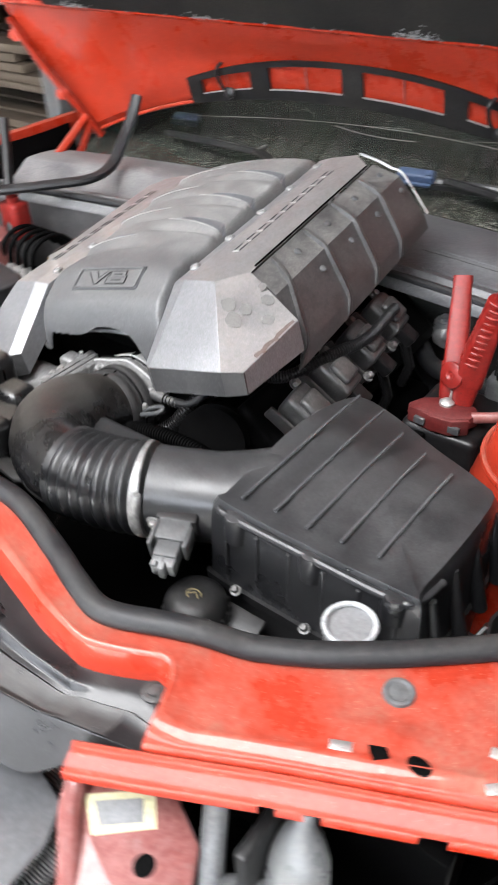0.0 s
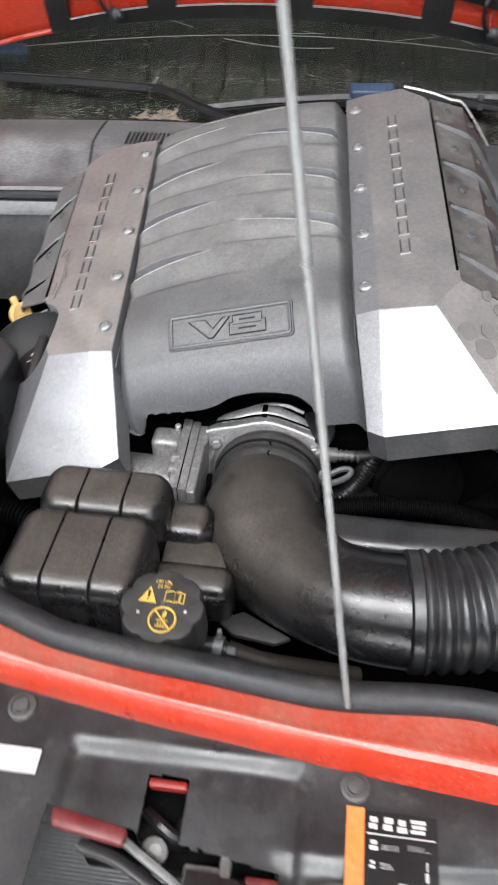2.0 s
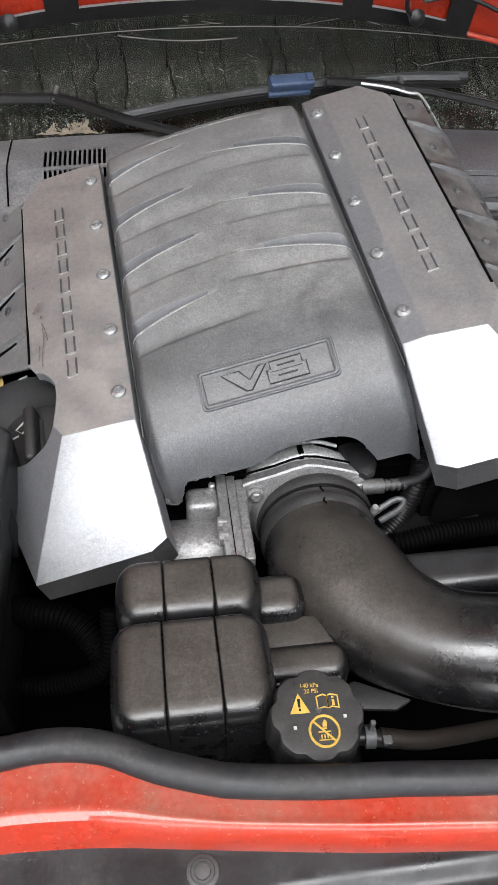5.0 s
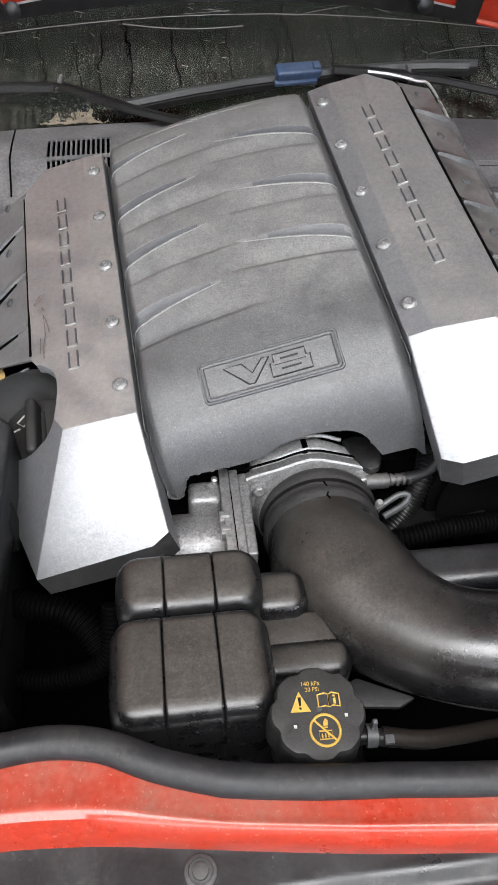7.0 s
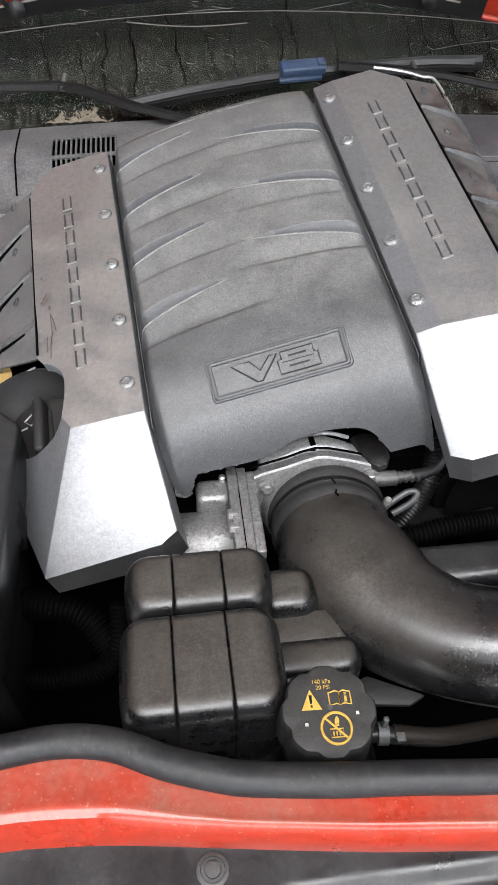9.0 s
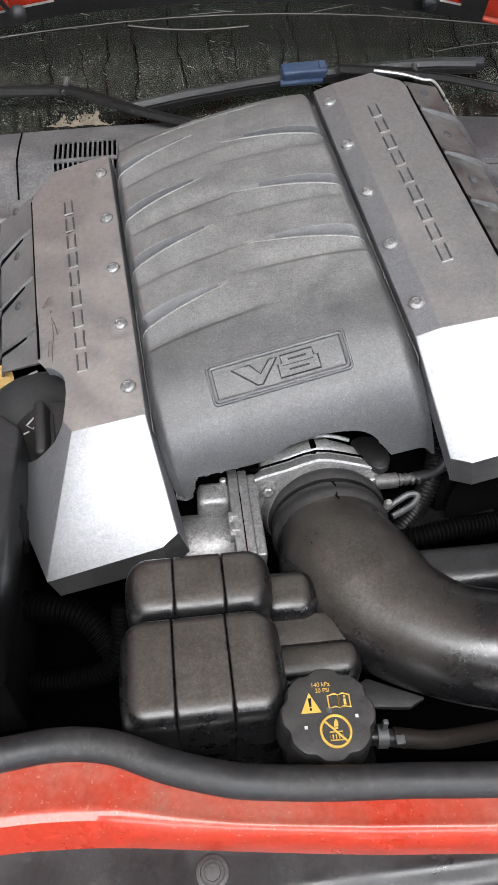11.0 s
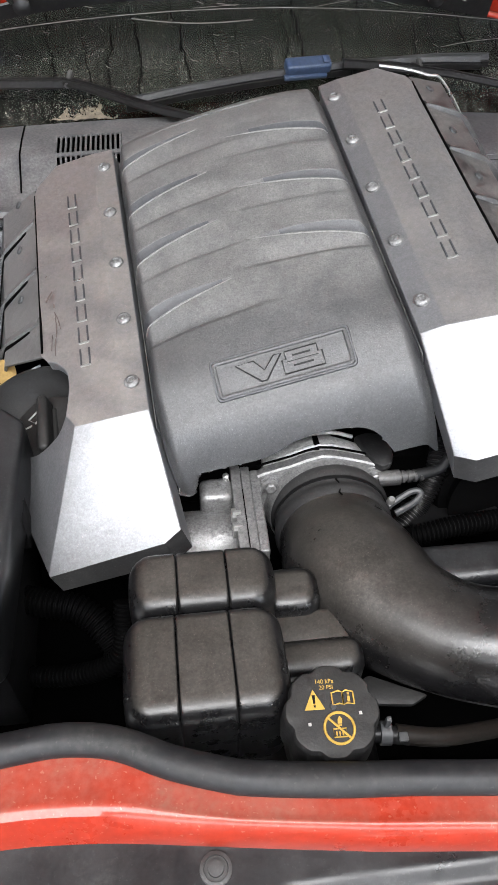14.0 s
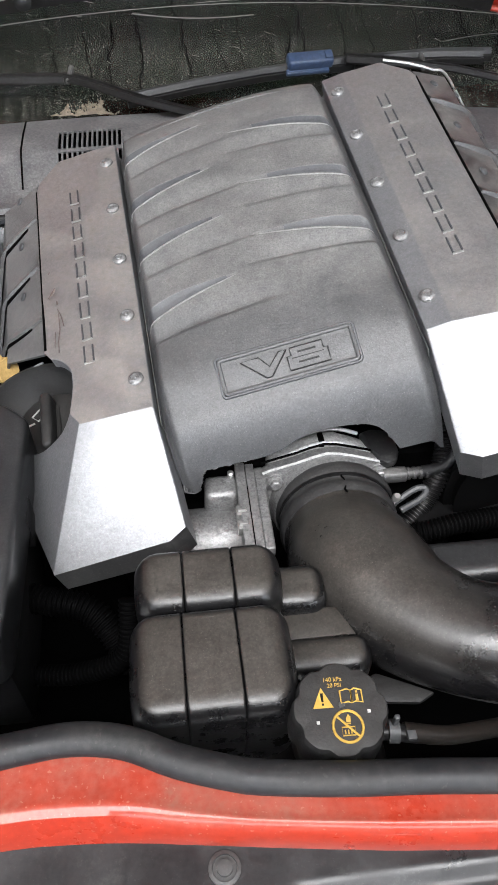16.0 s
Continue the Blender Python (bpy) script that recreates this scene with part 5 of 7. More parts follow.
    for i in range(5):
        y = 0.012 + 0.083 * i
        if y < y0 - 0.02 or y > 0.30:
            continue
        rows = []
        for v in lin(0.02, 0.98, 12):
            c = np.array(fl(y + 0.03 - 0.050 * v, v))
            n = np.array((s * 0.7, 0, 0.7))
            h = (0.0055 if s > 0 else 0.0040) * math.sin(math.pi * min(1, v * 1.02)) ** 0.5 + 0.001
            rows.append([c + (0, -0.0035, 0) - n * 0.002, c + (0, -0.0016, 0) + n * h, c + (0, 0.0012, 0) + n * h, c + (0, 0.012, 0) - n * 0.001])
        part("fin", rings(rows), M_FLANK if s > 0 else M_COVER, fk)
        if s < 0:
            # the panel is closed here: a dark sheet puts in the slot's shade
            part("slot", sheet(lambda v, w: tuple(np.array(fl(y + 0.0262 - 0.050 * v - w * (0.001 + 0.018 * v), v)) + (s * 0.0008, 0, 0.0012)), lin(0.10, 0.9, 12), [0, 0.5, 1], 0.0008), M_DARK, fk, "dark sheet laid on for the shade of a slot below a fin")
    for i in range(4):
        for v, dy in ((0.16, 0.060), (0.42, 0.064)) if s > 0 else ((0.17, 0.078),):
            y = 0.016 + 0.083 * i + dy
            if y < y0 + 0.02 or y > 0.36:
                continue
            c = Vector(fl(y, v))
            part("rivet", lathe([(0.0052, 0), (0.0050, 0.002), (0.003, 0.003), (0.001, 0.0032)], 14, axis_m(c, (s * 0.7, 0, 0.8))), M_GREY, fk, "dull grey rivet")
    part("gap_line", tube([(s * 0.2352, y, 0.8945) for y in lin(0.010 if s > 0 else 0.074, 0.328, 12)], 0.0014, 6), M_DARK, t, "dark gap along the side panel")
    if s > 0:
        part("rear_trim", tube([tuple(q) for q in curve_pts([(0.207, 0.3665, 0.9020), (0.237, 0.358, 0.8925), (0.262, 0.3545, 0.8790), (0.280, 0.3545, 0.866), (0.308, 0.3535, 0.803)], 6)], 0.0017, 6), M_STEEL, t, "bright curved rear trim strip")
    return t


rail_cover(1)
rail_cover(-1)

# ---- engine below the cover ----
eng = thing("engine_block", (0.02, 0.15, 0.45), "grimy engine block and intake below the cover, blackened for shade", "engine")
# near-black colour holds the deep shade under the cover
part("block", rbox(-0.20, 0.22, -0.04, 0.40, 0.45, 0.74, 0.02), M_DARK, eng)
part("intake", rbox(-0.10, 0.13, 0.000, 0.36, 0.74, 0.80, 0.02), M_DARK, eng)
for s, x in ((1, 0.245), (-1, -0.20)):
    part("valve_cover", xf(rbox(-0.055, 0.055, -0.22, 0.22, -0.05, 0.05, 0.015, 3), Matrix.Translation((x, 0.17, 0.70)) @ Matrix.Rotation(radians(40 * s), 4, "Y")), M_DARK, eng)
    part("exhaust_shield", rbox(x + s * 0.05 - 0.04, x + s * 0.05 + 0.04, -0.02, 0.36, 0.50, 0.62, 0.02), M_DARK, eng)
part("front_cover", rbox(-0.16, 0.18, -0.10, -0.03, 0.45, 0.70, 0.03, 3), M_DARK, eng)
part("pulley", lathe([(0.05, 0), (0.05, 0.012), (0.042, 0.016), (0.042, 0.026), (0.05, 0.03), (0.03, 0.035)], 28, axis_m((0.20, -0.06, 0.71), (0.3, -1, 0.35))), M_DARK, eng, "black belt pulley")


def coil(y, x, z):
    t = thing("ignition_coil", (x, y, z), "dusty black ignition coil on the valve cover", "ignition coil", "ignition coils")
    m = Matrix.Translation((x, y, z)) @ Matrix.Rotation(radians(38), 4, "Y") @ Matrix.Rotation(radians(8), 4, "Z")
    part("body", xf(join(rbox(-0.032, 0.030, -0.024, 0.024, 0.0, 0.036, 0.007, 3), rbox(-0.018, 0.018, -0.018, 0.018, 0.034, 0.046, 0.006, 3)), m), M_FLANK, t)
    part("bracket", xf(join(rbox(-0.040, 0.040, -0.034, -0.028, -0.01, 0.012, 0.003), rbox(0.028, 0.045, -0.030, 0.03, -0.004, 0.006, 0.002)), m), M_FLANK, t)
    part("connector", xf(rbox(0.028, 0.058, -0.012, 0.012, 0.012, 0.032, 0.003), m), M_BLACK, t)
    for q in ((0.037, -0.031, 0.010), (-0.035, 0.026, 0.012)):
        part("bolt", xf(hexbolt((0, 0, 0), (0, 0, 1), 0.0055, 0.009), m @ Matrix.Translation(q)), M_ALU, t, "small metal bolt")
    part("boot", tube([tuple(m @ Vector(q)) for q in ((0.05, 0, 0.01), (0.085, 0.003, -0.02), (0.10, 0.004, -0.06))], 0.008, 10), M_BLACK, t)
    return t


for i in range(4):
    coil(0.0 + 0.085 * i, 0.295 - 0.008 * i, 0.745 + 0.006 * i)

# ---- throttle body and intake duct ----
TH = Vector((0.030, -0.075, 0.708))


def throttle():
    t = thing("throttle_body", (TH.x, TH.y, 0.63), "cast aluminium throttle body with motor housing and bolts", "throttle body")
    m = axis_m((TH.x, -0.066, TH.z), (0, -1, 0.25))
    plate = [(-0.068, -0.062), (0.062, -0.062), (0.0645, 0.030), (0.0635, 0.043), (0.058, 0.0495), (0.045, 0.0550), (0.0269, 0.0608), (0.012, 0.0650), (-0.0015, 0.0665), (-0.016, 0.0630), (-0.0314, 0.0575), (-0.060, 0.0500), (-0.0672, 0.0470), (-0.0690, 0.040)]
    part("flange", xf(prism(plate, -0.004, 0.007, 0.002), m), M_ALU, t)
    part("barrel", lathe([(0.060, -0.03), (0.061, 0.007), (0.056, 0.020)], 36, m), M_ALU, t)
    back = [(-0.060, -0.055), (0.056, -0.055), (0.0590, 0.034), (0.0575, 0.0440), (0.046, 0.0530), (0.029, 0.0625), (0.012, 0.0680), (-0.001, 0.0700), (-0.014, 0.0675), (-0.030, 0.0610), (-0.050, 0.0530), (-0.060, 0.046)]
    body = part("rear_flange", xf(prism(back, -0.027, -0.010, 0.0035), m), M_CAST, t)
    part("machined_edge", xf(tube([(x, y - 0.002, -0.0095) for x, y in back[3:11]], 0.0026, 8), m), M_CAST, body, "bright machined edge")
    part("notch", xf(rbox(-0.0065, -0.0005, 0.062, 0.0712, -0.0235, -0.0085, 0.001), m), M_DARK, body, "dark parting notch")
    part("bright_rim", xf(tube([(x, y - 0.0012, 0.0065) for x, y in plate[3:13]], 0.0015, 6), m), M_CAST, t, "bright machined rim of the flange")
    part("manifold_ring", xf(tube(curve_pts([(-0.045, 0.040, -0.034), (-0.0275, 0.0545, -0.034), (-0.006, 0.0640, -0.034), (0.018, 0.0655, -0.034), (0.040, 0.058, -0.034)]), 0.0022, 8), m), M_CAST, t, "bright ring of the manifold")
    part("manifold_lobe", prism([(0.070, -0.022), (0.084, -0.018), (0.098, -0.021), (0.1065, -0.032), (0.108, -0.050), (0.103, -0.063), (0.092, -0.067), (0.083, -0.060), (0.079, -0.046)], 0.750, 0.762, 0.004), M_RADPANEL, t, "dark grey rounded lobe of the manifold")
    part("gasket_line", xf(tube([(x, y + 0.001, -0.007) for x, y in plate[3:13]], 0.0014, 6), m), M_DARK, t, "black gasket between the flanges")
    for a, b in ((-0.0545, 0.0345), (0.0550, 0.0365), (0.054, -0.052), (-0.058, -0.052)):
        ear = part("ear", xf(lathe([(0.0105, -0.004), (0.0105, 0.0072), (0.0098, 0.0082)], 24), m @ Matrix.Translation((a, b, 0))), M_ALU, t)
        part("bolt", xf(hexbolt((a, b, 0.0086), (0, 0, 1), 0.0062, 0.0065), m), M_ALU, ear, "bright hex bolt")
    # drive housing: a tall plate with its cover, and the motor lying beside it
    part("gear_case", rbox(-0.0650, -0.0550, -0.146, -0.044, 0.640, 0.7540, 0.0012, 2), M_ALU, t)
    cover = part("case_cover", join(rbox(-0.0545, -0.0455, -0.148, -0.046, 0.640, 0.7535, 0.0012, 2), rbox(-0.0458, -0.0355, -0.150, -0.050, 0.640, 0.7522, 0.0025, 3), rbox(-0.046, -0.034, -0.078, -0.050, 0.68, 0.7520, 0.003, 3)), M_ALU, t)
    part("joint", rbox(-0.0552, -0.0542, -0.1475, -0.075, 0.645, 0.7538, 0.0002), M_DARK, cover, "dark joint line")
    for y in (-0.104, -0.120):
        part("clip", join(rbox(-0.0680, -0.0590, y - 0.0022, y + 0.0022, 0.7525, 0.7565, 0.001), rbox(-0.0690, -0.0640, y - 0.0060, y + 0.0060, 0.7420, 0.7550, 0.001)), M_STEEL, t, "bright spring clip")
    part("stud", lathe([(0.0035, 0), (0.0035, 0.006), (0.002, 0.007)], 10, Matrix.Translation((-0.070, -0.058, 0.750))), M_STEEL, t)
    part("motor", join(lathe([(0.036, 0), (0.037, 0.006), (0.037, 0.074), (0.032, 0.084), (0.020, 0.088)], 34, axis_m((-0.064, -0.104, 0.699), (-1, 0, 0))), rbox(-0.098, -0.064, -0.083, -0.054, 0.690, 0.751, 0.007, 3)), M_ALU, t, "round cast motor housing")
    part("manifold_lip", tube(curve_pts([(-0.098, -0.062, 0.786), (-0.060, -0.054, 0.795), (-0.010, -0.046, 0.805), (0.040, -0.042, 0.812), (0.090, -0.040, 0.812)]), 0.0026, 8), M_PALE, t, "pale edge of the manifold")
    return t


throttle()


def intake_duct():
    t = thing("intake_duct", (0.08, -0.2, 0.65), "dusty black plastic intake elbow with resonator boxes and bellows", "intake duct")
    cen = curve_pts([(0.0375, -0.078, 0.712), (0.0365, -0.125, 0.722), (0.0400, -0.172, 0.7405), (0.0595, -0.222, 0.7595), (0.097, -0.262, 0.776), (0.140, -0.284, 0.790), (0.186, -0.291, 0.798)], 10)
    m = len(cen)
    bore = smooth_table([(0, 0.0570), (0.17, 0.0580), (0.30, 0.0632), (0.40, 0.0642), (0.50, 0.0600), (0.57, 0.0545), (0.70, 0.0490), (0.85, 0.0480), (1.0, 0.0485)], 6)
    part("elbow", tube(cen, [bore(i / (m - 1)) for i in range(m)], 56), M_DUCT, t)
    # rubber cuff: a tall bead, a neck for the clamp and a second bead
    k = [0, 1, 2, 3, 4, 5, 6, 7, 8, 9]
    part("cuff", tube([cen[i] for i in k], [0.0600, 0.0622, 0.0626, 0.0612, 0.0592, 0.0590, 0.0604, 0.0612, 0.0604, 0.0582], 56), M_CUFF, t, "dusty rubber cuff")
    cl = part("hose_clamp", tube([cen[3], cen[3] * 0.5 + cen[4] * 0.5, cen[4]], [0.0606, 0.0609, 0.0604], 48), M_BLACK, t, "black worm-drive hose clamp")
    part("screw", join(lathe([(0.0045, 0), (0.0045, 0.016), (0.003, 0.019)], 12, axis_m((0.0965, -0.093, 0.727), (0.05, -0.2, 1))), rbox(0.090, 0.0985, -0.097, -0.089, 0.722, 0.734, 0.001)), M_STEEL, cl, "bright clamp screw")
    part("split", tube([tuple(cen[i] + np.array((0.002 * (i % 2), 0, 0.0606 if i < 6 else 0.0612))) for i in (1, 2, 3, 5, 6, 7)], 0.0009, 6), M_DARK, t, "crack across the cuff")
    # moulded parting line under the elbow
    seam = []
    for i in range(20, m, 2):
        d = cen[min(i + 1, m - 1)] - cen[i - 1]
        side = np.cross(d / np.linalg.norm(d), (0, 0, 1))
        seam.append(tuple(cen[i] + side * bore(i / (m - 1)) * 0.945 + np.array((0, 0, -0.020))))
    part("parting_line", tube(seam, 0.0014, 6), M_BLACK, t, "moulded parting line")
    # collar and bellows
    a, b = np.array((0.184, -0.291, 0.798)), np.array((0.272, -0.272, 0.803))
    along = lambda k: a + (b - a) * k + np.array((0, -0.004 * math.sin(math.pi * k), 0))
    part("collar", tube([along(v) for v in (-0.10, -0.08, 0.02, 0.04)], [0.0505, 0.0528, 0.0528, 0.0510], 44), M_BOX, t, "smooth collar at the end of the elbow")
    pts, rad = [], []
    n = 7
    for i in range(n * 8 + 1):
        k = i / (n * 8)
        pts.append(along(k))
        rad.append(0.0487 + 0.0046 * (0.5 - 0.5 * math.cos(2 * math.pi * k * n)) ** 0.8)
    part("bellows", tube(pts, rad, 44), M_BOX, t, "ribbed black rubber bellows")
    c = part("hose_clamp", tube([(0.272, -0.2717, 0.803), (0.273, -0.2713, 0.803), (0.2785, -0.2687, 0.803), (0.2795, -0.2682, 0.803)], [0.0525, 0.0540, 0.0540, 0.0525], 44), M_ALU, t, "wide bright steel hose clamp")
    part("screw", join(lathe([(0.0055, 0), (0.0055, 0.020), (0.004, 0.024)], 12, axis_m((0.298, -0.316, 0.812), (0.05, 0.30, 1))), rbox(0.293, 0.302, -0.318, -0.308, 0.797, 0.818, 0.002)), M_ALU, c, "clamp screw")
    # flat branch duct that leaves the elbow towards the air box
    part("branch", rbox(0.045, 0.30, -0.215, -0.168, 0.705, 0.7755, 0.016, 5), M_BOX, t, "flat black branch duct")
    # two resonator boxes of three lobes each, their tops falling towards the engine
    for y0, y1, x0, x1, z0, z1, lean in ((-0.337, -0.2475, -0.1705, -0.0455, 0.72, 0.8445, 0.115), (-0.2445, -0.185, -0.1665, -0.0435, 0.72, 0.8305, 0.11)):
        w = (x1 - x0) / 3
        for i in range(3):
            u0, u1 = x0 + w * i + 0.0002, x0 + w * (i + 1) - 0.0002
            stops = [0, 0.0009, 0.0022, 0.004, 0.008, 0.014, 0.020]
            stops = stops + [u1 - u0 - q for q in stops[::-1]]
            loops = []
            for k, q in enumerate(stops):
                u = u0 + q
                e = min(q, u1 - u0 - q)
                ins = 0.0010 * (1 - min(1, e / 0.0016)) ** 2
                outer = (i == 0 and q < 0.02) or (i == 2 and u1 - u0 - q < 0.02)
                if outer:
                    v = 1 - e / 0.020
                    ins = 0.017 * (1 - math.sqrt(max(0, 1 - v * v)))
                lp = []
                for cx, cz, a0, rr in ((y1 - ins - 0.011, z1 - ins - 0.011, 0, 0.011), (y0 + ins + 0.017, z1 - ins - 0.017, 90, 0.017), (y0 + ins + 0.020, z0 + 0.020, 180, 0.020), (y1 - ins - 0.020, z0 + 0.020, 270, 0.020)):
                    for g in (0, 15, 30, 45, 60, 75, 90):
                        y = cx + rr * math.cos(radians(a0 + g))
                        lp.append((u, y, cz + rr * math.sin(radians(a0 + g)) - (lean * (y - y0 - 0.02) if a0 < 180 else 0)))
                loops.append(lp)
            part("resonator_lobe", rings(loops), M_RESO, t, angle=50)
    part("neck", rbox(-0.056, -0.003, -0.2365, -0.190, 0.74, 0.7965, 0.016, 5), M_RESO, t)
    part("neck", rbox(-0.056, 0.025, -0.2925, -0.2555, 0.73, 0.7895, 0.015, 5), M_RESO, t)
    part("web", prism([(-0.047, -0.230), (0.004, -0.230), (0.018, -0.262), (-0.047, -0.262)], 0.755, 0.7830, 0.004), M_RESO, t)
    part("flange_web", prism([(0.010, -0.288), (0.034, -0.276), (0.082, -0.299), (0.066, -0.307), (0.026, -0.302)], 0.734, 0.741, 0.003), M_CAP, t, "flat web below the elbow")
    return t


intake_duct()


def airbox():
    t = thing("air_filter_box", (0.49, -0.15, 0.62), "dusty black plastic air filter box with ribbed lid", "air filter box")
    part("inlet_tube", tube([(0.284, -0.2665, 0.803), (0.31, -0.254, 0.802), (0.345, -0.236, 0.80), (0.372, -0.215, 0.796), (0.40, -0.19, 0.79), (0.44, -0.17, 0.785)], [0.0505, 0.0502, 0.0505, 0.054, 0.060, 0.062], 44), M_BOX, t)
    outline = [(0.378, -0.270), (0.392, -0.284), (0.590, -0.286), (0.606, -0.268), (0.612, -0.13), (0.585, -0.098), (0.52, -0.066), (0.455, -0.028), (0.405, -0.006), (0.378, -0.020), (0.372, -0.12)]
    cx = sum(p[0] for p in outline) / len(outline)
    cy = sum(p[1] for p in outline) / len(outline)
    ol = [p[:2] for p in curve_pts([(x, y, 0) for x, y in outline + outline[:1]], 4)][:-1]

    def loop(scale, z, drop=0.0):
        return [(cx + (x - cx) * scale, cy + (y - cy) * scale, z - drop * max(0, y + 0.15) ** 1.5 * 4) for x, y in ol]

    part("lid", rings([loop(1.03, 0.745), loop(1.02, 0.765), loop(1.01, 0.80), loop(1.0, 0.828, 0.05), loop(0.985, 0.840, 0.1), loop(0.955, 0.8475, 0.12), loop(0.60, 0.851, 0.1), loop(0.2, 0.852, 0.05)]), M_BOX, t, angle=40)
    part("tray", rings([loop(0.98, 0.60), loop(1.02, 0.738), loop(1.06, 0.738), loop(1.06, 0.748), loop(1.02, 0.748)]), M_BLACK, t)
    for x, ya, yb in ((0.409, -0.267, -0.046), (0.446, -0.264, -0.057), (0.484, -0.266, -0.083), (0.520, -0.263, -0.101), (0.557, -0.260, -0.116)):
        pts = [(x - 0.004 * k, yb + (ya - yb) * k, 0.8527 - 0.010 * max(0, 0.25 - k)) for k in lin(0, 1, 10)]
        part("rib", tube(pts, 0.0017, 8), M_GREY, t, "raised pale rib")
    part("rim", tube(curve_pts([(0.382, -0.258, 0.835), (0.386, -0.276, 0.838), (0.400, -0.2845, 0.8395), (0.49, -0.2865, 0.8400), (0.585, -0.2855, 0.8395), (0.602, -0.272, 0.838), (0.608, -0.24, 0.836)]), 0.0042, 10), M_BOX, t, "rounded rim of the lid")
    for x in (0.408, 0.497, 0.583):
        part("tab", lathe([(0.0125, 0.812), (0.0130, 0.822), (0.0128, 0.838), (0.0110, 0.8430), (0.006, 0.8445)], 22, Matrix.Translation((x, -0.2815, 0))), M_BOX, t, "rounded tab on the rim")
    for i in range(6):
        x = 0.398 + 0.038 * i
        part("rib", rbox(x - 0.0022, x + 0.0022, -0.2895, -0.278, 0.745, 0.832, 0.0015), M_BOX, t)
    for i in range(4):
        y = -0.26 + 0.045 * i
        part("rib", tube([(0.608, y, 0.83), (0.616, y, 0.79), (0.626, y, 0.745)], [0.004, 0.006, 0.008], 12), M_BOX, t)
    part("latch", join(rbox(0.612, 0.636, -0.24, -0.20, 0.735, 0.742, 0.002), tube([(0.636, -0.25, 0.76), (0.648, -0.22, 0.78), (0.642, -0.19, 0.75)], 0.003, 6)), M_BLACK, t)
    for x in (0.415, 0.50):
        part("bolt", hexbolt((x, -0.298, 0.752), (0, -0.4, 1), 0.004), M_FLANK, t)
    return t


airbox()


def maf_sensor():
    t = thing("airflow_sensor", (0.343, -0.29, 0.77), "black airflow sensor with a pale grey plug", "sensor")
    m = Matrix.Translation((0.338, -0.290, 0.806)) @ Matrix.Rotation(radians(22), 4, "Z") @ Matrix.Rotation(radians(100), 4, "X")
    part("base", xf(rbox(-0.022, 0.022, -0.012, 0.012, -0.01, 0.010, 0.003), m), M_BLACK, t)
    part("body", xf(join(rbox(-0.018, 0.018, -0.012, 0.012, 0.008, 0.034, 0.003), rbox(-0.020, -0.015, -0.014, 0.014, 0.012, 0.044, 0.002), rbox(0.015, 0.020, -0.014, 0.010, 0.012, 0.040, 0.002), rbox(-0.012, 0.014, -0.011, 0.009, 0.03, 0.052, 0.003)), m), M_GREY, t)
    part("plug", xf(join(rbox(-0.011, -0.005, -0.012, 0.006, 0.048, 0.063, 0.0015), rbox(-0.003, 0.004, -0.012, 0.006, 0.048, 0.066, 0.0015), rbox(0.006, 0.013, -0.012, 0.006, 0.048, 0.062, 0.0015), rbox(-0.010, 0.012, -0.004, 0.006, 0.046, 0.058, 0.001)), m), M_PALE, t, "pale grey connector plug")
    part("screw", xf(hexbolt((-0.026, 0.0, 0.008), (0, 0, 1), 0.005), m), M_ALU, t)
    return t


maf_sensor()


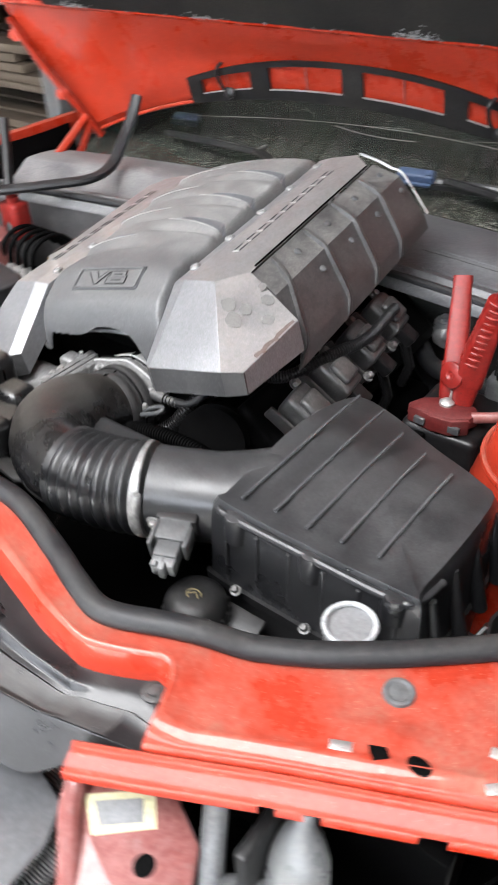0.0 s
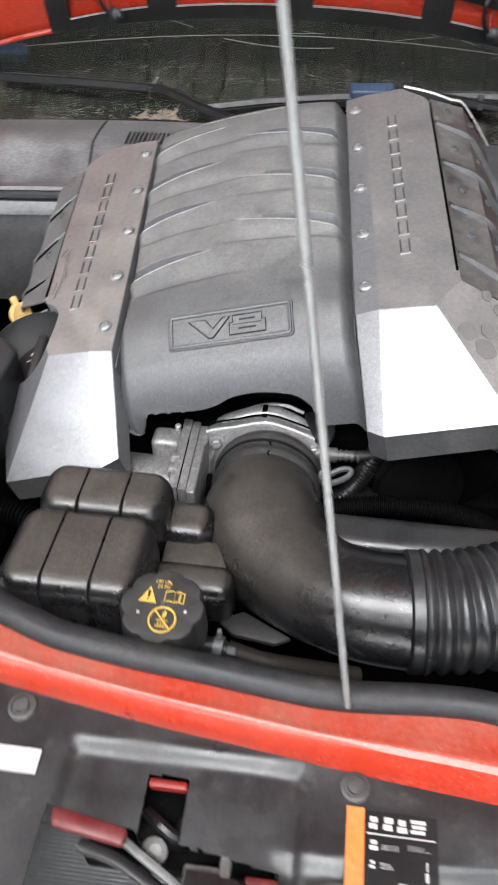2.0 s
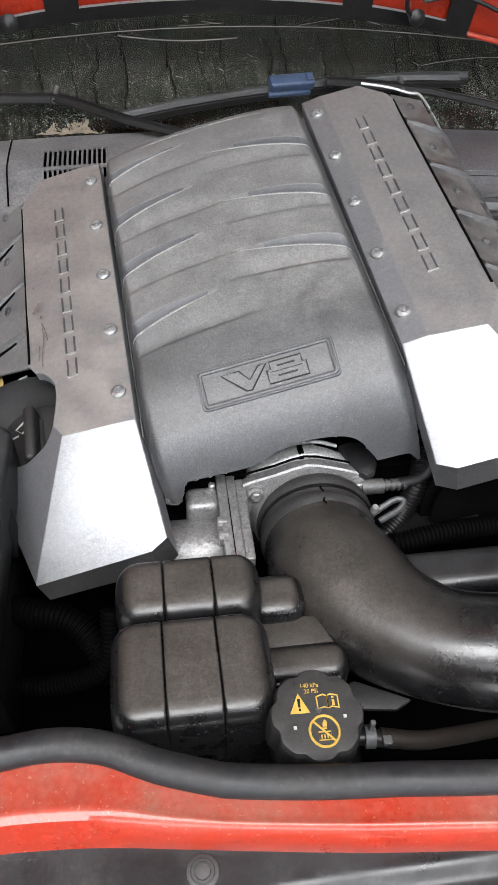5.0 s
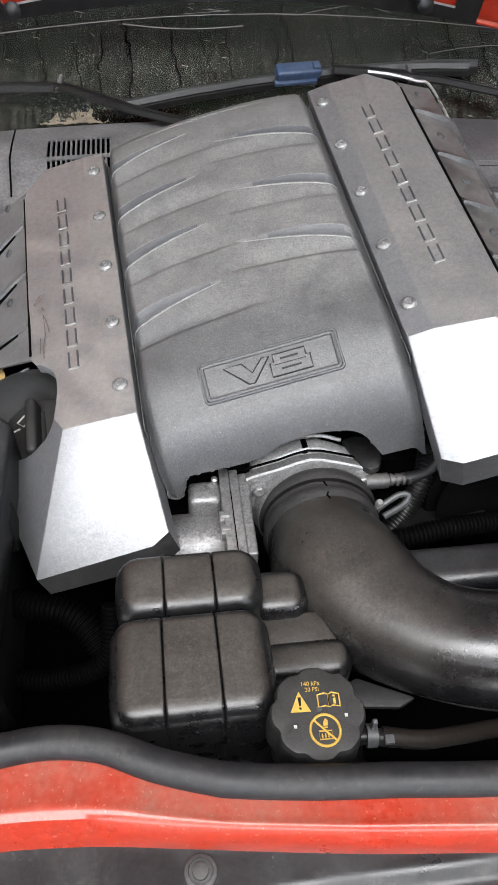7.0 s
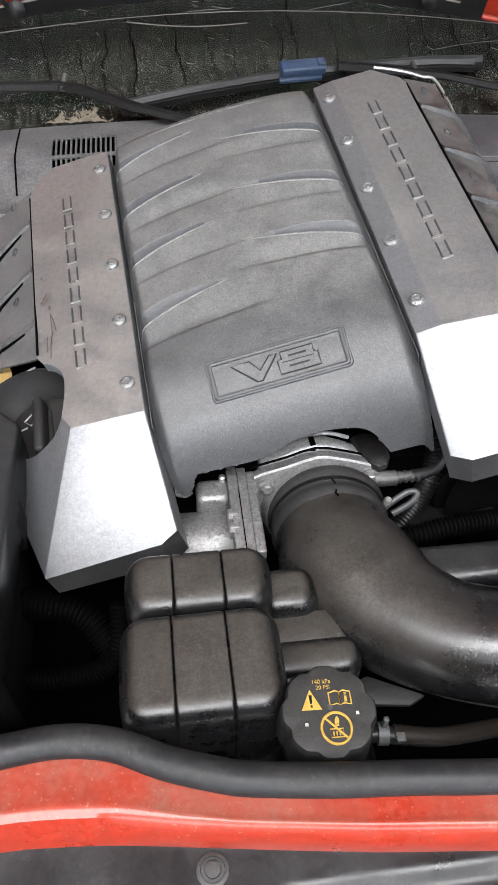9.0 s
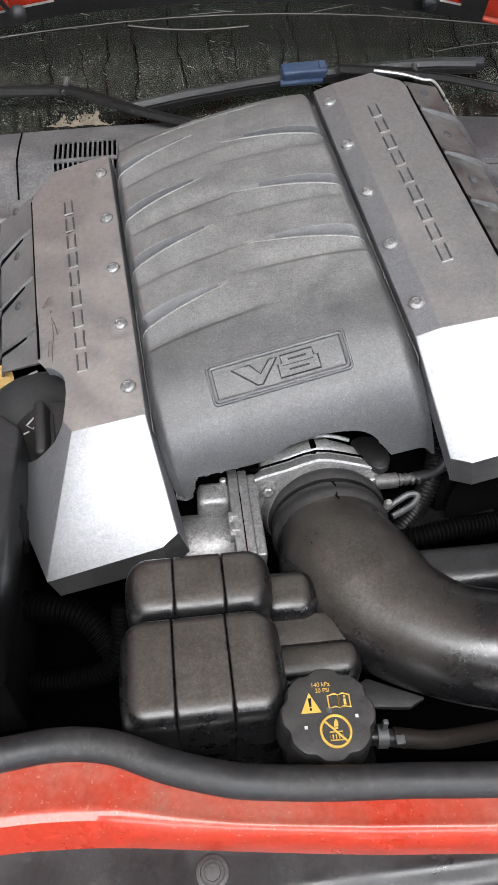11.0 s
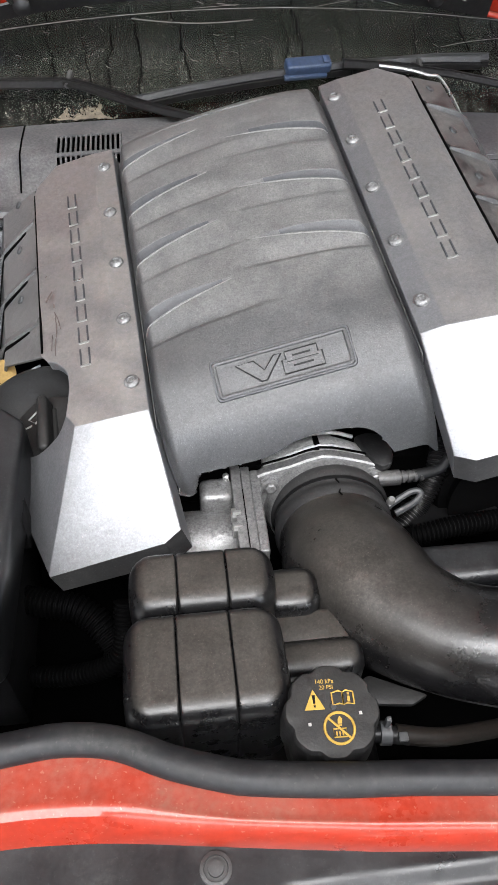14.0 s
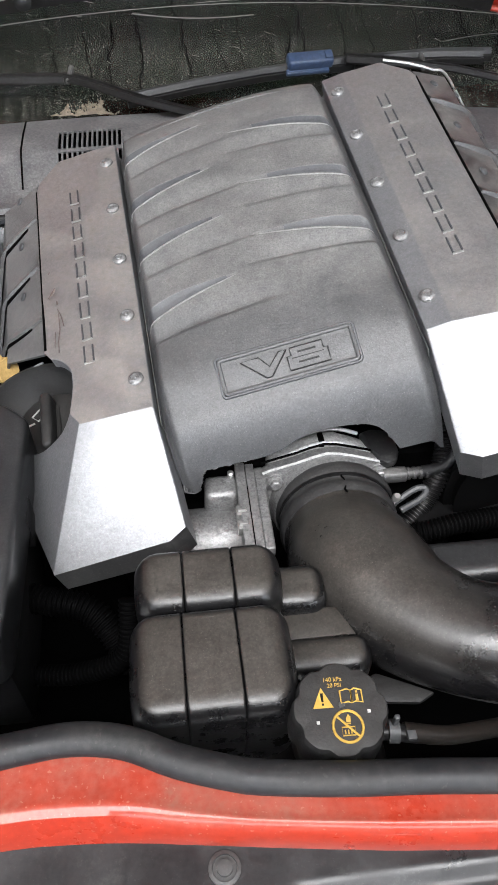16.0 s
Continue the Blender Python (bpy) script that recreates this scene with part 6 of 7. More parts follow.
def coolant_cap(t):
    c = Vector((-0.0228, -0.3430, 0.0))
    lobes = []
    for a in range(0, 360, 4):
        r = 0.0343 - 0.0028 * (0.5 + 0.5 * math.cos(radians(a * 8 + 205))) ** 3
        lobes.append((r * math.cos(radians(a)), r * math.sin(radians(a))))
    lay = lambda s, z: [(c.x + x * s, c.y + y * s, z) for x, y in lobes]
    cap = part("cap", rings([lay(1.02, 0.812), lay(1.03, 0.822), lay(1.0, 0.8425), lay(0.985, 0.8465), lay(0.95, 0.8488), lay(0.90, 0.8494), lay(0.4, 0.8497)]), M_CAP, t, "black lobed cap with yellow warning signs")
    part("neck", lathe([(0.030, 0.78), (0.030, 0.82)], 28, Matrix.Translation((c.x, c.y, 0))), M_BLACK, t)
    part("boss", lathe([(0.0024, 0), (0.002, 0.0012)], 12, Matrix.Translation((c.x + 0.001, c.y + 0.002, 0.8495))), M_GREY, cap)
    z = 0.8497
    top = Matrix.Translation((c.x, c.y, z + 0.0002)) @ Matrix.Rotation(radians(-2), 4, "Z") @ Matrix.Diagonal((0.90, 0.94, 1, 1))
    part("warning_print", xf(lettering("140 kPa", 0.0048, 0.0002), top @ Matrix.Translation((-0.0035, 0.0218, 0))), M_YELLOW, cap, "yellow pressure text")
    part("text", xf(lettering("20 PSI", 0.0046, 0.0002), top @ Matrix.Translation((-0.0025, 0.0172, 0))), M_YELLOW, cap)
    part("triangle", xf(prism([(-0.0215, 0.0005), (-0.0055, 0.0005), (-0.0135, 0.0160)], 0, 0.0005, 0), top), M_YELLOW, cap)
    part("mark", xf(join(prism([(-0.0143, 0.0050), (-0.0127, 0.0050), (-0.0122, 0.0115), (-0.0148, 0.0115)], 0.0004, 0.0009, 0), prism([(-0.0143, 0.0022), (-0.0127, 0.0022), (-0.0127, 0.0038), (-0.0143, 0.0038)], 0.0004, 0.0009, 0)), top), M_BLACK, cap)
    # open book with an i on its page
    for sx in (-1, 1):
        page = [(0.0095, 0.0030), (0.0095 + sx * 0.0030, 0.0042), (0.0095 + sx * 0.0085, 0.0030), (0.0095 + sx * 0.0085, 0.0125), (0.0095 + sx * 0.0030, 0.0140), (0.0095, 0.0125)]
        part("book_page", xf(tube([(x, y, 0.0003) for x, y in page], 0.0007, 6, closed=True), top), M_YELLOW, cap)
    part("book_letter", xf(join(prism([(0.0130, 0.0050), (0.0150, 0.0050), (0.0150, 0.0095), (0.0130, 0.0095)], 0, 0.0006, 0), prism([(0.0132, 0.0105), (0.0148, 0.0105), (0.0148, 0.0120), (0.0132, 0.0120)], 0, 0.0006, 0)), top), M_YELLOW, cap)
    ring = [(0.0035 + 0.0115 * math.cos(a), -0.0140 + 0.0115 * math.sin(a), 0.0003) for a in lin(0, 2 * math.pi, 41)[:-1]]
    part("ban_ring", xf(tube(ring, 0.0011, 6, closed=True), top), M_YELLOW, cap)
    part("ban_bar", xf(tube([(-0.0045, -0.0060, 0.0003), (0.0115, -0.0220, 0.0003)], 0.0009, 6), top), M_YELLOW, cap)
    part("ban_sign", xf(join(tube([(-0.0015, -0.0205, 0.0003), (0.0085, -0.0205, 0.0003), (0.0085, -0.0145, 0.0003), (-0.0015, -0.0145, 0.0003)], 0.0006, 6, closed=True), *[rbox(0.0002 + 0.0024 * i, 0.0012 + 0.0024 * i, -0.0195, -0.0165, 0, 0.0006, 0) for i in range(3)], prism([(0.0015, -0.0125), (0.0055, -0.0125), (0.0055, -0.0115), (0.0015, -0.0115)], 0, 0.0006, 0), prism([(0.0025, -0.0108), (0.0058, -0.0108), (0.0062, -0.0072), (0.0045, -0.0052), (0.0028, -0.0078)], 0, 0.0006, 0)), top), M_YELLOW, cap, "yellow hot radiator sign")
    for q in ((-0.019, -0.010, 0), (0.0215, -0.004, 0)):
        part("dot", xf(rbox(q[0] - 0.0012, q[0] + 0.0012, q[1] - 0.0012, q[1] + 0.0012, 0, 0.0006, 0), top), M_WHITE, cap)
    return t


tank = thing("coolant_tank", (-0.05, -0.33, 0.62), "black coolant tank below the cap with a small hose", "tank")
part("body", rbox(-0.20, 0.03, -0.365, -0.30, 0.60, 0.745, 0.02, 3), M_BLACK, tank)
part("spout", tube([(0.004, -0.346, 0.800), (0.018, -0.347, 0.801), (0.040, -0.351, 0.799)], 0.0065, 14), M_BLACK, tank)
part("hose", tube(curve_pts([(0.030, -0.348, 0.800), (0.060, -0.353, 0.797), (0.090, -0.350, 0.788), (0.140, -0.34, 0.765)]), 0.0072, 14), M_HOSE, tank, "dull brownish rubber hose")
part("clip", join(lathe([(0.0088, 0), (0.0088, 0.008)], 20, axis_m((0.018, -0.3467, 0.8008), (1, -0.10, 0))), rbox(0.0205, 0.0245, -0.346, -0.342, 0.808, 0.822, 0.001), rbox(0.030, 0.037, -0.357, -0.350, 0.8055, 0.809, 0.001)), M_GREY, tank, "grey spring clip")
coolant_cap(tank)

# ---- beside the engine ----


def jumper_clamp():
    t = thing("jumper_clamp", (0.452, 0.125, 0.745), "scuffed red jumper cable clamp gripping the battery terminal", "jumper clamp")

    def bar(p, q, w0, d0, w1, d1, mate, name, label=""):
        p, q = Vector(p), Vector(q)
        ax = (q - p).normalized()
        sd = Vector((0.95, 0.3, 0))
        sd = (sd - ax * sd.dot(ax)).normalized()
        th = ax.cross(sd)
        loops = []
        for k, (w, d) in ((0, (w0, d0)), (0.5, ((w0 + w1) / 2 * 1.05, (d0 + d1) / 2)), (1, (w1, d1))):
            c = p + (q - p) * k
            loops.append([tuple(c + sd * (w * math.copysign(abs(math.cos(a)) ** 0.5, math.cos(a))) + th * (d * math.copysign(abs(math.sin(a)) ** 0.5, math.sin(a)))) for a in lin(0, 2 * math.pi, 17)[:-1]])
        return part(name, rings(loops), mate, t, label)

    bar((0.452, 0.128, 0.752), (0.450, 0.132, 0.815), 0.014, 0.010, 0.017, 0.011, M_REDPLAST, "jaw")
    bar((0.470, 0.122, 0.752), (0.474, 0.126, 0.815), 0.012, 0.010, 0.018, 0.012, M_REDPLAST, "jaw")
    bar((0.450, 0.135, 0.80), (0.421, 0.193, 0.905), 0.016, 0.011, 0.0115, 0.010, M_REDPLAST, "grip")
    bar((0.424, 0.187, 0.894), (0.4205, 0.194, 0.907), 0.0122, 0.0106, 0.0125, 0.0108, M_REDPLAST, "end_sleeve")
    g = bar((0.474, 0.125, 0.80), (0.497, 0.117, 0.925), 0.019, 0.013, 0.013, 0.011, M_REDPLAST, "grip")
    p, q = Vector((0.476, 0.124, 0.835)), Vector((0.497, 0.117, 0.925))
    for i in range(11):
        c = p + (q - p) * (i / 10)
        ax = q - p
        r = 0.0168 - 0.0035 * i / 10
        part("ridge", lathe([(r * 0.93, -0.0022), (r, -0.001), (r, 0.001), (r * 0.93, 0.0022)], 18, axis_m(c, ax)), M_REDPLAST, g)
    part("pivot", lathe([(0.0175, 0), (0.0175, 0.004), (0.014, 0.006), (0.006, 0.0065), (0.003, 0.004)], 24, axis_m((0.455, 0.117, 0.808), (-0.3, -0.95, 0.2))), M_REDPLAST, t)
    part("tooth_strip", tube([(0.4545, 0.117, 0.748), (0.458, 0.1165, 0.785)], 0.0022, 6), M_STEEL, t, "bright copper-steel jaw strip")
    part("cable", tube(curve_pts([(0.498, 0.117, 0.928), (0.507, 0.112, 0.952), (0.535, 0.10, 0.975), (0.60, 0.08, 0.985), (0.72, 0.05, 0.93), (0.80, 0.02, 0.87)]), 0.0062, 12), M_REDPLAST, t, "red rubber cable")
    return t


jumper_clamp()
ter = thing("terminal_cover", (0.455, 0.10, 0.70), "dusty faded red battery terminal cover", "terminal cover")
part("plate", prism([(0.404, 0.078), (0.418, 0.110), (0.450, 0.132), (0.495, 0.132), (0.510, 0.112), (0.502, 0.090), (0.480, 0.074), (0.450, 0.068), (0.425, 0.068)], 0.748, 0.768, 0.005), M_MAROON, ter)
part("rim", prism([(0.408, 0.072), (0.450, 0.064), (0.482, 0.068), (0.504, 0.088), (0.498, 0.094), (0.478, 0.078), (0.450, 0.074), (0.412, 0.080)], 0.742, 0.766, 0.003), M_MAROON, ter)
for x, y in ((0.432, 0.0655), (0.486, 0.0705)):
    part("latch_slot", rbox(x - 0.009, x + 0.009, y - 0.004, y + 0.004, 0.748, 0.758, 0.001), M_GREY, ter, "grey latch slot")
part("post", lathe([(0.012, 0.76), (0.012, 0.772), (0.006, 0.776)], 14, Matrix.Translation((0.457, 0.108, 0))), M_STEEL, ter)
part("cable", tube(curve_pts([(0.500, 0.105, 0.762), (0.53, 0.115, 0.768), (0.57, 0.14, 0.772), (0.62, 0.16, 0.75)]), 0.008, 12), M_REDDUST, ter, "dusty red battery cable")
ter.scale = (0.86, 0.76, 1.0)
bat = thing("battery_box", (0.46, 0.10, 0.55), "black battery box under the terminal cover", "battery box")
part("case", rbox(0.405, 0.515, 0.075, 0.20, 0.45, 0.742, 0.012, 3), M_BLACK, bat)
part("strap", rbox(0.43, 0.445, 0.068, 0.076, 0.5, 0.735, 0.002), M_DARK, bat)

stt = thing("strut_tower", (0.61, 0.06, 0.55), "red painted strut tower dome with dusty flank", "car body")
part("dome", lathe([(0.125, 0.56), (0.118, 0.66), (0.108, 0.745), (0.098, 0.785), (0.092, 0.80), (0.088, 0.825), (0.072, 0.848), (0.045, 0.858), (0.01, 0.860)], 40, Matrix.Translation((0.635, 0.045, 0))), M_RED, stt)
part("bead", tube([(0.635 + 0.0965 * math.cos(a), 0.045 + 0.0965 * math.sin(a), 0.792) for a in lin(0, 2 * math.pi, 41)[:-1]], 0.004, 8, closed=True), M_RED, stt)
part("brace", tube(curve_pts([(0.52, 0.0, 0.70), (0.50, 0.02, 0.70), (0.47, 0.05, 0.68)]), 0.012, 10), M_REDDUST, stt)

res = thing("brake_reservoir", (0.52, 0.215, 0.68), "pale brake fluid reservoir with a black cap", "reservoir")
part("bottle", rbox(0.475, 0.575, 0.185, 0.26, 0.68, 0.775, 0.012, 3), M_CLEAR, res)
part("cap", lathe([(0.030, 0.772), (0.031, 0.780), (0.029, 0.800), (0.026, 0.803), (0.005, 0.804)], 20, Matrix.Translation((0.514, 0.208, 0))), M_BLACK, res, "black ribbed cap")
for i in range(16):
    a = 2 * math.pi * i / 16
    part("grip_rib", rbox(0.514 + 0.0305 * math.cos(a) - 0.002, 0.514 + 0.0305 * math.cos(a) + 0.002, 0.208 + 0.0305 * math.sin(a) - 0.002, 0.208 + 0.0305 * math.sin(a) + 0.002, 0.775, 0.799, 0.001), M_BLACK, res)
part("symbol", join(tube([(0.514 + 0.011 * math.cos(a), 0.208 + 0.008 * math.sin(a), 0.8045) for a in lin(0, 2 * math.pi, 25)[:-1]], 0.0012, 6, closed=True), lathe([(0.004, 0), (0.004, 0.0008)], 12, Matrix.Translation((0.514, 0.208, 0.8042)))), M_YELLOW, res, "yellow round symbol")

pipe = thing("coolant_pipe", (0.36, 0.33, 0.62), "bright aluminium air conditioning pipe with a flanged joint", "pipe")
part("pipe", tube(curve_pts([(0.310, 0.402, 0.690), (0.340, 0.385, 0.700), (0.372, 0.352, 0.708), (0.384, 0.325, 0.70), (0.390, 0.295, 0.665), (0.393, 0.275, 0.62), (0.393, 0.27, 0.55)]), 0.0122, 18), M_PIPE, pipe)
part("joint", join(lathe([(0.019, 0), (0.019, 0.016), (0.015, 0.020)], 18, axis_m((0.335, 0.388, 0.692), (-0.8, 0.5, -0.1))), rbox(0.308, 0.338, 0.385, 0.405, 0.69, 0.722, 0.004)), M_PIPE, pipe, "cast flange joint")
part("bolt", hexbolt((0.325, 0.392, 0.722), (0, -0.3, 1), 0.008, 0.008), M_STEEL, pipe)
solid("heater_hose", tube(curve_pts([(0.24, 0.43, 0.70), (0.29, 0.38, 0.672), (0.34, 0.33, 0.668), (0.40, 0.31, 0.675), (0.46, 0.33, 0.66)]), 0.015, 14), M_RUBBER, "black rubber heater hose behind the engine", "hose")
solid("heater_hose", tube(curve_pts([(0.22, 0.44, 0.64), (0.28, 0.40, 0.63), (0.36, 0.36, 0.60), (0.44, 0.36, 0.58)]), 0.017, 14), M_RUBBER, "black rubber heater hose low behind the engine", "hose")


def loom(pts, r, pitch, label, mate=M_BLACK):
    """A corrugated cable sleeve."""
    p = curve_pts(pts, 10)
    run = np.r_[0, np.cumsum([np.linalg.norm(b - a) for a, b in zip(p, p[1:])])]
    n = int(run[-1] / pitch * 4)
    q = [[float(np.interp(s, run, [v[i] for v in p])) for i in range(3)] for s in lin(0, run[-1], n)]
    rad = [r * (1 + 0.10 * (1 if (i % 4) < 2 else -1)) for i in range(n)]
    return solid("wire_loom", tube(q, rad, 12), mate, label, "cable", "wire looms")


loom([(0.095, -0.130, 0.722), (0.12, -0.135, 0.735), (0.17, -0.132, 0.742), (0.24, -0.128, 0.735), (0.32, -0.13, 0.70)], 0.010, 0.0042, "black corrugated wire loom beside the throttle body", M_DARK)
loom([(0.105, -0.110, 0.70), (0.135, -0.085, 0.715), (0.155, -0.060, 0.745), (0.17, -0.02, 0.76)], 0.011, 0.0042, "black corrugated wire loom rising to the engine cover")
loom([(0.20, 0.02, 0.772), (0.25, 0.03, 0.778), (0.29, 0.08, 0.80), (0.31, 0.15, 0.80), (0.30, 0.25, 0.80)], 0.008, 0.004, "black corrugated wire loom over the ignition coils")
loom([(-0.36, -0.10, 0.66), (-0.28, -0.13, 0.665), (-0.22, -0.15, 0.66), (-0.18, -0.20, 0.63)], 0.014, 0.005, "black corrugated wire loom beside the fuse box", M_DARK)
loom([(-0.30, -0.19, 0.62), (-0.24, -0.20, 0.63), (-0.19, -0.20, 0.66), (-0.18, -0.16, 0.70)], 0.010, 0.0045, "thin corrugated wire loom below the silver cover", M_DARK)
pv = thing("vent_pipe", (0.12, -0.07, 0.73), "black plastic vent pipe with a quick connector", "pipe")
part("connector", join(tube([(0.088, -0.069, 0.744), (0.112, -0.069, 0.744)], 0.0085, 14), tube([(0.110, -0.069, 0.744), (0.142, -0.068, 0.746)], 0.0055, 12)), M_FLANK, pv)
part("hose", tube(curve_pts([(0.128, -0.069, 0.745), (0.155, -0.066, 0.750), (0.172, -0.05, 0.765), (0.18, -0.01, 0.78)]), 0.0062, 12), M_RUBBER, pv)
for i in range(4):
    x = 0.114 + 0.0065 * i
    part("ring", lathe([(0.0068, 0), (0.0068, 0.003)], 14, axis_m((x, -0.069, 0.7445), (1, 0, 0.03))), M_FLANK, pv)
solid("wire_bracket", tube(curve_pts([(0.095, -0.098, 0.735), (0.118, -0.090, 0.745), (0.128, -0.092, 0.746), (0.122, -0.100, 0.742), (0.10, -0.108, 0.735)]), 0.0035, 8), M_GREY, "bent grey wire bracket beside the throttle body", "bracket")
solid("shield_plate", xf(rbox(-0.05, 0.05, -0.03, 0.03, 0, 0.008, 0.003), Matrix.Translation((0.17, -0.09, 0.70)) @ Matrix.Rotation(radians(-25), 4, "X")), M_BLACK, "dusty dark plastic shield beside the engine front", "plastic shield")


def oil_filler():
    t = thing("oil_filler_cap", (-0.262, 0.02, 0.80), "black oil filler cap with a raised grip and pale symbols", "cap", frame_m=ASKEW)
    m = axis_m((-0.2565, 0.024, 0.806), (-0.06, -0.06, 1))
    part("neck", lathe([(0.052, -0.06), (0.052, 0.0), (0.050, 0.012)], 32, m), M_FLANK, t)
    cap = part("cap", lathe([(0.046, 0.0), (0.047, 0.018), (0.044, 0.024), (0.041, 0.0255), (0.02, 0.0262)], 40, m), M_CAP, t)
    part("grip", join(rbox(-0.2635, -0.2510, -0.012, 0.058, 0.828, 0.853, 0.005, 3), rbox(-0.2680, -0.2465, -0.008, 0.050, 0.828, 0.836, 0.004, 3)), M_CAP, cap, "upright grip bar")
    part("symbol", xf(join(tube([(-0.030, 0.000, 0.0268), (-0.020, 0.000, 0.0268), (-0.018, 0.014, 0.0268), (-0.028, 0.014, 0.0268)], 0.0011, 6, closed=True), tube([(-0.026, -0.010, 0.0268), (-0.022, -0.004, 0.0268)], 0.0011, 6)), m), M_WHITE, cap, "pale printed symbol")
    for k in range(3):
        part("print_bar", xf(rbox(0.0150, 0.0205, 0.010 + 0.0062 * k, 0.0140 + 0.0062 * k, 0.0262, 0.0268, 0), m), M_WHITE, cap, "pale printed bar")
    # domed shroud that rises behind the cap, with a moulded line across it
    def dome(a, v):
        r = 0.050 + 0.016 * math.sin(v * 1.45)
        return (-0.262 + r * math.cos(a), 0.018 + r * math.sin(a) + 0.004 * v, 0.822 + 0.040 * v - 0.026 * sm(2.2, 3.8, a) * v - 0.010 * sm(0.9, 0.2, a) * v)
    shroud = part("shroud", sheet(dome, lin(radians(15), radians(225), 34), lin(0, 1, 12), 0.003), M_CAP, t, "dusty black curved shroud round the cap")
    part("line", tube([tuple(np.array(dome(1.40 + 0.80 * k, 1.0 - 0.35 * k)) + (0, 0, 0.0020)) for k in lin(0, 1, 14)], 0.0012, 6), M_PALE, shroud, "thin pale moulded line")
    return t


oil_filler()
dip = thing("dipstick", (-0.300, 0.095, 0.70), "yellowed plastic oil dipstick handle", "dipstick")
part("handle", xf(join(lathe([(0.0135, -0.005), (0.0150, -0.003), (0.0150, 0.003), (0.0135, 0.005), (0.009, 0.0035)], 26), rbox(-0.004, 0.004, -0.024, -0.012, -0.004, 0.004, 0.002)), axis_m((-0.303, 0.097, 0.772), (0.75, -0.5, 0.45)) @ Matrix.Rotation(radians(180), 4, "Z")), M_YELPLAST, dip)
part("collar", tube([(-0.300, 0.093, 0.757), (-0.299, 0.092, 0.742)], 0.005, 12), M_DARK, dip)
part("shaft", tube([(-0.299, 0.092, 0.745), (-0.28, 0.09, 0.60)], 0.005, 8), M_DARK, dip)

fb = thing("fuse_box", (-0.36, -0.11, 0.64), "dusty dark grey plastic fuse box lid", "fuse box")
part("lid", prism([(-0.268, 0.0), (-0.292, 0.022), (-0.36, 0.034), (-0.45, 0.03), (-0.46, -0.24), (-0.282, -0.252), (-0.275, -0.24)], 0.735, 0.798, 0.007, 3), M_BOX, fb)
part("case", rbox(-0.45, -0.283, -0.235, 0.02, 0.60, 0.737, 0.006), M_BLACK, fb)
part("clip", rbox(-0.279, -0.270, -0.10, -0.07, 0.715, 0.765, 0.002), M_BLACK, fb)

wc = thing("washer_neck", (0.562, -0.325, 0.72), "clear washer filler neck with a round rim", "filler neck")
part("neck", lathe([(0.020, 0.70), (0.022, 0.80), (0.024, 0.826)], 26, Matrix.Translation((0.562, -0.322, 0))), M_CLEAR, wc)
part("rim", tube([(0.562 + 0.0225 * math.cos(a), -0.322 + 0.0225 * math.sin(a), 0.829) for a in lin(0, 2 * math.pi, 33)[:-1]], 0.0026, 8, closed=True), M_RIM, wc, "pale raised rim")
part("cup", lathe([(0.023, 0.8265), (0.020, 0.824), (0.004, 0.823)], 24, Matrix.Translation((0.562, -0.322, 0))), M_PALE, wc, "pale cup inside")
ps = thing("fluid_cap", (0.392, -0.344, 0.72), "black ribbed fluid cap with a worn yellow symbol", "cap")
part("cap", lathe([(0.030, 0.70), (0.034, 0.72), (0.034, 0.748), (0.032, 0.758), (0.027, 0.765), (0.019, 0.769), (0.008, 0.771)], 28, Matrix.Translation((0.392, -0.335, 0)) @ Matrix.Rotation(radians(0), 4, "X")), M_BLACK, ps)
part("symbol", join(tube([(0.394 + 0.008 * math.cos(a), -0.338 + 0.006 * math.sin(a), 0.7712) for a in lin(0.3, 4.4, 16)], 0.0008, 6), tube([(0.387, -0.341, 0.7712), (0.394, -0.335, 0.7712), (0.401, -0.340, 0.7712)], 0.0007, 6)), M_DULL, ps, "worn yellowish symbol")
for i in range(20):
    a = 2 * math.pi * i / 20
    part("grip_rib", rbox(0.392 + 0.0340 * math.cos(a) - 0.0018, 0.392 + 0.0340 * math.cos(a) + 0.0018, -0.335 + 0.0340 * math.sin(a) - 0.0018, -0.335 + 0.0340 * math.sin(a) + 0.0018, 0.718, 0.750, 0.001), M_BLACK, ps)
solid("hose_end", join(tube(curve_pts([(0.44, -0.37, 0.72), (0.43, -0.362, 0.745), (0.426, -0.358, 0.760)]), 0.006, 12), lathe([(0.0075, 0), (0.0075, 0.008)], 14, Matrix.Translation((0.426, -0.358, 0.758)))), M_STEEL, "small metal hose end beside the fluid cap", "fitting")
solid("splash_panel", sheet(lambda y, v: (0.665 + 0.008 * math.sin(y * 60) * (1 - v), y, 0.815 - 0.25 * v), lin(-0.33, -0.06, 40), lin(0, 1, 6), 0.003), M_BLACK, "black ribbed plastic splash panel beside the air filter box", "plastic panel")
solid("filter_tray", join(rbox(0.37, 0.62, -0.36, -0.30, 0.68, 0.70, 0.006), xf(rbox(-0.03, 0.03, -0.02, 0.02, -0.002, 0.002, 0.001), Matrix.Translation((0.43, -0.325, 0.735)) @ Matrix.Rotation(radians(25), 4, "X"))), M_BLACK, "black plastic tray below the air filter box", "plastic tray")

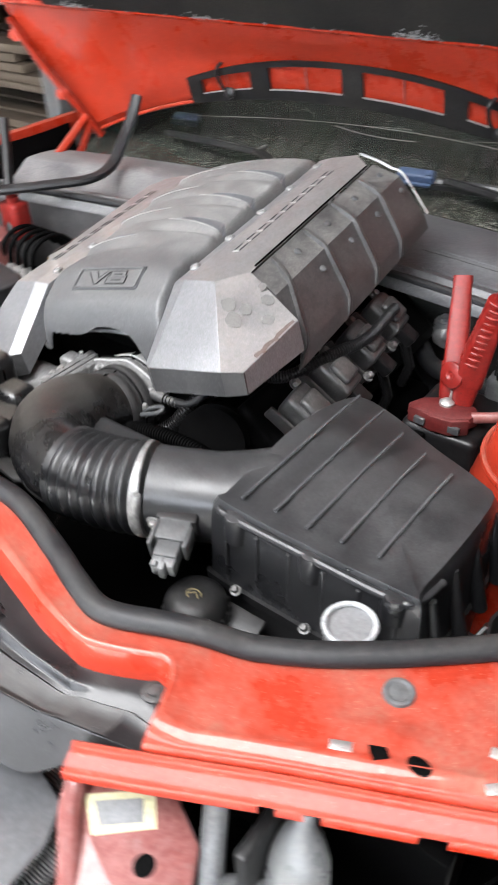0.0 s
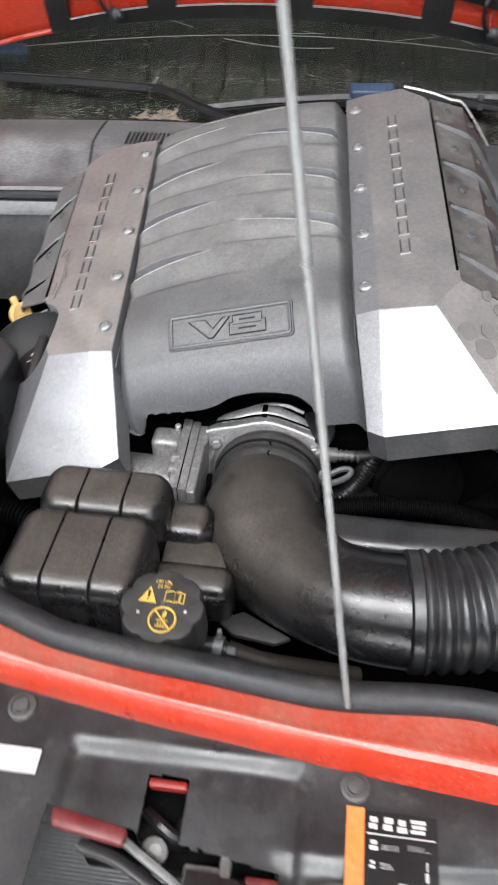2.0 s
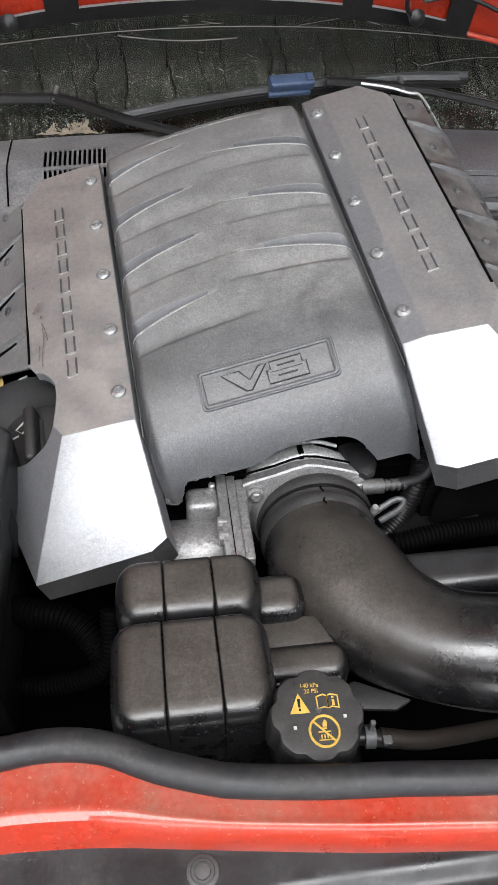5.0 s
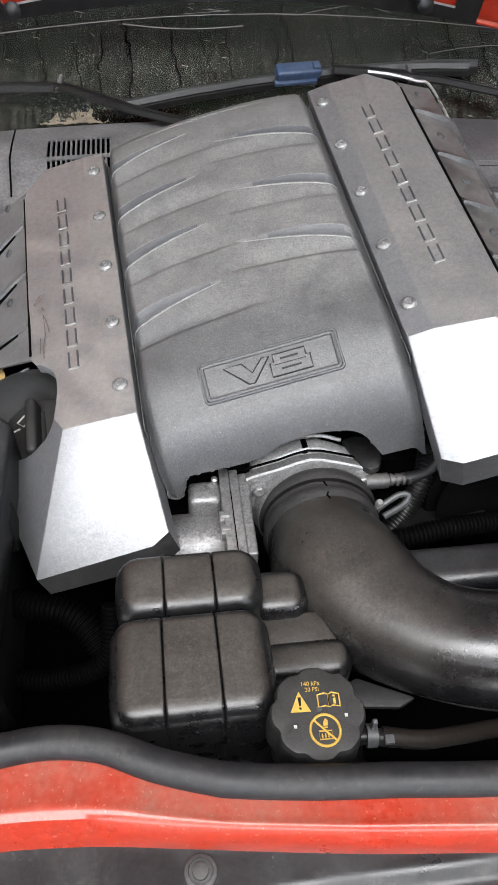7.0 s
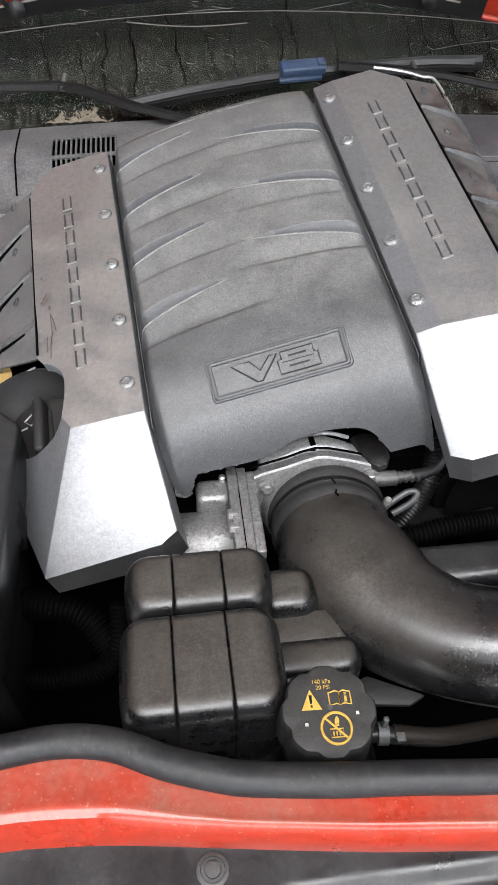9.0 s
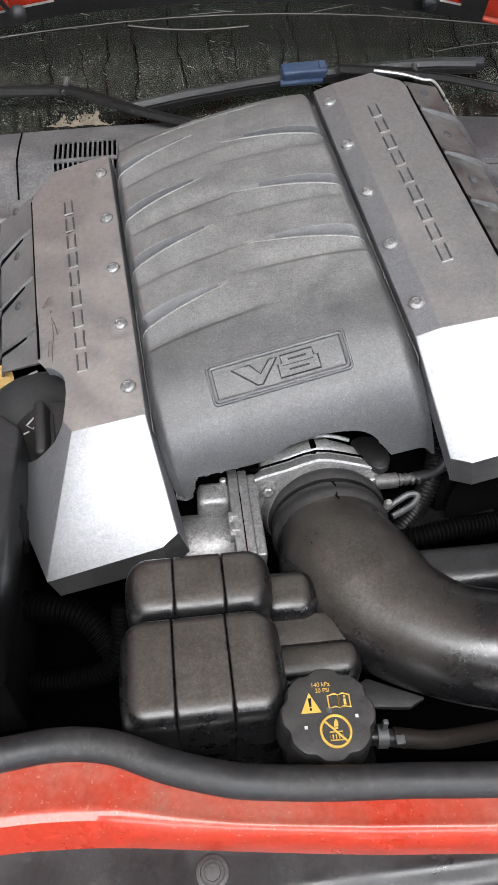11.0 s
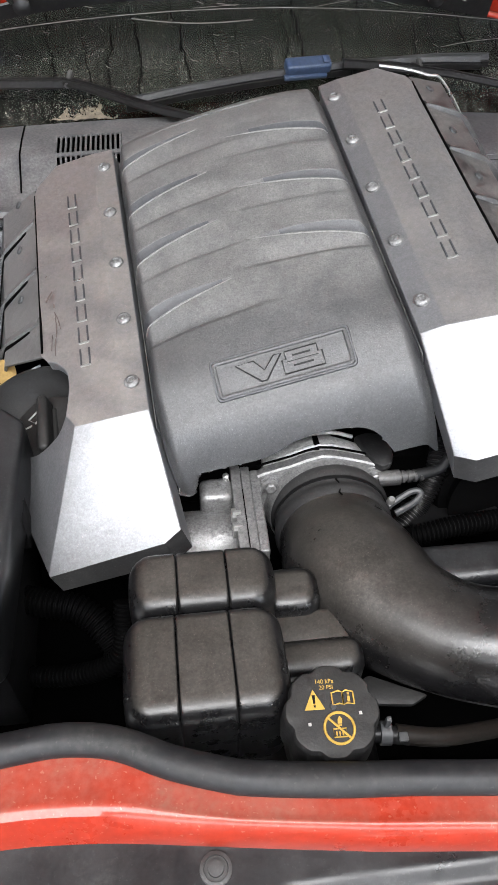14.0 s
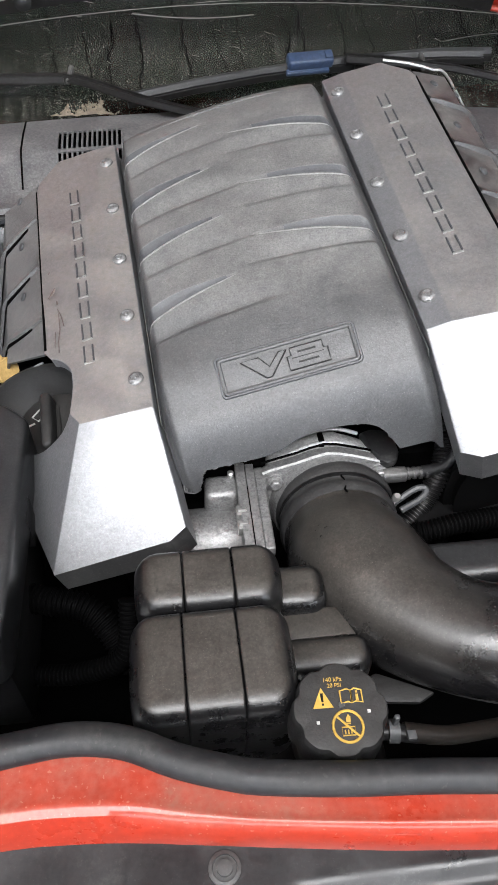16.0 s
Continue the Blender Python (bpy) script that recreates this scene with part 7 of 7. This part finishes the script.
# ---- far side of the bay ----
ts = thing("strut_tower", (-0.60, 0.10, 0.6), "dusty red strut tower with a pale bracket", "car body")
part("dome", lathe([(0.115, 0.56), (0.10, 0.70), (0.085, 0.755), (0.06, 0.77), (0.01, 0.772)], 36, Matrix.Translation((-0.60, 0.12, 0))), M_REDDUST, ts)
part("bolt", hexbolt((-0.55, 0.10, 0.77), (0, 0, 1), 0.009, 0.02), M_STEEL, ts)
for i in range(5):
    x = -0.515 + 0.022 * i
    solid("brake_line", tube(curve_pts([(x, 0.14, 0.70), (x, 0.15, 0.75), (x + 0.006, 0.18, 0.772), (x + 0.012, 0.22, 0.765), (x + 0.02, 0.26, 0.72)]), 0.0045, 8), M_DARK, "bent dark metal brake line", "brake line", "brake lines")
abs_unit = thing("brake_unit", (-0.46, 0.12, 0.62), "pale metal brake control block with line fittings", "brake unit")
part("block", rbox(-0.53, -0.40, 0.10, 0.18, 0.62, 0.70, 0.006), M_ALU, abs_unit)
for i in range(5):
    part("fitting", lathe([(0.008, 0.70), (0.008, 0.716), (0.006, 0.72)], 6, Matrix.Translation((-0.515 + 0.022 * i, 0.14, 0))), M_STEEL, abs_unit)
rp = thing("relay_pod", (-0.56, 0.24, 0.72), "red plastic relay pod on the inner fender", "relay")
part("body", rbox(-0.60, -0.545, 0.215, 0.255, 0.72, 0.80, 0.008, 3), M_REDPLAST, rp)
part("cap", lathe([(0.014, 0.80), (0.014, 0.81), (0.008, 0.815)], 14, Matrix.Translation((-0.572, 0.235, 0))), M_REDPLAST, rp)
solid("gas_strut", tube([(-0.56, 0.20, 0.72), (-0.60, 0.25, 0.80), (-0.66, 0.32, 0.93)], 0.010, 12), M_BLACK, "black hood gas strut standing off its mount", "gas strut")

# ---- shed behind ----
sh = thing("shelf_rack", (-3.2, 2.2, 0), "old wooden shelf rack with stacked boards", "shelf")
for x in (-3.7, -2.45):
    for y in (2.0, 2.6):
        part("post", rbox(x - 0.05, x + 0.05, y - 0.05, y + 0.05, 0, 1.9, 0.005), M_WOOD, sh)
for z in (0.05, 0.42, 0.80, 1.25, 1.8):
    part("shelf", rbox(-3.78, -2.38, 1.93, 2.67, z, z + 0.03, 0.004), M_WOOD, sh)
random.seed(11)
for i in range(40):
    z = (0.08, 0.45, 0.83)[i % 3] + 0.045 * (i // 12)
    y = 1.95 + 0.15 * ((i // 3) % 4)
    x = -3.7 + random.uniform(0, 0.2)
    part("board", rbox(x, x + random.uniform(0.9, 1.15), y, y + 0.12, z, z + 0.038, 0.003), M_WOOD, sh)
part("back_board", rbox(-3.78, -2.38, 2.68, 2.70, 0, 1.9, 0.002), M_DARK, sh, "dark board behind the shelves")
pl = thing("roof_post", (-1.98, 1.55, 0), "pale blue-grey steel roof post", "post")
part("post", rbox(-2.02, -1.93, 1.52, 1.60, 0.01, 3.2, 0.006), M_CLEAR, pl)
part("base_plate", rbox(-2.06, -1.89, 1.48, 1.64, 0, 0.012, 0.002), M_PALE, pl)
